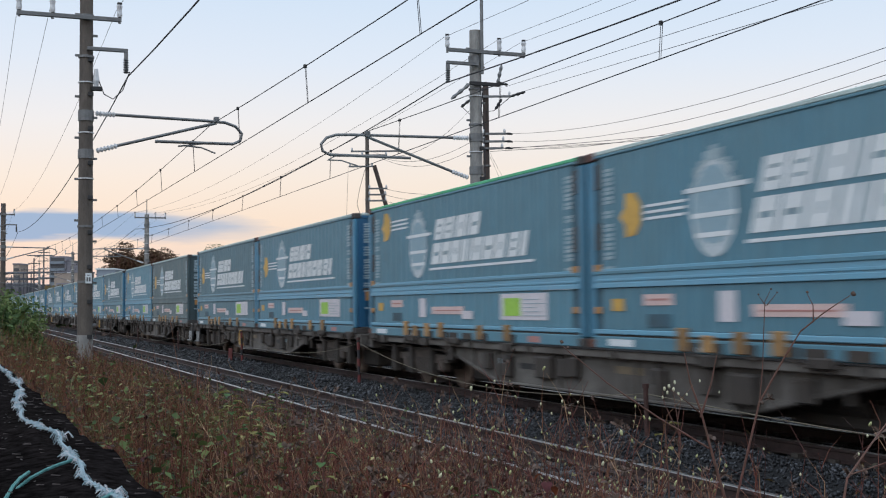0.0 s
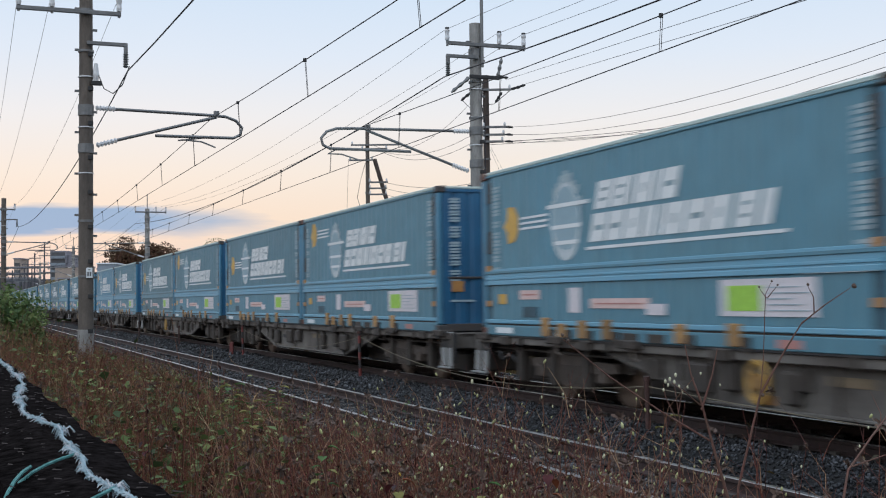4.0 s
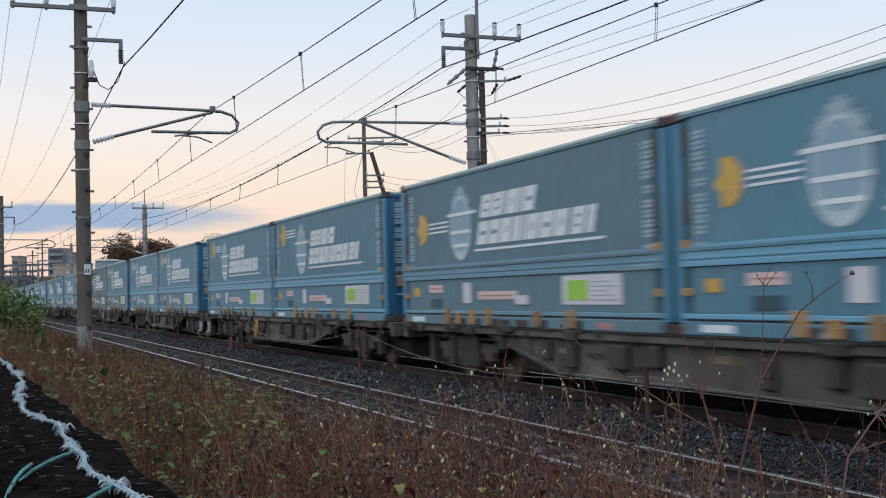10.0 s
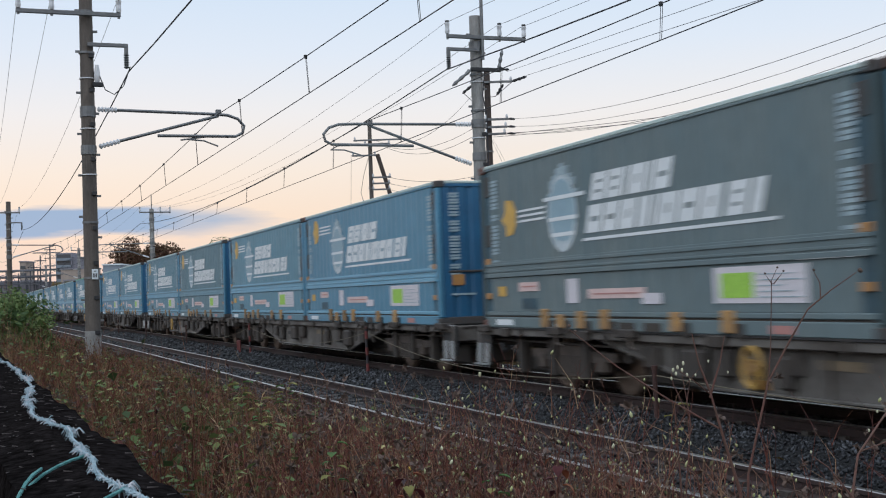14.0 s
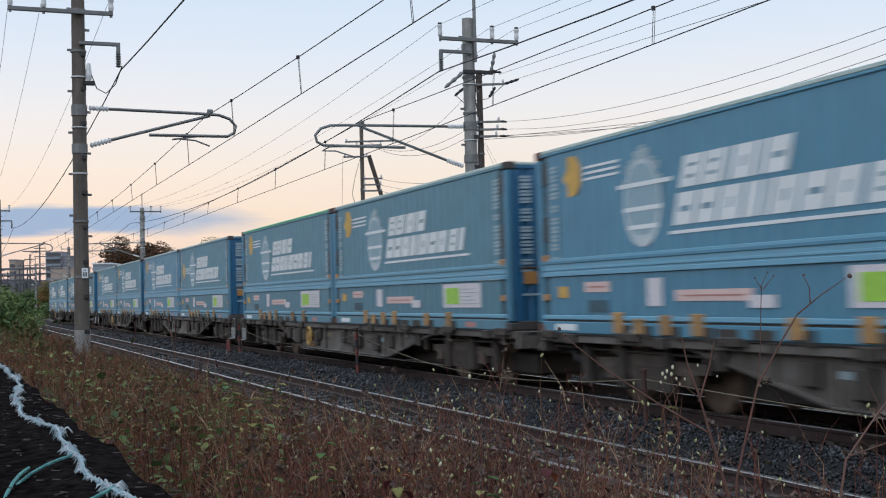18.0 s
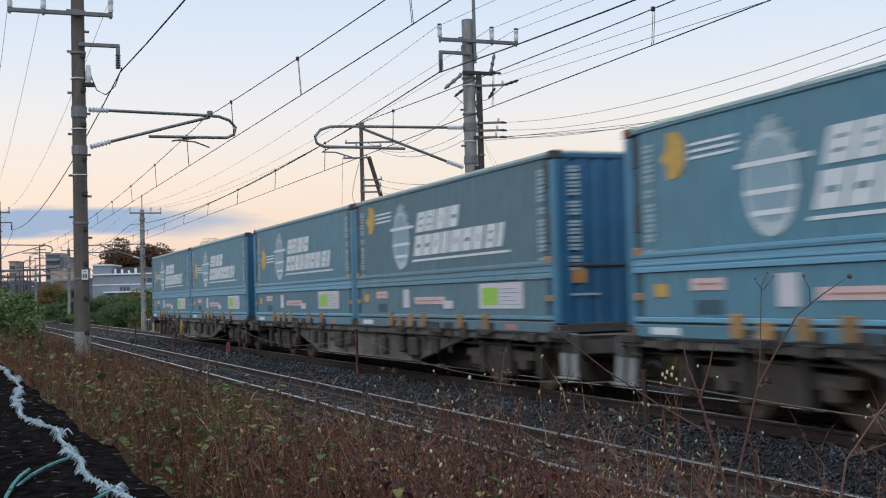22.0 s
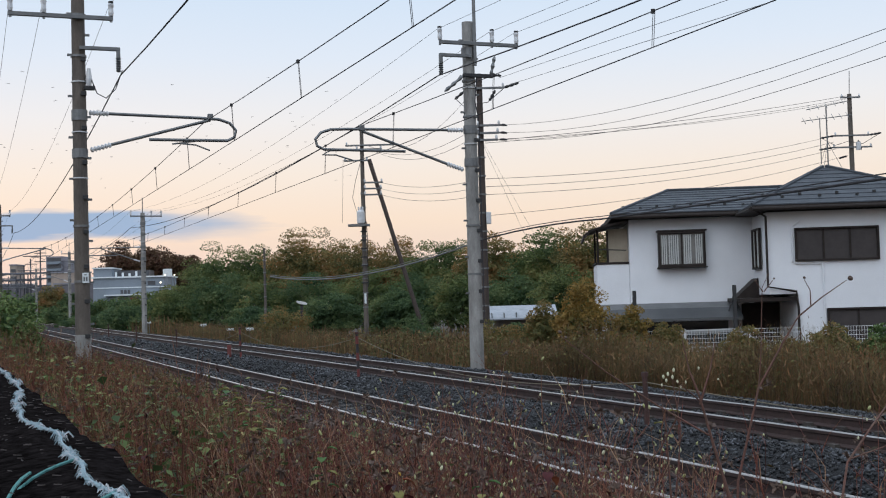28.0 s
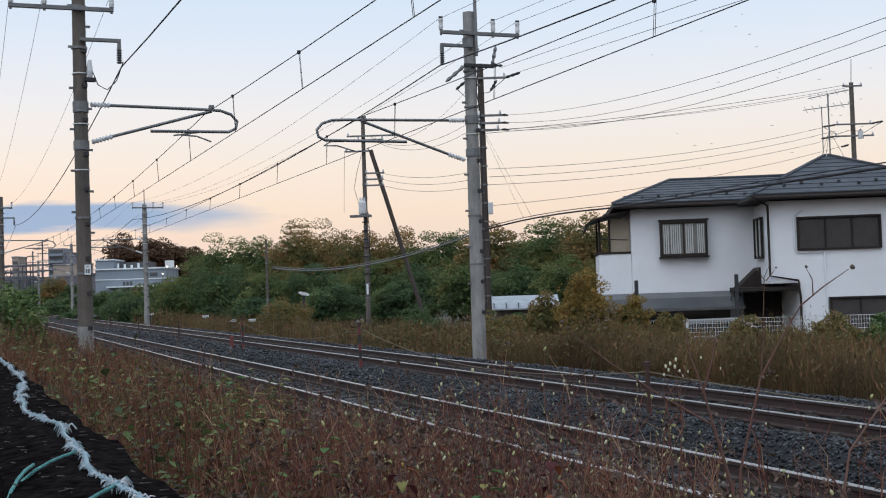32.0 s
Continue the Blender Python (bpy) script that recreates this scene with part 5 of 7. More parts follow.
# ground-floor canopy and porch
part("terrace_canopy", prism([(-1.6, 0.50), (-1.6, 0.60), (-0.9, 0.95), (-0.02, 1.14), (-0.02, 1.07), (-0.9, 0.88)], "x", 0.1, 5.0), M_AWN, house, "smoked terrace canopy")
for x in (0.3, 2.6, 4.8):
    part("terrace_post", tube([(x, -1.55, HZ), (x, -1.55, 0.58)], 0.04, 6), M_BROWN, house)
part("ground_floor_opening", box(0.4, 4.7, -0.03, -0.005, HZ, 0.45), M_GLASS, house)
part("porch_roof", prism([(4.85, 1.25), (5.66, 1.25), (5.66, 1.95), (5.58, 1.92)], "y", -1.1, -0.01), M_BROWN, house, "dark brown porch roof")
part("porch_beam", box(4.7, 6.62, -3.0, -0.02, 1.12, 1.25, 0.01), M_BROWN, house)
part("porch_door", box(5.2, 6.55, -0.06, -0.012, HZ, 1.05), M_BROWN, house)
for k, (x, y, z) in enumerate(((1.15, -2.8, 1.62), (4.55, -2.8, 1.72))):
    c = HS @ Vector((x, y, 0))
    pl = empty("fence_post", pose(c.x, c.y, HZ), "black square post before the house", "post", "black posts")
    part("shaft", box(-0.06, 0.06, -0.06, 0.06, 0, z - HZ, 0.01), M_BLACK, pl)
    part("brace", tube([(0, 0, z - HZ - 0.25), (-0.22, 0, z - HZ - 0.9)], 0.025, 6), M_BLACK, pl)
# roof aerial
ant = empty("tv_aerial", HS @ pose(8.5, 0.0, 5.85), "thin metal television aerial on the roof", "aerial")
part("mast", tube([(0, 0, 0), (0, 0, 2.3)], 0.025, 6), M_STEEL, ant)
part("boom", tube([(-0.9, 0, 1.78), (0.9, 0, 1.95)], 0.015, 5), M_STEEL, ant)
part("upper_boom", tube([(-0.7, 0, 2.2), (0.75, 0, 2.45)], 0.015, 5), M_STEEL, ant)
for k in range(7):
    x = -0.8 + 0.26 * k
    part("element", tube([(x, -0.25, 1.65 + 0.095 * (x + 0.9)), (x, 0.25, 1.93 + 0.095 * (x + 0.9))], 0.010, 4), M_STEEL, ant)
for k in range(5):
    x = -0.6 + 0.3 * k
    part("element", tube([(x, -0.2, 2.10 + 0.17 * (x + 0.7)), (x, 0.2, 2.34 + 0.17 * (x + 0.7))], 0.010, 4), M_STEEL, ant)
part("second_mast", tube([(-0.22, 0.1, 0.2), (-0.22, 0.1, 1.9)], 0.018, 5), M_STEEL, ant)
for k in range(3):
    a = 2 * math.pi * k / 3
    part("guy_wire", tube([(0, 0, 1.0), (0.5 * math.cos(a), 0.5 * math.sin(a), 0.0)], 0.008, 4), M_STEEL, ant)

# white mesh fence of the garden
gf = empty("garden_fence", pose(5.4, 37.6, -0.75, 0, 0, -4), "white wire-mesh garden fence", "fence")
M_WPAINT = mat("white_fence_paint", (0.62, 0.63, 0.64), 0.5, scale=5, bump=0.03)
for i in range(7):
    part("fence_post", box(i * 1.95 - 0.025, i * 1.95 + 0.025, -0.03, 0.03, 0, 1.14), M_WPAINT, gf)
for i in range(6):
    bm = bmesh.new()
    for k in range(24):
        x = i * 1.95 + 0.04 + k * 0.081
        box(x - 0.004, x + 0.004, -0.004, 0.004, 0.04, 1.10, bm=bm)
    for k in range(9):
        z = 0.06 + k * 0.13
        box(i * 1.95 + 0.03, i * 1.95 + 1.92, -0.007, 0.001, z - 0.006, z + 0.006, bm=bm)
    part("mesh_panel", bm, M_WPAINT, gf)

# low glasshouse roof behind the utility pole
gh = empty("shed", pose(2.0, 55.0, -1.3, 0, 0, -2), "low shed with a pale corrugated roof", "shed")
M_PALE = mat("pale_corrugated_sheet", (0.26, 0.28, 0.31), 0.55, scale=3, bump=0.05)
part("roof", prism([(-0.2, 1.80), (-0.2, 1.86), (2.2, 2.42), (2.2, 2.36)], "x", 0, 3.1), M_PALE, gh)
for k in range(6):
    part("batten", box(0.1 + 0.55 * k, 0.14 + 0.55 * k, -0.22, 0.9, 1.9, 2.12), M_STEEL, gh)
part("shed_wall", box(0.2, 2.9, 0.2, 2.0, 0, 1.84), M_CONC_DARK, gh)
M_CAR = mat("pale_car_paint", (0.22, 0.225, 0.235), 0.3, scale=3, bump=0)
car = empty("parked_car", pose(8.6, 41.0, -1.2, 0, 0, -4), "pale parked car behind the garden fence", "car")
part("body", prism([(-2.0, 0.35), (-2.0, 0.8), (-1.2, 0.92), (-0.6, 1.42), (1.2, 1.45), (1.9, 0.95), (2.1, 0.85), (2.1, 0.35)], "y", -0.75, 0.75), M_CAR, car)
part("window", prism([(-1.0, 0.93), (-0.52, 1.34), (1.1, 1.37), (1.6, 0.95)], "y", -0.76, -0.752), M_GLASS, car)
for x in (-1.3, 1.3):
    part("wheel", tube([(x, -0.78, 0.3), (x, -0.6, 0.3)], 0.3, 16), M_BLACK, car)

# ---- utility poles and their cables ----
def utility_pole(x, y, z0, z1, r, material, label, lean=(0, 0)):
    p = empty("utility_pole", pose(x, y, 0), label, "pole", "utility poles")
    part("shaft", tube([(lean[0] * -1, 0, z0), (0, 0, z1)], [r, r * 0.75], 12), material, p)
    for k in range(9):
        z = z0 + 2.5 + 0.7 * k
        if z < z1 - 0.6:
            part("band", tube([(lean[0] * (z - z1) / (z1 - z0), 0, z), (lean[0] * (z - z1) / (z1 - z0), 0, z + 0.06)], r + 0.012, 10), M_STEEL, p)
    return p


def pole_arms(p, arms):
    for x0, x1, z in arms:
        a = part("crossarm", box(x0, x1, -0.2, -0.12, z - 0.04, z + 0.04, 0.006), M_STEEL, p)
        for x in (x0 + 0.06, x1 - 0.06):
            part("insulator", tube([(x, -0.16, z + 0.02), (x, -0.16, z + 0.1), (x, -0.16, z + 0.18)], [0.035, 0.05, 0.03], 8), M_PORC, a)


brown = utility_pole(1.55, 46.0, -1.3, 10.02, 0.15, M_WOODPOLE, "dark brown utility pole behind the traction pole")
pole_arms(brown, ((-0.45, 0.95, 9.45), (-0.15, 0.75, 8.03), (-0.15, 0.70, 7.74), (-0.15, 0.65, 7.48)))
for z in (8.03, 7.74, 7.48):
    part("strain_insulator", tube([(0.7, -0.16, z), (0.85, -0.16, z), (1.0, -0.16, z - 0.02)], [0.03, 0.05, 0.03], 8), M_BLACK, brown)
part("fuse_box", box(-0.42, -0.22, -0.3, -0.1, 9.15, 9.45, 0.02), M_BLACK, brown)
for x0, x1, z0, z1 in ((-0.45, -0.95, 9.45, 9.05), (0.95, 1.5, 9.45, 9.62), (0.35, 0.85, 9.95, 9.9), (0.6, 0.35, 9.35, 8.95)):
    part("strain_insulator", tube([(x0 + (x1 - x0) * k / 6, -0.16, z0 + (z1 - z0) * k / 6) for k in range(7)], [0.025, 0.06, 0.035, 0.065, 0.035, 0.06, 0.02], 8), M_BLACK, brown)
part("jumper", tube([(-0.9, -0.2, 9.05), (-0.6, -0.25, 8.75), (-0.1, -0.22, 8.85), (0.3, -0.2, 8.9), (0.9, -0.16, 9.4)], 0.014, 5), M_WIRE, brown)
part("junction_box", box(0.12, 0.30, -0.2, 0.0, 4.3, 4.75, 0.02), M_PORC, brown)
grey = utility_pole(-3.87, 60.0, -1.3, 10.0, 0.125, M_CONC_DARK, "grey concrete utility pole with a transformer")
pole_arms(grey, ((-0.8, 1.6, 9.2), (-0.3, 1.0, 9.0), (-0.9, 0.3, 8.45), (0.05, 1.0, 7.35), (0.05, 0.95, 7.05), (0.05, 0.95, 6.75)))
tr = part("transformer", tube([(-0.12, -0.32, 5.32), (-0.12, -0.32, 5.36), (-0.12, -0.32, 5.9), (-0.12, -0.32, 6.0)], [0.14, 0.19, 0.19, 0.12], 14), M_PORC, grey, "grey pole transformer")
for x in (-0.22, -0.12, -0.02):
    part("bushing", tube([(x, -0.32, 5.98), (x, -0.32, 6.05), (x, -0.32, 6.16)], [0.03, 0.045, 0.02], 6), M_PORC, tr)
for k in range(7):
    part("cable_clip", box(-0.17, 0.17, -0.18, -0.12, 2.4 + 0.42 * k, 2.46 + 0.42 * k, 0.006), M_BLACK, grey)
part("riser_cable", tube([(0.14, -0.14, 5.4), (0.17, -0.16, 4.6), (0.15, -0.15, 2.2)], 0.02, 5), M_WIRE, grey)
part("drop_cable", tube([(-0.3, -0.3, 5.9), (-0.5, -0.3, 6.6), (-0.35, -0.25, 7.4), (-0.1, -0.2, 8.3)], 0.012, 5), M_WIRE, grey)
part("transformer_bracket", box(-0.75, 0.3, -0.5, 0.1, 5.2, 5.3), M_STEEL, grey)
part("name_tag", box(-0.05, 0.05, -0.2, -0.17, 1.4, 1.9), M_WHITE, grey)
part("brace_pole", tube([(0.35, -0.1, 8.5), (3.25, -0.1, -1.6)], 0.105, 10), M_WOODPOLE, grey, "leaning dark brace pole")
slim = utility_pole(-10.28, 70.0, -1.3, 4.75, 0.085, M_CONC_DARK, "slim steel cable pole among shrubs")
right = utility_pole(21.0, 62.0, -1.3, 11.4, 0.15, M_CONC_DARK, "utility pole behind the house")
pole_arms(right, ((-0.9, 0.9, 9.25), (-1.0, 1.0, 8.65), (-0.5, 0.5, 11.2)))
part("top_rod", tube([(0, 0, 11.4), (0.05, 0, 12.6)], 0.02, 5), M_STEEL, right)
for x0, x1, z0, z1 in ((-0.9, -1.6, 9.25, 9.15), (-1.0, -1.7, 8.65, 8.55), (0.9, 1.5, 9.25, 9.35), (-0.3, -0.7, 8.2, 8.1), (0.3, 0.45, 9.0, 8.5)):
    part("strain_insulator", tube([(x0 + (x1 - x0) * k / 6, -0.16, z0 + (z1 - z0) * k / 6) for k in range(7)], [0.025, 0.06, 0.035, 0.065, 0.035, 0.06, 0.02], 8), M_BLACK, right)
part("jumper", tube([(-1.5, -0.2, 9.1), (-0.9, -0.25, 8.75), (-0.2, -0.22, 8.95), (0.5, -0.2, 8.8), (1.4, -0.16, 9.3)], 0.014, 5), M_WIRE, right)
part("street_light_box", tube([(0.3, -0.2, 8.5), (0.3, -0.2, 8.9)], 0.13, 10), M_PORC, right)
CABLES = [
    ((2.5, 45.84, 8.03), (9.5, 16.0, 6.2), 0.6, 0.009), ((2.4, 45.84, 7.74), (12.0, 16.0, 7.2), 1.0, 0.009), ((2.4, 45.84, 7.46), (10.5, 16.0, 6.2), 0.8, 0.009),
    ((1.7, 46.0, 7.45), (20.8, 62.0, 11.3), 0.18, 0.014), ((1.7, 46.0, 7.38), (20.8, 62.0, 11.15), 0.22, 0.012), ((1.7, 46.0, 7.5), (20.8, 62.0, 11.05), 0.28, 0.010),
    ((1.7, 46.0, 6.02), (20.2, 62.0, 9.3), 0.42, 0.012), ((1.7, 46.0, 5.72), (20.1, 62.0, 8.95), 0.42, 0.012), ((1.7, 46.0, 5.42), (20.2, 62.0, 8.6), 0.42, 0.012),
    ((1.7, 46.0, 4.62), (20.8, 62.0, 8.25), 0.38, 0.012),
    ((1.5, 46.0, 6.02), (-3.2, 59.84, 7.4), 0.3, 0.011), ((1.5, 46.0, 5.72), (-3.2, 59.84, 7.1), 0.3, 0.011), ((1.5, 46.0, 5.42), (-3.2, 59.84, 6.8), 0.3, 0.011),
    ((1.4, 46.0, 9.5), (-3.6, 60.0, 9.2), 1.0, 0.012), ((1.4, 46.0, 8.0), (-3.4, 60.0, 9.0), 0.6, 0.012), ((1.4, 46.0, 7.7), (-3.4, 60.0, 9.0), 0.7, 0.012),
    ((1.6, 46.0, 7.4), (4.9, 50.0, 0.5), 0.0, 0.008), ((1.7, 46.0, 7.3), (5.6, 50.0, 0.5), 0.0, 0.008),
    ((2.3, 45.85, 9.82), (8.17, 20.0, 7.38), 0.0, 0.010), ((2.5, 45.85, 9.5), (8.16, 20.0, 7.04), 0.0, 0.010),
    ((-4.8, 59.84, 8.5), (-4.9, 59.7, 5.4), 0.0, 0.010),
]
for a, b, drop, r in CABLES:
    c = part("overhead_cable", tube(sag(a, b, drop, 12), r * 0.72, 4), M_WIRE)
    tagged(c, "thin dark overhead cable between poles", "cable", "overhead cables")
M_CABLE = mat("grey_cable_sheath", (0.12, 0.125, 0.13), 0.5, bump=0)
for dz, r in ((0, 0.034), (0.10, 0.014)):
    c = part("telephone_cable", tube(sag((-9.97, 70.0, 3.08 + dz), (1.31, 45.9, 3.66 + dz), 0.65), r, 6), M_CABLE)
    tagged(c, "thick grey telephone cable hung before the trees", "cable", "overhead cables")
for dz, r in ((0, 0.028), (0.09, 0.013)):
    bm = tube(sag((1.31, 45.9, 3.66 + dz), (5.25, 40.0, 4.0 + dz), -0.12, 6) + sag((5.25, 40.0, 4.0 + dz), (8.6, 20.0, 3.45 + dz), 0.0, 8)[1:], r, 6)
    c = part("telephone_cable", bm, M_WIRE)
    tagged(c, "thick black telephone cable slung past the house", "cable", "overhead cables")
# ---- the feeders and line wires on the traction poles ----
for o, z, drop, r in ((1.78, 7.05, 0.8, 0.016), (NEAR_O + 0.95, 6.75, 0.8, 0.015)):
    wire_run("feeder_cable", o, z, drop, r, "thick dark feeder cable along the line")
for o, z in ((FAR_O - 0.83, 8.2), (FAR_O + 0.57, 8.2), (FAR_O + 1.24, 8.2), (NEAR_O - 1.4, 8.2), (NEAR_O - 0.72, 8.2), (NEAR_O + 0.68, 8.2)):
    wire_run("line_wire", o, z, 0.8, 0.0052, "thin bare line wire along the poles")

# ---- plants ----
def leaf_cards(rng, centres, size, flat=0.0, wide=0.3, upright=0.0):
    """Pointed four-cornered leaves of random turn round the centres: vertices and faces."""
    n = len(centres)
    a = rng.normal(size=(n, 3))
    a[:, 2] = a[:, 2] * (1 - flat) + upright * np.sign(a[:, 2])
    a /= np.linalg.norm(a, axis=1)[:, None]
    b = np.cross(a, rng.normal(size=(n, 3)))
    b /= np.linalg.norm(b, axis=1)[:, None] + 1e-9
    s = size * rng.uniform(0.6, 1.35, (n, 1))
    bend = np.cross(a, b) * s * 0.15
    v = np.stack([centres - a * s * 0.5, centres + b * s * wide + bend, centres + a * s * 0.5, centres - b * s * wide + bend], 1)
    return v.reshape(-1, 3), np.arange(4 * n).reshape(-1, 4)


def stalks(rng, roots, tips, radius, bend, segs=3):
    """Three-sided tapering stems from roots to tips: vertices and faces."""
    n = len(roots)
    t = np.linspace(0, 1, segs + 1)
    side = rng.normal(size=(n, 3)) * np.array([1, 1, 0.2])
    pts = roots[:, None] + (tips - roots)[:, None] * t[None, :, None] + side[:, None] * (np.sin(t * math.pi) * bend)[None, :, None]
    r = radius * (1 - 0.75 * t)
    ang = np.arange(3) * 2 * math.pi / 3
    ring = np.stack([np.cos(ang), np.sin(ang), 0 * ang], 1)
    v = pts[:, :, None] + ring[None, None] * r[None, :, None, None]
    idx = np.arange(n * (segs + 1) * 3).reshape(n, segs + 1, 3)
    f = [np.stack([idx[:, i, k], idx[:, i, (k + 1) % 3], idx[:, i + 1, (k + 1) % 3], idx[:, i + 1, k]], -1).reshape(-1, 4) for i in range(segs) for k in range(3)]
    return v.reshape(-1, 3), np.concatenate(f), pts


class Heap:
    def __init__(self):
        self.v, self.f, self.n = [], [], 0

    def add(self, v, f):
        self.v.append(v)
        self.f.append(f + self.n)
        self.n += len(v)


M_LEAF = {
    "green": leafy("green_foliage", [(0.034, 0.056, 0.022), (0.072, 0.105, 0.038), (0.120, 0.145, 0.050), (0.20, 0.175, 0.065)], patch=0.45, own=0.5, glow=0.35),
    "turning": leafy("turning_foliage", [(0.058, 0.070, 0.028), (0.125, 0.120, 0.045), (0.23, 0.155, 0.060), (0.32, 0.155, 0.062)], patch=0.45, own=0.5, glow=0.35),
    "rust": leafy("rust_red_foliage", [(0.055, 0.026, 0.017), (0.09, 0.04, 0.024), (0.075, 0.05, 0.024), (0.12, 0.065, 0.032)], patch=0.25),
    "gold": leafy("yellowing_foliage", [(0.075, 0.081, 0.025), (0.175, 0.125, 0.037), (0.29, 0.18, 0.048), (0.163, 0.100, 0.037)], patch=0.9, glow=0.3),
    "hedge": leafy("bright_hedge_foliage", [(0.025, 0.05, 0.018), (0.05, 0.09, 0.028), (0.09, 0.135, 0.042), (0.15, 0.18, 0.065)], patch=2.0),
    "bush": leafy("dark_bush_foliage", [(0.028, 0.052, 0.026), (0.056, 0.096, 0.042), (0.090, 0.132, 0.054), (0.15, 0.17, 0.07)], patch=0.6, own=0.5, glow=0.35),
}
M_BARK = mat("grey_brown_bark", (0.07, 0.055, 0.045), 0.9, scale=8, stretch=(1, 1, 0.3), bump=0.5)


def tree(x, y, z, high, wide, tone, label, seed, leaves=17000, size=0.15, trunk=True, name="tree"):
    rng = np.random.default_rng(seed)
    t = empty(name, pose(x, y, z), label, name, "trees and shrubs beyond the line")
    low = high * (0.28 if trunk else 0.04)
    bm = tube([(0, 0, -0.2), (0.05 * high * rng.uniform(-1, 1), 0, low), (0, 0, high * 0.72)], [0.022 * high, 0.017 * high, 0.006 * high], 8)
    limbs = []
    for k in range(7):
        a = 2 * math.pi * k / 7 + rng.uniform(-0.4, 0.4)
        h0 = low + (high * 0.45 - low * 0.4) * rng.uniform(0, 1)
        tip = (math.cos(a) * wide * 0.36, math.sin(a) * wide * 0.36, h0 + high * rng.uniform(0.12, 0.32))
        tube([(0, 0, h0 * 0.9), (tip[0] * 0.5, tip[1] * 0.5, (h0 + tip[2]) * 0.5), tip], [0.009 * high, 0.006 * high, 0.002 * high], 5, bm)
        limbs.append(tip)
    part("trunk", bm, M_BARK, t)
    n = 60
    c = rng.normal(size=(n, 3))
    c /= np.linalg.norm(c, axis=1)[:, None]
    c *= rng.uniform(0.30, 1.0, (n, 1)) ** 0.5
    c = c * np.array([wide * 0.46, wide * 0.40, (high - low) * 0.45]) + np.array([0, 0, (high + low) * 0.5])
    c[:, 2] += rng.uniform(-0.05, 0.09, n) * high
    c = np.concatenate([c, np.array(limbs)])
    w = rng.uniform(0.5, 1.5, len(c))
    pick = rng.choice(len(c), leaves, p=w / w.sum())
    ball = rng.normal(size=(leaves, 3))
    ball *= rng.uniform(0.3, 1.0, (leaves, 1)) ** 0.4 / np.linalg.norm(ball, axis=1)[:, None]
    ball[:, 2] = np.where(ball[:, 2] < 0, ball[:, 2] * 0.45, ball[:, 2])
    pts = c[pick] + ball * (0.65 + 0.35 * w[pick])[:, None] * np.array([wide * 0.135, wide * 0.135, high * 0.085])
    pts[:, 2] = np.maximum(pts[:, 2] * 1.05, 0.05)
    fill = rng.normal(size=(leaves // 7, 3))
    fill *= rng.uniform(0, 1, (len(fill), 1)) ** 0.4 / np.linalg.norm(fill, axis=1)[:, None]
    fill = fill * np.array([wide * 0.42, wide * 0.36, (high - low) * 0.40]) + np.array([0, 0, (high + low) * 0.48])
    v, f = leaf_cards(rng, pts, size, 0.35)
    v2, f2 = leaf_cards(rng, fill, size * 2.6)
    v, f = np.concatenate([v, v2]), np.concatenate([f, f2 + len(v)])
    soup("crown", [v], [f], M_LEAF[tone], t)
    return t


G0 = -1.3
ROW = [(-23.5, 112, 4.6, 6.0, "green"), (-19.5, 108, 7.6, 8.0, "green"), (-15.2, 106, 7.2, 7.0, "green"), (-11.2, 100, 8.2, 8.2, "turning"),
       (-7.0, 104, 7.4, 7.0, "turning"), (-3.4, 104, 7.2, 7.0, "turning"), (0.4, 98, 7.2, 7.0, "green"), (4.0, 92, 6.9, 6.5, "turning"), (7.4, 84, 6.7, 6.5, "green"), (10.0, 80, 6.9, 6.0, "turning")]
for k, (x, y, h, w, tone) in enumerate(ROW):
    tree(x, y, G0, h, w, tone, {"green": "dark green broadleaf tree in a belt beyond the line", "bush": "dark green shrubby tree beyond the line", "turning": "green tree turning orange with autumn"}[tone], 100 + k)
for k, (x, y, h, w, tone) in enumerate([(-30.5, 110, 2.5, 6.5, "bush"), (-26, 102, 3.1, 6.5, "bush"), (-21.0, 98, 4.2, 6.0, "green"), (-17.5, 96, 5.2, 6.5, "bush"), (-13.5, 94, 4.6, 6.5, "green"), (-9.5, 92, 5.0, 6, "bush"), (-5.6, 90, 5.0, 6, "green"),
                                         (-2.0, 88, 4.6, 5.5, "bush"), (1.5, 84, 4.6, 5.5, "green"), (4.6, 78, 4.2, 5, "bush"), (7.6, 74, 4.4, 5, "green"), (-35, 116, 2.1, 5, "bush"), (-7.6, 82, 3.4, 4.5, "bush"), (-2.8, 72, 3.3, 3.6, "bush"), (-12.5, 80, 2.6, 4.0, "bush"), (-38.5, 140, 4.2, 8.0, "bush"), (-33.0, 138, 4.4, 8.0, "green"), (-44, 144, 3.6, 8, "bush"), (-64, 200, 6.8, 6, "turning"), (-69, 205, 5.6, 6, "bush"), (-60, 198, 5.6, 5.5, "bush"), (-76, 212, 5.4, 8, "bush"), (-83, 216, 5.6, 8, "turning")]):
    tree(x, y, G0, h, w, tone, "dense dark green shrub beyond the railway", 200 + k, 11000 if y < 120 else 5500, 0.13 if y < 120 else 0.26, False, "shrub")
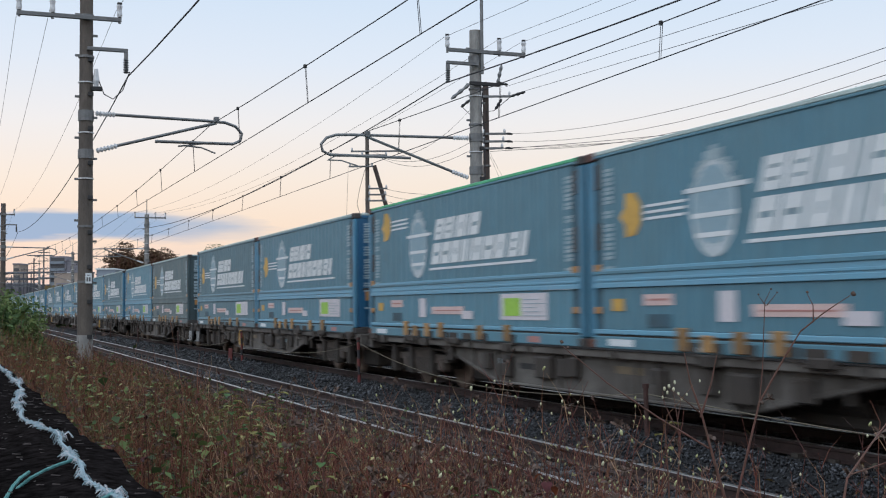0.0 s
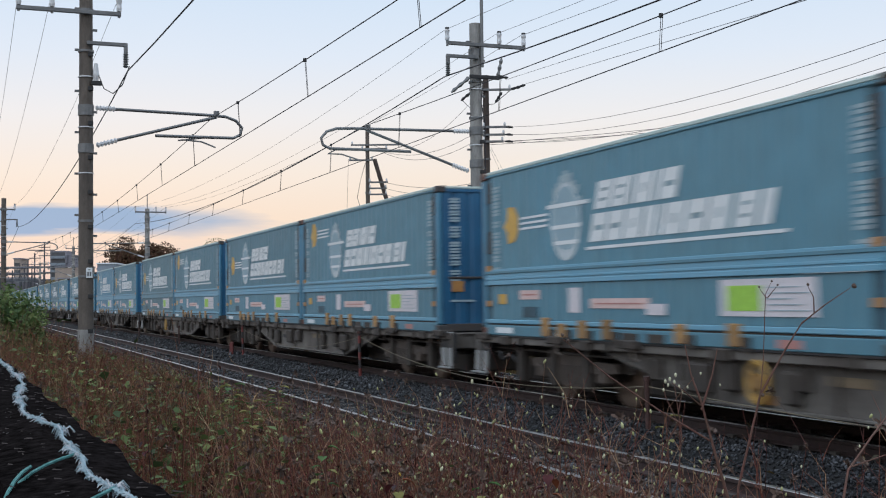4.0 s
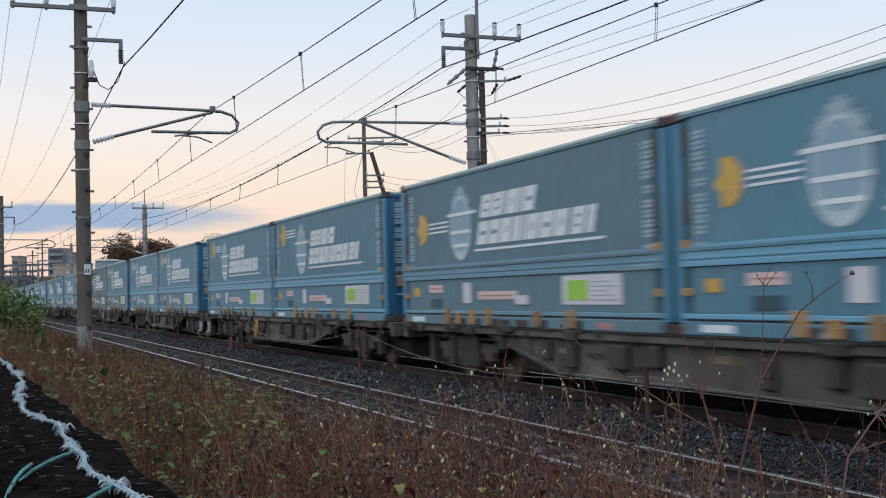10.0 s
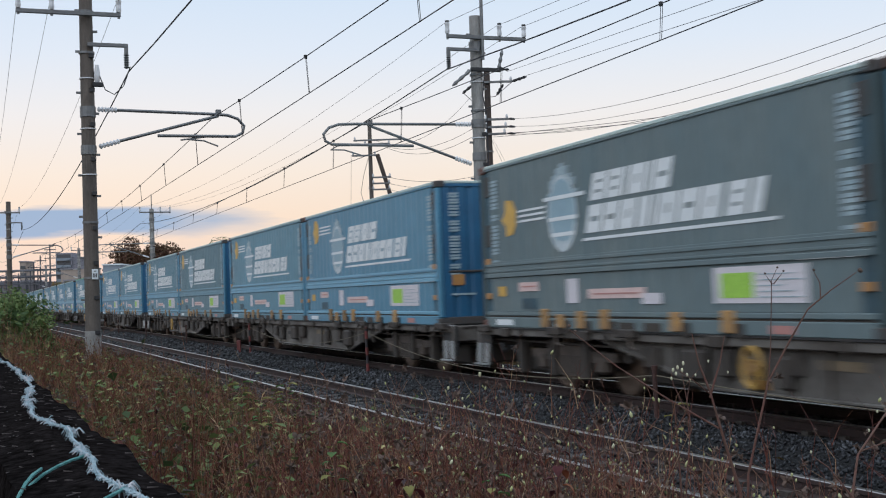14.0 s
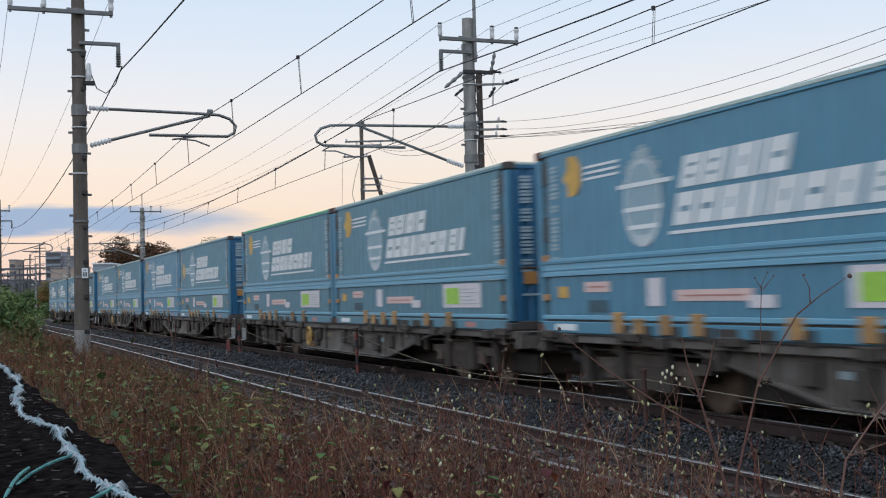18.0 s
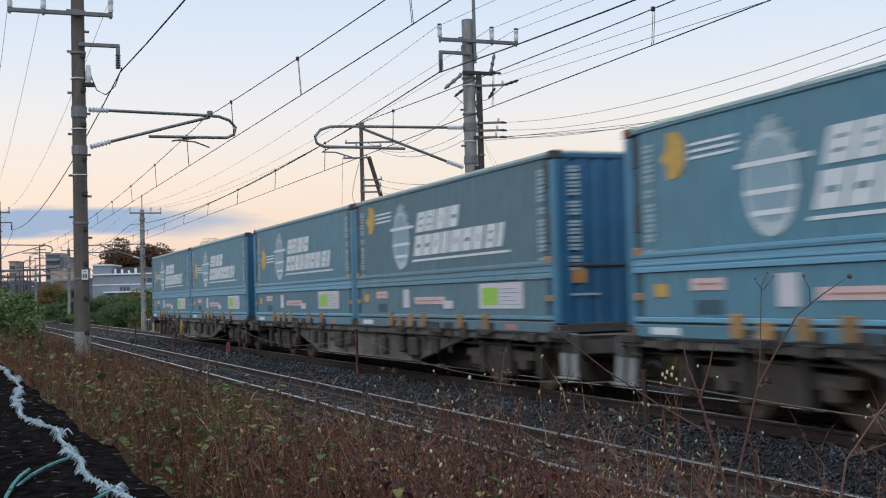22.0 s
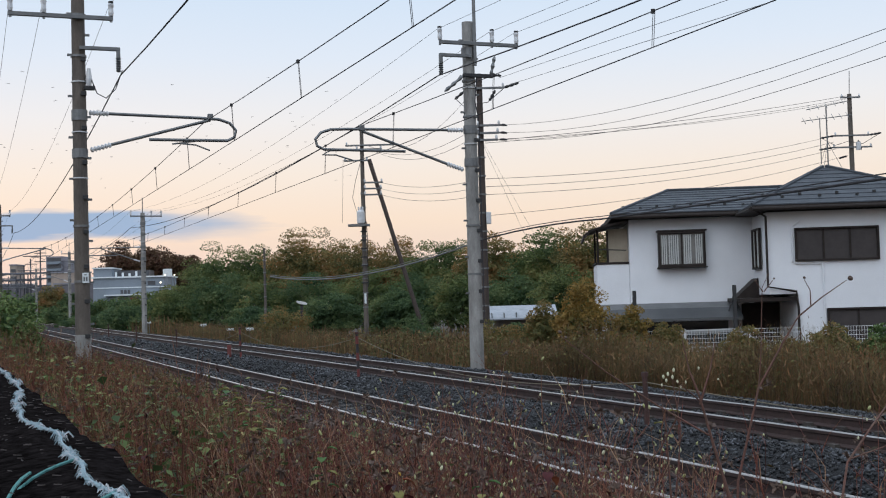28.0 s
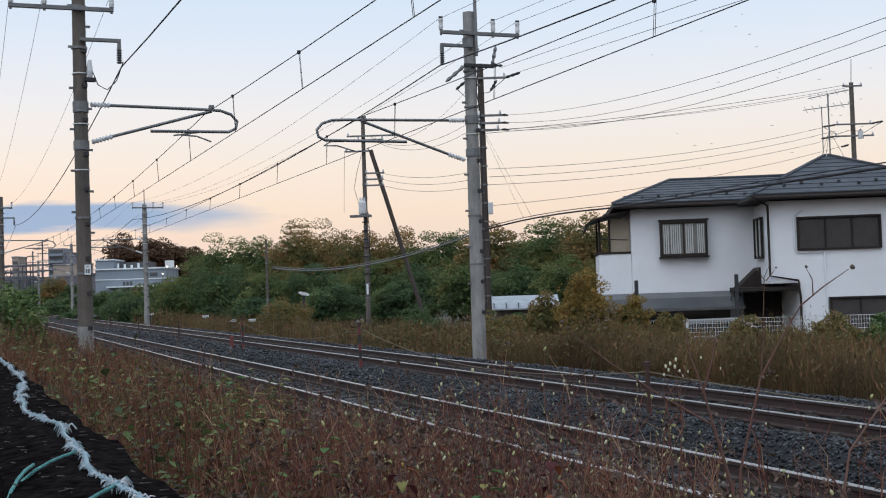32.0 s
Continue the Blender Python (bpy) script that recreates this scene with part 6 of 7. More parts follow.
for k, (x, y, h, w, tone) in enumerate([(4.2, 37.4, 2.9, 1.9, "gold"), (5.6, 37.0, 2.1, 1.4, "gold"), (3.2, 39, 2.2, 1.6, "turning"), (6.7, 36.6, 1.5, 1.2, "turning"), (1.6, 40, 1.6, 2.0, "turning"), (-8.2, 62, 2.2, 2.8, "turning"), (-1.2, 52, 1.6, 2.2, "bush"), (2.9, 47, 1.5, 2, "bush"), (7.6, 31.0, 1.45, 1.3, "turning"), (8.7, 30.6, 1.2, 1.3, "turning"), (9.7, 30.4, 1.5, 1.4, "turning"), (10.8, 30.2, 1.4, 1.5, "hedge"), (11.9, 30.0, 1.3, 1.5, "turning")]):
    tree(x, y, -0.95, h, w, tone, "yellowing autumn shrub in the rough grass", 300 + k, 6500, 0.075, False, "shrub")
for k, (x, y, h, w) in enumerate([(-7.9, 22.0, 1.84, 1.4), (-8.8, 24.5, 1.92, 1.6), (-10.0, 27.5, 1.88, 1.7)]):
    tree(x, y, -0.05, h, w, "hedge", "leafy green bush beside the fence", 400 + k, 4000, 0.06, False, "bush")
for k, (x, y, h, w) in enumerate([(-55.5, 214, 13.4, 10.5), (-49.5, 214, 12.2, 10.5), (-45.0, 216, 11.6, 9)]):
    tree(x, y, G0, h, w, "rust", "large rust-brown autumn tree behind the white building", 500 + k, 12000, 0.36, True)


# ---- wild growth beside the rails ----
M_STALK = leafy("dry_red_brown_stems", [(0.026, 0.011, 0.010), (0.085, 0.025, 0.020), (0.155, 0.050, 0.034), (0.18, 0.084, 0.050), (0.30, 0.20, 0.12)], patch=1.6, own=0.8)
M_WEEDRED = leafy("maroon_weed_leaves", [(0.008, 0.004, 0.005), (0.024, 0.009, 0.010), (0.070, 0.017, 0.018), (0.080, 0.028, 0.020), (0.22, 0.080, 0.042)], patch=1.4, own=0.8)
M_WEEDOLIVE = leafy("olive_weed_leaves", [(0.012, 0.010, 0.006), (0.036, 0.029, 0.015), (0.088, 0.074, 0.030), (0.115, 0.085, 0.036), (0.28, 0.235, 0.10)], patch=1.4, own=0.8)
M_WEEDGREEN = leafy("weed_green_leaves", [(0.028, 0.044, 0.018), (0.052, 0.082, 0.028), (0.095, 0.130, 0.044), (0.22, 0.22, 0.085)], patch=1.4, own=0.75, glow=0.2)
M_DRYGRASS = leafy("orange_dry_grass", [(0.014, 0.008, 0.007), (0.065, 0.025, 0.014), (0.155, 0.060, 0.027), (0.080, 0.064, 0.027), (0.25, 0.155, 0.075)], patch=1.2, own=0.75)
M_BUD = leafy("pale_seed_heads", [(0.15, 0.15, 0.08), (0.26, 0.26, 0.14), (0.29, 0.30, 0.13), (0.44, 0.43, 0.30)])
M_REED = leafy("golden_reeds", [(0.026, 0.017, 0.011), (0.115, 0.060, 0.030), (0.075, 0.074, 0.028), (0.180, 0.088, 0.040), (0.23, 0.15, 0.075)], patch=0.5, own=0.7)
M_REEDGREEN = leafy("olive_undergrowth", [(0.041, 0.048, 0.018), (0.082, 0.085, 0.031), (0.135, 0.115, 0.041), (0.164, 0.087, 0.037)], patch=1.5, own=0.45)
M_BROWNHEAD = mat("dried_flower_head", (0.115, 0.075, 0.058), 0.9, second=(0.05, 0.032, 0.025), scale=9, bump=0.4)
M_FLOWER = mat("yellow_petals", (0.50, 0.30, 0.04), 0.7, bump=0.1)


def bud_shape(n=6):
    a = np.arange(n) * 2 * math.pi / n
    v = [(0, 0, -0.9)] + [(0.62 * math.cos(x), 0.62 * math.sin(x), -0.45) for x in a] + [(0.66 * math.cos(x), 0.66 * math.sin(x), 0.25) for x in a] + [(0, 0, 0.95)]
    f = []
    for k in range(n):
        q = (k + 1) % n
        f += [(0, 1 + q, 1 + k), (1 + k, 1 + q, 1 + n + q), (1 + k, 1 + n + q, 1 + n + k), (1 + n + k, 1 + n + q, 1 + 2 * n)]
    return np.array(v), np.array(f)


BUDV, BUDF = bud_shape()


def burr(rng, c, r):
    """A dried flower head: spikes round a centre."""
    d = rng.normal(size=(11, 3))
    d /= np.linalg.norm(d, axis=1)[:, None]
    w = np.cross(d, rng.normal(size=(11, 3))) * r * 0.2
    v = np.stack([c + w, c - w, c + d * r * 0.9 - w * 0.4, c + d * r * rng.uniform(0.8, 1.2, (11, 1)) + w * 0.4], 1)
    return v.reshape(-1, 3), np.arange(44).reshape(-1, 4)[:, [0, 1, 2, 3]]


def leaves_on(rng, pts, size, wide, droop):
    """Folded leaves of two halves that hang outwards from their stalks: vertices and faces."""
    n = len(pts)
    a = rng.normal(size=(n, 3)) * np.array([1, 1, 0.35])
    a[:, 2] -= droop
    a /= np.linalg.norm(a, axis=1)[:, None]
    b = np.cross(a, np.array([0, 0, 1.0]) + rng.normal(size=(n, 3)) * 0.35)
    b /= np.linalg.norm(b, axis=1)[:, None] + 1e-9
    up = np.cross(b, a)
    z = size * rng.uniform(0.55, 1.3, (n, 1))
    fold = up * z * 0.10
    v = np.stack([pts, pts + a * z * 0.42 + b * z * wide + fold, pts + a * z, pts + a * z * 0.42 - b * z * wide + fold], 1)
    return v.reshape(-1, 3), np.arange(4 * n).reshape(-1, 4)


def weeds(spans, seed):
    """The overgrown margin: each plant of one kind by where it stands, from orange grass to bud-tipped sprays."""
    rng = np.random.default_rng(seed)
    heaps = {k: Heap() for k in ("stem", "red", "olive", "green", "grass", "bud", "dark", "flower")}
    KIND = {"grass": (7, 0.0021, 0.10), "green": (3, 0.0030, 0.15), "red": (4, 0.0036, 0.12), "olive": (3, 0.0032, 0.14), "spray": (2, 0.0040, 0.16)}
    for s0, s1, o0, o1, count, lush, thin, *only in spans:
        for _ in range(count):
            s, o = rng.uniform(s0, s1), rng.uniform(o0, o1)
            if o > -5.9 and rng.random() < (o + 5.9) / 1.0:
                continue
            n1, n2, n3 = noise.noise((s * 0.42, o * 0.9, 2.0)), noise.noise((s * 0.6, o * 1.1, 9.0)), noise.noise((s * 1.3, o * 1.5, 5.0))
            if n3 < -0.17 and not only:
                continue                # bare places between the clumps
            ground = float(np.interp(o, [-14, -9, -7, -5.9, -5.0], [0.0, 0.0, -0.08, -0.30, -0.30]))
            root = np.array(track(s, o, ground))
            d = math.hypot(root[0], root[1])
            if d < 2.9:
                continue
            q = root[0] / max(root[1], 0.1)
            rise = 1.536 * max(0.30, 1 - (9.17 + max(o, -9.2)) / 4.87)          # the growth sinks towards the ballast
            if d > 8 and q < -0.14:
                share = (0.54, 0.76, 0.86, 0.97)
            elif d > 5.2 and q < -0.13:
                share = (0.15, 0.62, 0.84, 0.95)
            elif q < -0.05:
                share = (0.04, 0.22, 0.70, 0.90)
            elif q < 0.10:
                share = (0.0, 0.20, 0.36, 0.62)
            else:
                share = (0.0, 0.08, 0.42, 0.56)
            r = min(0.999, max(0.0, rng.random() - 0.35 * n1))
            kind = only[0] if only else ("grass", "green", "red", "olive", "spray")[int(np.searchsorted(share, r))]
            top = rise * (0.82 + 0.34 * n2 + 0.24 * n3) * rng.uniform(0.42, 1.04) ** 0.8 * lush * (1.22 if rng.random() < 0.07 else 1.0)
            if kind == "spray":
                top = rng.uniform(0.80, 1.17) if only else rise * rng.uniform(0.80, 1.13)
            high = max(0.25, top - ground)
            k = 1.8 if thin else 1.0
            m, rad, spread = KIND[kind]
            lean = rng.normal(size=(m, 3)) * np.array([spread, spread, 0]) * high
            tips = root + lean + np.array([0, 0, 1.0]) * high * rng.uniform(0.66, 1.03, (m, 1))
            roots = root + rng.normal(size=(m, 3)) * np.array([0.05, 0.05, 0])
            v, f, pts = stalks(rng, roots, tips, rad * k, 0.05 * high, 3)
            heaps["grass" if kind == "grass" else "stem"].add(v, f)
            def along(count, low, power=1.0):
                i = rng.integers(m, size=count)
                u = 3 * (low + (0.999 - low) * rng.random(count) ** power)
                j = u.astype(int)
                return pts[i, j] + (pts[i, j + 1] - pts[i, j]) * (u - j)[:, None]
            if kind == "grass":
                nl = 15 if not thin else 8
                v, f = leaf_cards(rng, along(nl, 0.25) + rng.normal(size=(nl, 3)) * 0.03, 0.13 if not thin else 0.17, 0.5, 0.030 * k, 1.4)
                heaps["grass"].add(v, f)
                if rng.random() < 0.3:
                    v, f = leaves_on(rng, along(6, 0.4), 0.035 * k, 0.25, 0.3)
                    heaps["olive"].add(v, f)
                continue
            nt = {"green": 3, "red": 8, "olive": 10, "spray": int(rng.integers(9, 17))}[kind]
            start = along(nt, 0.45)
            twig = start + rng.normal(size=(nt, 3)) * np.array([0.075, 0.075, 0.01]) + np.array([0, 0, 1.0]) * rng.uniform(0.05, 0.20, (nt, 1))
            v, f, _ = stalks(rng, start, twig, 0.0021 * k, 0.016, 2)
            heaps["stem"].add(v, f)
            nl, size, wide, droop = {"green": (20, 0.060, 0.34, 0.25), "red": (12, 0.046, 0.18, 0.9), "olive": (9, 0.032, 0.20, 0.7), "spray": (6, 0.034, 0.20, 0.5)}[kind]
            p = along(nl, 0.25, 0.7)
            v, f = leaves_on(rng, p, size * (1.45 if thin else 1.0), wide, droop)
            heaps["olive" if kind == "spray" else kind].add(v, f)
            if kind in ("red", "olive") and rng.random() < 0.22:
                v, f = leaves_on(rng, along(5, 0.3), 0.040 * k, 0.30, 0.4)
                heaps["green" if rng.random() < 0.7 else "olive"].add(v, f)
            if thin or kind == "green":
                continue
            near = min(1.0, max(0.0, (q + 0.13) / 0.08))
            if kind == "red":
                nb, nd = (int(rng.integers(0, 3)) if rng.random() < near * 0.3 else 0), int(rng.integers(0, 3))
            elif kind == "olive":
                nb, nd = (int(rng.integers(0, 4)) if rng.random() < near * 0.6 else 0), int(rng.integers(1, 6))
            else:
                nb, nd = (int(rng.integers(2, nt - 4)) if rng.random() < near * 0.7 else 0), int(rng.integers(2, 6))
            for c in twig[:min(nb, nt)]:
                tilt = rng.normal(size=2) * 0.3
                b = BUDV * rng.uniform(0.0045, 0.0085) * np.array([1, 1, rng.uniform(1.1, 1.7)])
                b[:, 0] += b[:, 2] * tilt[0]
                b[:, 1] += b[:, 2] * tilt[1]
                heaps["flower" if rng.random() < 0.02 else "bud"].add(b + c, BUDF)
            for c in twig[nb:nb + nd]:
                v, f = burr(rng, c, rng.uniform(0.012, 0.028))
                heaps["dark"].add(v, f)
    base = empty("weeds", Matrix(), "tangle of dry red-brown weeds with pale seed heads", "weeds", kind="stuff")
    for nm, hp, mt in (("stems", "stem", M_STALK), ("red_leaves", "red", M_WEEDRED), ("olive_leaves", "olive", M_WEEDOLIVE), ("green_leaves", "green", M_WEEDGREEN), ("dry_grass", "grass", M_DRYGRASS),
                       ("seed_heads", "bud", M_BUD), ("dark_seed_heads", "dark", M_BROWNHEAD), ("flowers", "flower", M_FLOWER)):
        if heaps[hp].v:
            soup(nm, heaps[hp].v, heaps[hp].f, mt, base)
    return base


weeds([(16.8, 21.0, -7.9, -6.0, 250, 1.0, False, "spray"), (16.5, 21.5, -7.9, -6.2, 340, 1.18, False, "olive"), (16.5, 21.5, -7.9, -6.2, 170, 1.10, False, "red"), (9, 13.5, -8.4, -6.6, 120, 1.1, False, "green"), (17.5, 22.2, -8.6, -5.1, 620, 0.97, False), (13.5, 17.5, -8.9, -5.2, 760, 1.0, False), (6, 13.5, -8.9, -5.2, 1500, 1.06, False), (-4, 6, -9.2, -5.3, 1700, 1.06, False),
       (-14, -4, -9.4, -5.4, 950, 1.04, True), (-50, -14, -10.5, -5.6, 1100, 1.04, True)], 21)


def reeds(spans, seed, label):
    rng = np.random.default_rng(seed)
    stem, leaf, low = Heap(), Heap(), Heap()
    for s0, s1, o0, o1, count, h0, h1, r in spans:
        s, o = rng.uniform(s0, s1, count), rng.uniform(o0, o1, count)
        base = np.array([track(a, b, float(np.interp(b, [3.2, 4.2, 7, 10, 16, 40], [-0.45, -0.5, -0.85, -1.1, -1.2, -1.3]))) for a, b in zip(s, o)])
        pn = np.array([noise.noise((a * 0.3, b * 0.4, 11.0)) for a, b in zip(s, o)])
        high = rng.uniform(h0, h1, count) * (1.0 + 0.45 * pn)
        tips = base + np.stack([rng.normal(size=count) * 0.10 * high, rng.normal(size=count) * 0.10 * high, high], 1)
        v, f, _ = stalks(rng, base, tips, r, 0.05, 1)
        stem.add(v, f)
        k = count * 2
        i = rng.integers(count, size=k)
        u = rng.uniform(0.25, 1.02, (k, 1))
        pts = base[i] + (tips[i] - base[i]) * u + rng.normal(size=(k, 3)) * 0.05
        v, f = leaf_cards(rng, pts, 0.13 + r * 3, 0.6, 0.055, 1.2)
        leaf.add(v, f)
        pick = np.nonzero(pn + rng.normal(size=count) * 0.12 > 0.02)[0]
        i = np.repeat(pick, 3)
        pts = base[i] + (tips[i] - base[i]) * rng.uniform(0.15, 0.95, (len(i), 1)) + rng.normal(size=(len(i), 3)) * 0.06
        v, f = leaf_cards(rng, pts, 0.045 + r * 5, 0.3, 0.28)
        low.add(v, f)
    b = empty("rough_grass", Matrix(), label, "grass", kind="stuff")
    soup("stems", stem.v, stem.f, M_REED, b)
    soup("blades", leaf.v, leaf.f, M_REED, b)
    soup("undergrowth", low.v, low.f, M_REEDGREEN, b)
    return b


reeds([(-6, 17, 3.7, 5.8, 7500, 0.6, 1.05, 0.0045), (-3, 17, 3.8, 5.0, 2600, 0.9, 1.45, 0.0045), (-20, 12, 5.2, 9.0, 6500, 0.6, 1.1, 0.006), (-60, -6, 3.4, 8.0, 5500, 0.5, 1.05, 0.010), (-110, -60, 3.6, 10, 1800, 0.6, 1.2, 0.03), (-45, -8, 8, 22, 2600, 0.6, 1.2, 0.02), (-13, 6, 8.5, 15.5, 5500, 0.6, 1.15, 0.008)], 33, "tall golden-brown dry grass beyond the far track")
# ---- tall stalks before the track ----
def dead_stalk(label, stems, heads, material):
    """A single tall plant: each stem a row of points, heads with their size and tone."""
    p = empty("tall_weed", Matrix(), label, "weed", "tall weeds")
    for pts, r in stems:
        part("stem", tube(pts, [0.8 * r * (1 - 0.6 * k / (len(pts) - 1)) for k in range(len(pts))], 6), material, p)
    for x, y, z, r, pale in heads:
        bm = bmesh.new()
        bmesh.ops.create_icosphere(bm, subdivisions=2, radius=r * (0.42 if pale else 0.5))
        for v in bm.verts:
            v.co *= 1 + 0.35 * noise.noise(v.co * 160) if not pale else 1
            v.co.z *= 1.0 if not pale else 1.7
            v.co += Vector((x, y, z))
        part("seed_head", bm, M_BUD if pale else M_BROWNHEAD, p)
    return p


M_REDSTEM = mat("red_brown_stem", (0.10, 0.034, 0.026), 0.8, second=(0.075, 0.045, 0.03), scale=20, bump=0.2)
dead_stalk("tall red-brown branching weed stalk with pale buds", [
    ([(0.74, 3.2, -0.05), (0.745, 3.2, 0.6), (0.73, 3.2, 0.99), (0.69, 3.2, 1.14), (0.66, 3.2, 1.26)], 0.0085),
    ([(0.66, 3.2, 1.26), (0.635, 3.2, 1.33), (0.62, 3.2, 1.41)], 0.004), ([(0.66, 3.2, 1.24), (0.69, 3.2, 1.33), (0.705, 3.2, 1.40)], 0.004),
    ([(0.68, 3.2, 1.16), (0.55, 3.2, 1.24), (0.42, 3.2, 1.33), (0.30, 3.2, 1.43)], 0.0035), ([(0.60, 3.2, 1.21), (0.56, 3.25, 1.12), (0.50, 3.25, 1.07)], 0.003),
    ([(0.66, 3.2, 1.25), (0.61, 3.15, 1.29), (0.575, 3.15, 1.315)], 0.0025)],
    [(0.57, 3.15, 1.325, 0.008, True), (0.585, 3.15, 1.335, 0.008, True), (0.56, 3.16, 1.318, 0.008, True), (0.66, 3.2, 1.335, 0.006, True), (0.625, 3.2, 1.30, 0.006, True), (0.30, 3.2, 1.44, 0.010, False), (0.315, 3.2, 1.425, 0.008, False), (0.71, 3.2, 1.305, 0.005, True)], M_REDSTEM)
dead_stalk("tall red weed stalk with dried dark heads", [
    ([(0.755, 3.3, -0.05), (0.76, 3.3, 0.7), (0.775, 3.3, 1.02), (0.84, 3.3, 1.27), (0.91, 3.3, 1.39), (0.955, 3.3, 1.46)], 0.006),
    ([(0.955, 3.3, 1.46), (1.02, 3.3, 1.51), (1.09, 3.3, 1.555)], 0.003), ([(0.99, 3.3, 1.485), (0.99, 3.3, 1.53), (0.975, 3.3, 1.56)], 0.0025), ([(0.84, 3.3, 1.27), (0.85, 3.3, 1.36), (0.86, 3.3, 1.54), (0.875, 3.3, 1.57)], 0.0022), ([(0.865, 3.3, 1.53), (0.89, 3.3, 1.56)], 0.002), ([(0.862, 3.3, 1.53), (0.845, 3.3, 1.555)], 0.002)],
    [(0.845, 3.3, 1.27, 0.012, False), (1.10, 3.3, 1.56, 0.014, False), (0.975, 3.3, 1.565, 0.008, False), (0.877, 3.3, 1.575, 0.006, False), (0.893, 3.3, 1.565, 0.006, False), (0.843, 3.3, 1.56, 0.006, False)], M_REDSTEM)
dead_stalk("arching dark red bramble stem over the ballast", [
    ([(0.93, 3.0, -0.05), (0.93, 3.0, 0.6), (0.95, 3.0, 0.98), (0.99, 3.05, 1.10), (1.07, 3.1, 1.18), (1.16, 3.2, 1.24)], 0.006), ([(1.0, 3.05, 1.11), (1.10, 3.1, 1.13), (1.2, 3.1, 1.17)], 0.003),
    ([(0.96, 3.0, 1.0), (0.90, 3.0, 1.08), (0.86, 3.0, 1.11)], 0.003)], [(1.16, 3.2, 1.25, 0.006, True), (1.06, 3.1, 1.20, 0.006, True), (0.86, 3.0, 1.118, 0.006, True), (1.02, 3.05, 1.16, 0.006, True)], M_REDSTEM)
dead_stalk("slender weed stalk with large pale green buds", [
    ([(0.09, 4.4, -0.05), (0.09, 4.4, 0.8), (0.08, 4.4, 1.13), (0.085, 4.4, 1.22)], 0.004), ([(0.08, 4.4, 1.05), (0.02, 4.4, 1.14), (-0.03, 4.4, 1.18)], 0.0025), ([(0.085, 4.4, 1.12), (0.14, 4.4, 1.2), (0.17, 4.4, 1.25)], 0.0025)],
    [(0.085, 4.4, 1.24, 0.013, True), (-0.03, 4.4, 1.195, 0.011, True), (0.17, 4.4, 1.265, 0.008, True), (0.02, 4.4, 1.155, 0.008, True)], M_REDSTEM)
dead_stalk("weed stalk with a cluster of pale buds", [
    ([(0.70, 3.9, -0.05), (0.71, 3.9, 0.8), (0.74, 3.9, 1.10), (0.72, 3.9, 1.25)], 0.004), ([(0.735, 3.9, 1.12), (0.69, 3.9, 1.22), (0.685, 3.9, 1.26)], 0.0025), ([(0.73, 3.9, 1.16), (0.745, 3.9, 1.24)], 0.0025)],
    [(0.72, 3.9, 1.265, 0.010, True), (0.70, 3.9, 1.255, 0.009, True), (0.735, 3.9, 1.25, 0.009, True), (0.685, 3.9, 1.24, 0.008, True), (0.745, 3.9, 1.235, 0.008, True)], M_REDSTEM)
dead_stalk("weed stalk with pale buds before the rails", [
    ([(0.40, 4.6, -0.05), (0.41, 4.6, 0.7), (0.42, 4.6, 1.08), (0.43, 4.6, 1.16)], 0.004), ([(0.42, 4.6, 1.0), (0.36, 4.6, 1.1), (0.35, 4.6, 1.15)], 0.0025), ([(0.42, 4.6, 1.05), (0.47, 4.6, 1.12), (0.49, 4.6, 1.16)], 0.0025)],
    [(0.43, 4.6, 1.175, 0.009, True), (0.35, 4.6, 1.165, 0.009, True), (0.49, 4.6, 1.17, 0.009, True), (0.39, 4.6, 1.13, 0.008, True), (0.46, 4.6, 1.13, 0.008, True)], M_REDSTEM)

def broad_plant(label, x, y, z, leaves, size, droop, materials, seed):
    """A leafy weed whose large leaves can be told apart: a stem and each leaf with a bent blade."""
    rng = random.Random(seed)
    p = empty("broad_leaved_weed", Matrix(), label, "weed", "broad-leaved weeds")
    part("stem", tube([(x, y, -0.05), (x + 0.02, y, z * 0.6), (x, y, z + 0.05)], [0.006, 0.005, 0.002], 6), M_REDSTEM, p)
    for k in range(leaves):
        a, h = 2.4 * k + rng.uniform(-0.4, 0.4), z + 0.05 - 0.15 * k / leaves
        r = size * rng.uniform(0.75, 1.2)
        out = Vector((math.cos(a), math.sin(a), 0))
        side = Vector((-math.sin(a), math.cos(a), 0))
        bm = bmesh.new()
        rows = []
        for i, wd in enumerate((0.05, 0.26, 0.34, 0.24, 0.02)):
            u = i / 4
            c = Vector((x, y, h)) + out * (0.015 + r * u * (1 - 0.35 * droop * u)) + Vector((0, 0, r * (0.25 * u - droop * u * u)))
            rows.append([bm.verts.new(c + side * r * wd * q + Vector((0, 0, 0.10 * r * abs(q)))) for q in (-1, 0, 1)])
        for e, f in zip(rows, rows[1:]):
            for i in range(2):
                bm.faces.new((e[i], e[i + 1], f[i + 1], f[i]))
        part("leaf", bm, materials[k % len(materials)], p, smooth=True)
    return p


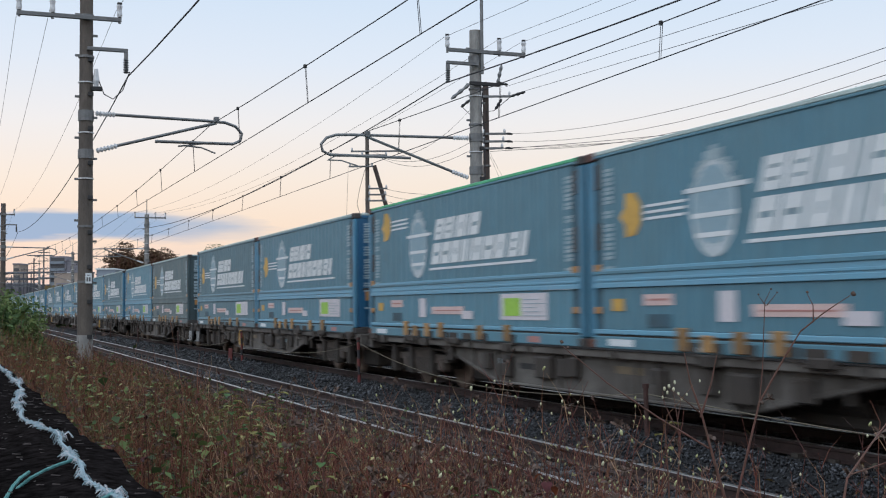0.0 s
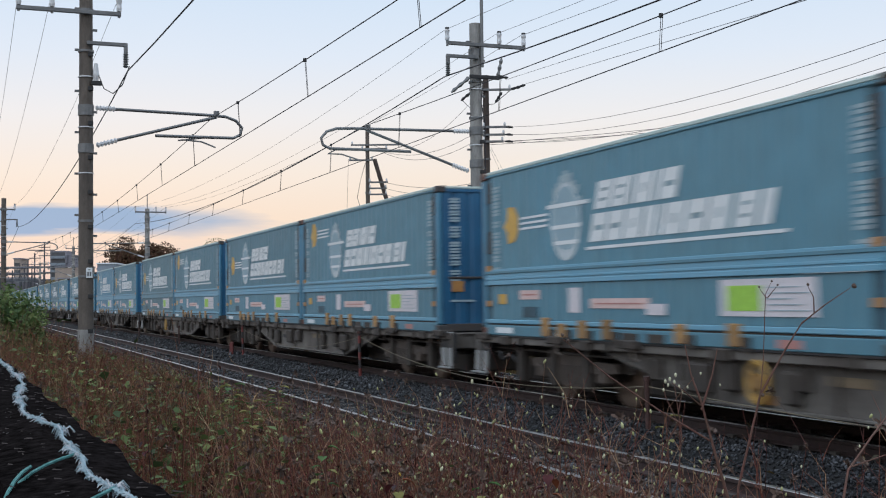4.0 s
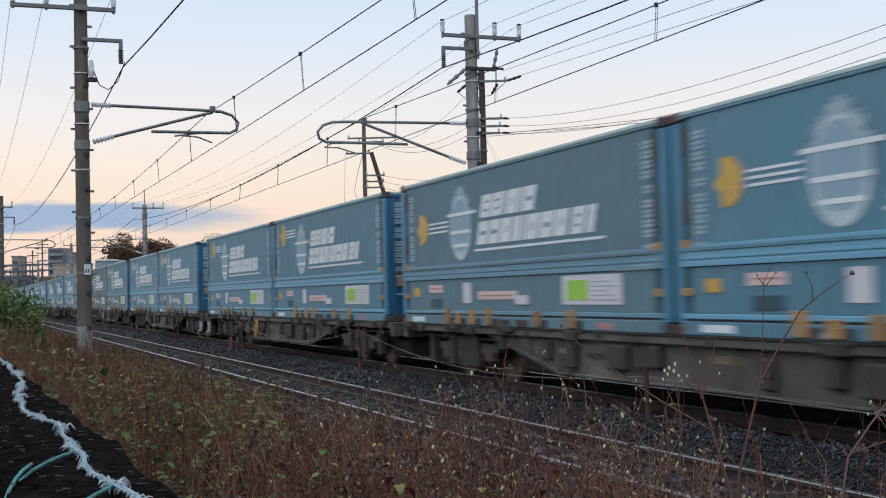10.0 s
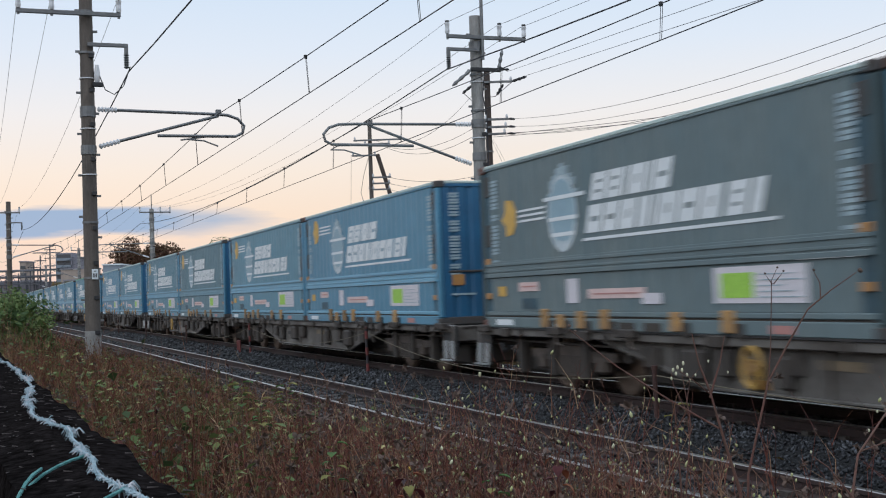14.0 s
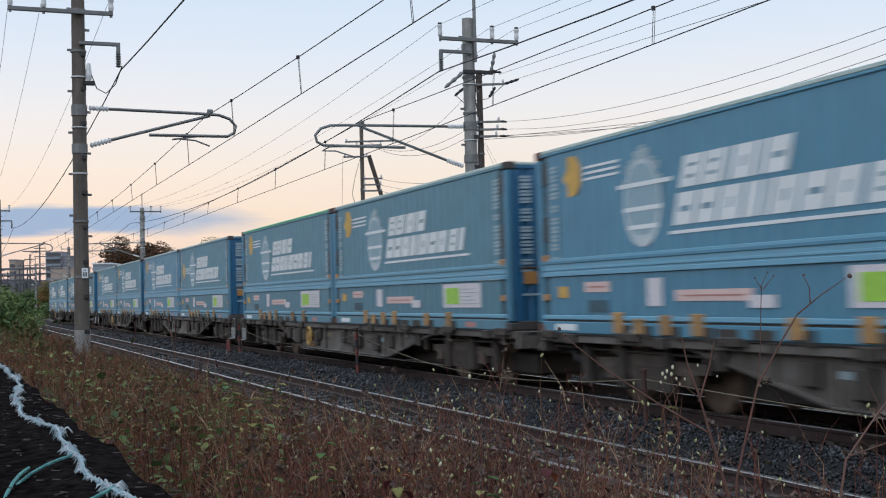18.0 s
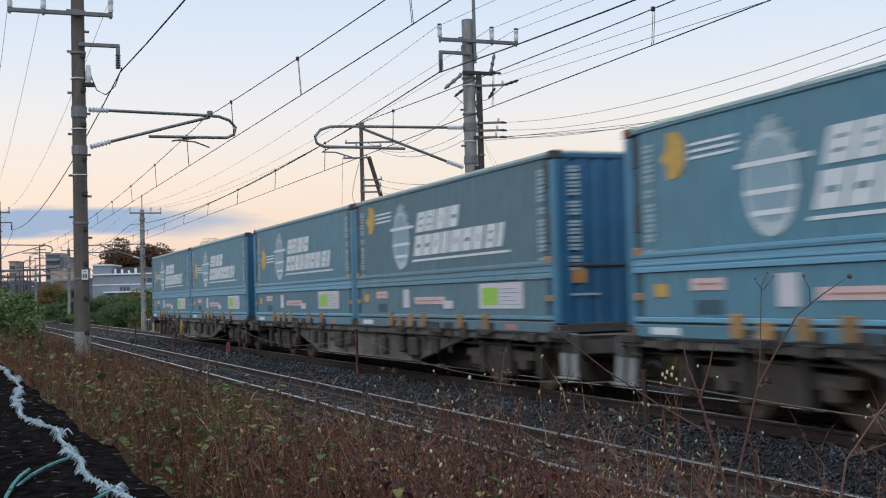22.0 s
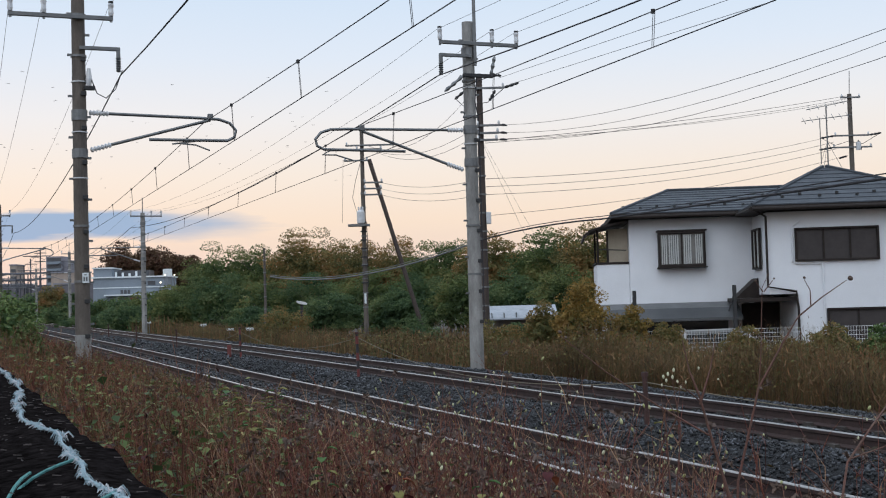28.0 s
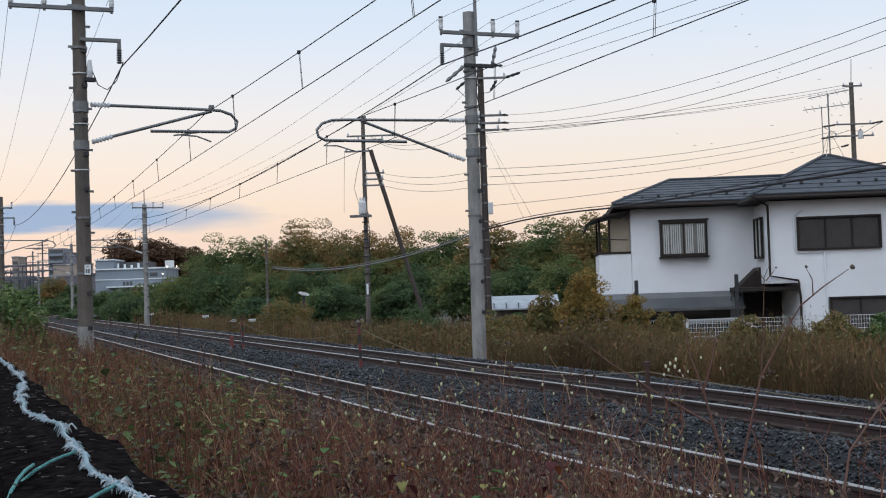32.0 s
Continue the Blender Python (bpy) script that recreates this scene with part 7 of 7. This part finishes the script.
M_ORANGELEAF = leafy("orange_red_leaf", [(0.10, 0.028, 0.016), (0.20, 0.060, 0.028), (0.14, 0.075, 0.03)], patch=30, own=0.6, glow=0.2)
M_MAROONLEAF = leafy("maroon_leaf", [(0.03, 0.010, 0.012), (0.075, 0.018, 0.020), (0.05, 0.02, 0.016)], patch=30, own=0.6, glow=0.2)
M_YELLOWLEAF = leafy("yellow_green_leaf", [(0.10, 0.115, 0.035), (0.20, 0.18, 0.06), (0.14, 0.15, 0.045)], patch=30, own=0.6, glow=0.3)
M_FRESHLEAF = leafy("fresh_green_leaf", [(0.035, 0.075, 0.024), (0.06, 0.12, 0.035), (0.09, 0.15, 0.05)], patch=30, own=0.6, glow=0.3)
for x, y, z, n, size, droop, mats, lb in ((-0.14, 3.3, 1.00, 10, 0.050, 0.9, (M_ORANGELEAF, M_MAROONLEAF, M_YELLOWLEAF, M_MAROONLEAF), "low weed with drooping orange and maroon leaves"), (0.09, 3.3, 0.99, 9, 0.040, 0.5, (M_FRESHLEAF, M_FRESHLEAF, M_YELLOWLEAF), "low weed with fresh green leaves"),
                                           (0.70, 3.95, 1.10, 4, 0.045, 0.4, (M_YELLOWLEAF,), "slim weed with a few yellow-green leaves"), (-0.45, 4.4, 0.96, 9, 0.045, 0.5, (M_FRESHLEAF, M_YELLOWLEAF), "low green weed among dry stalks"), (0.28, 3.5, 1.02, 8, 0.042, 0.9, (M_MAROONLEAF, M_ORANGELEAF), "low weed with drooping maroon leaves"),
                                           (-1.0, 6.2, 0.98, 12, 0.065, 0.4, (M_YELLOWLEAF, M_FRESHLEAF), "leafy yellow-green weed before the rails"), (-1.22, 6.9, 1.02, 12, 0.070, 0.4, (M_FRESHLEAF, M_YELLOWLEAF), "leafy green weed before the rails"), (-1.05, 7.5, 0.96, 12, 0.070, 0.4, (M_YELLOWLEAF, M_FRESHLEAF), "leafy yellow-green weed before the rails")):
    broad_plant(lb, x, y, z, n, size, droop, mats, int(1000 * (x + 2)))

# ---- the distance: works, flats, a yard of steel ----
M_FARWALL = mat("pale_works_wall", (0.19, 0.225, 0.265), 0.8, second=(0.155, 0.185, 0.22), scale=0.3, bump=0.02)
M_FLATS = mat("grey_flats_wall", (0.20, 0.20, 0.23), 0.85, second=(0.17, 0.17, 0.20), scale=0.2, bump=0.02)
M_SHED = mat("dull_grey_cladding", (0.12, 0.115, 0.13), 0.85, second=(0.085, 0.08, 0.09), scale=0.5, bump=0.02)
M_FARWIN = mat("far_window", (0.06, 0.065, 0.075), 0.3, bump=0)
M_TAN = mat("tan_wall", (0.34, 0.28, 0.24), 0.85, scale=0.2, bump=0.02)
works = empty("works_building", pose(-54.7, 190, G0, 0, 0, 4), "long pale blue-grey works building with a flat roof", "building")
part("wall", box(0, 11.5, 0, 9, 0, 7.5), M_FARWALL, works)
part("stair_block", box(0, 2.8, 0.4, 8, 7.5, 9.0), M_FARWALL, works)
part("roof_edge", box(-0.2, 11.7, -0.25, 9.2, 7.5, 7.72), M_WHITE, works)
part("roof_edge", box(-0.15, 2.95, 0.25, 8.15, 9.0, 9.2), M_WHITE, works)
part("roof_plant_room", box(2.8, 8.2, 2.5, 7.5, 7.72, 8.7), M_FARWIN, works)
for k in range(5):
    part("roof_vent", box(3.2 + 1.05 * k, 3.5 + 1.05 * k, 0.8, 1.1, 7.72, 8.5 - 0.15 * (k % 3)), M_WHITE, works)
part("string_course", box(0, 11.5, -0.12, -0.01, 5.9, 6.05), M_WHITE, works)
part("canopy", box(2.0, 9.5, -1.8, -0.01, 4.7, 4.9), M_WHITE, works)
for k in range(5):
    part("canopy_post", box(2.1 + 1.8 * k, 2.2 + 1.8 * k, -1.7, -1.6, 0, 4.7), M_FARWALL, works)
for k in range(3):
    part("window", box(4.2 + 0.55 * k, 4.6 + 0.55 * k, -0.05, -0.01, 5.0, 5.6), M_FARWIN, works)
part("window", box(8.4, 9.6, -0.05, -0.01, 6.3, 6.9), M_FARWIN, works)
part("door", box(0.5, 3.4, -0.05, -0.01, 0, 4.0), M_FARWIN, works)
part("red_awning", box(5.2, 6.8, -2.0, -0.01, 4.0, 4.35), M_RED, works)
flats = empty("apartment_block", pose(-137, 420, G0), "grey apartment block on the skyline", "building")
part("wall", box(0, 5.6, 0, 8, 0, 21.2), M_FLATS, flats)
part("wing", box(5.6, 8.0, 1, 8, 0, 19.8), M_FLATS, flats)
for k in range(6):
    part("balcony", box(0.3, 5.3, -0.8, -0.01, 6.5 + 2.4 * k, 7.4 + 2.4 * k), M_FARWALL, flats)
    part("window_band", box(0.4, 5.2, -0.05, -0.01, 7.4 + 2.4 * k, 8.7 + 2.4 * k), M_FARWIN, flats)
for x, y, w, h, mt, lb in ((-142.4, 400, 2.1, 17.7, M_TAN, "small tan tower block on the skyline"), (-116, 360, 9.5, 13.6, M_TAN, "low tan hall beyond the yard"), (-123, 330, 9, 9.8, M_SHED, "low grey warehouse beyond the yard"), (-113, 325, 9, 8.8, M_SHED, "low pale shed beyond the yard"), (-103, 322, 11, 9.4, M_SHED, "low grey shed beyond the yard")):
    b = empty("far_building", pose(x, y, G0), lb, "building", "far buildings")
    part("wall", box(0, w, 0, 8, 0, h), mt, b)
    part("roof", box(-0.2, w + 0.2, -0.2, 8.2, h, h + 0.4), M_FLATS, b)
    for k in range(3 if h > 16 else 0):
        part("window_band", box(0.2, w - 0.2, -0.05, -0.01, h - 2.2 - 2.4 * k, h - 1.2 - 2.4 * k), M_FARWIN, b)
M_YARD = mat("dark_weathered_steel", (0.06, 0.062, 0.075), 0.7, bump=0.05)
yard = empty("steel_yard_frame", pose(-92, 230, G0), "dark steel lattice of a substation yard", "steel frame")
for k in range(13):
    part("column", tube([(1.25 * k, (k % 3) * 3, 0), (1.25 * k, (k % 3) * 3, 9.9 - 0.5 * (k % 2))], 0.11, 5), M_YARD, yard)
for y in (0, 3, 6):
    for z in (7.2, 8.5, 9.7):
        part("beam", tube([(0, y, z + 0.06 * y), (15.2, y, z + 0.06 * y)], 0.13, 5), M_YARD, yard)
for k in range(24):
    part("lattice_bar", tube([(0.63 * k, 0, 7.2 if k % 2 else 8.5), (0.63 * (k + 1), 0, 8.5 if k % 2 else 7.2)], 0.06, 4), M_YARD, yard)
for k in range(9):
    part("insulator", tube([(0.8 + 1.7 * k, 1.5, 6.0), (0.8 + 1.7 * k, 1.5, 7.1)], 0.18, 6), M_YARD, yard)
for x, y, h in ((-76.1, 230, 14.6), (-78.3, 231, 12.6), (-79.9, 232, 11.4)):
    p = empty("yard_mast", pose(x, y, G0), "thin steel mast of the distant yard", "mast", "yard masts")
    part("shaft", tube([(0, 0, 0), (0, 0, h)], [0.2, 0.12], 6), M_YARD, p)
    for z in (h - 1.0, h - 2.6, h - 4.0):
        part("arm", tube([(-1.1, 0, z), (1.1, 0, z)], 0.08, 4), M_YARD, p)
# lit lamps by the works
M_LAMP = bpy.data.materials.new("lit_lamp")
M_LAMP.use_nodes = True
M_LAMP.node_tree.nodes["Principled BSDF"].inputs["Emission Color"].default_value = (1.0, 0.85, 0.6, 1)
M_LAMP.node_tree.nodes["Principled BSDF"].inputs["Emission Strength"].default_value = 4.0
for x, y, z in ((-39.36, 172, 7.29), (-38.0, 172, 7.25), (-40.0, 172, 6.27), (-36.1, 172, 7.12), (0.6, 97, 4.0), (-1.0, 97, 3.8)):
    p = empty("yard_lamp", pose(x, y, G0), "small lit lamp on a post", "lamp", "lit lamps")
    part("post", tube([(0, 0, 0), (0, 0, z - 0.2)], 0.06, 5), M_STEEL, p)
    bm = bmesh.new()
    bmesh.ops.create_icosphere(bm, subdivisions=2, radius=0.10 if y > 120 else 0.05)
    bm.transform(Matrix.Translation((0, 0, z)))
    part("globe", bm, M_LAMP, p, "lit globe")
sb = empty("sign_board", pose(-39.8, 174, G0), "pale rooftop sign board, blank", "sign")
part("panel", box(-0.3, 1.0, 0, 0.1, 7.2, 8.2), M_WHITE, sb)
part("leg", box(0.2, 0.3, 0.02, 0.08, 0, 7.2), M_STEEL, sb)
part("leg", box(0.8, 0.9, 0.02, 0.08, 0, 7.2), M_STEEL, sb)
# small white trackside markers
for s, o, h in ((-52, 4.6, 1.0), (-46, 5.0, 0.8), (-40, 4.8, 0.9), (-74, 4.5, 1.0), (-80, 4.4, 1.0)):
    q = track(s, o, -0.6)
    p = empty("trackside_marker", pose(q.x, q.y, q.z, 0, 0, 20), "small white trackside marker on a post", "marker", "trackside markers")
    part("post", box(-0.03, 0.03, -0.03, 0.03, 0, h), M_STEEL, p)
    part("plate", box(-0.2, 0.2, -0.06, -0.03, h - 0.14, h), M_WHITE, p)
dish = empty("mirror_post", pose(-8.2, 70, -1.2), "pale tilted lamp head on a dark post", "lamp post")
part("post", box(-0.07, 0.07, -0.07, 0.07, 0, 2.6, 0.01), M_BLACK, dish)
part("panel", prism([(-0.30, 2.78), (-0.24, 2.86), (0.22, 2.76), (0.32, 2.66), (0.26, 2.60), (-0.1, 2.66)], "y", -0.2, 0.12), M_PORC, dish, "pale lamp head")
part("bracket", tube([(0.0, 0, 2.58), (0.02, 0, 2.70)], 0.03, 6), M_STEEL, dish)
# ---- a flock that crosses the sky ----
M_BIRD = mat("grey_brown_plumage", (0.10, 0.095, 0.095), 0.8, bump=0)
FLOCK = []


def bird():
    b = empty("bird", Matrix(), "small grey-brown bird in flight", "bird", "flock of birds")
    part("body", tube([(0.12, 0, 0), (0.07, 0, 0.01), (-0.02, 0, 0), (-0.09, 0, 0), (-0.16, 0, 0.005)], [0.012, 0.03, 0.035, 0.018, 0.022], 6), M_BIRD, b)
    for sy in (-1, 1):
        bm = bmesh.new()
        v = [bm.verts.new(q) for q in ((0.06, sy * 0.02, 0.01), (0.05, sy * 0.12, 0.05), (-0.02, sy * 0.24, 0.03), (-0.04, sy * 0.12, 0.045), (-0.05, sy * 0.02, 0.01))]
        w = [bm.verts.new(q.co - Vector((0, 0, 0.008))) for q in v]
        bm.faces.new(v)
        bm.faces.new(list(reversed(w)))
        for i in range(5):
            bm.faces.new((v[i], w[i], w[(i + 1) % 5], v[(i + 1) % 5]))
        bmesh.ops.recalc_face_normals(bm, faces=bm.faces[:])
        part("wing", bm, M_BIRD, b)
    return b


first_bird = bird()
first_bird.scale = (0.6, 0.6, 0.6)
rng_b = random.Random(8)
for i in range(70):
    ob = first_bird if i == 0 else copy_thing(first_bird, Matrix())
    x, y, z = rng_b.uniform(-40, -8), rng_b.uniform(85, 130), rng_b.uniform(13, 19)
    vx, vy, vz = rng_b.uniform(13, 17), rng_b.uniform(-6, -1), rng_b.uniform(-0.9, 1.9)
    rows = []
    for t in (0, 12, 24, 26, 28, 30, 32):
        up = vz * max(t - 27, -1) + 0.4 * math.sin(i + t * 1.3)
        rows.append((t, pose(x + vx * (t - 28), y + vy * (t - 28), z + up, 0, -4, math.degrees(math.atan2(vy, vx)))))
    FLOCK.append((ob, rows))

def motions():
    times = list(range(0, 33))
    for ob, ahead, z in ALONG:
        rows = []
        for t in times:
            s = gone(t) + ahead
            rows.append((t, track_pose(s, 0, z)))
        walk(ob, rows)
    for ob, rows in FLOCK:
        walk(ob, rows)


motions()
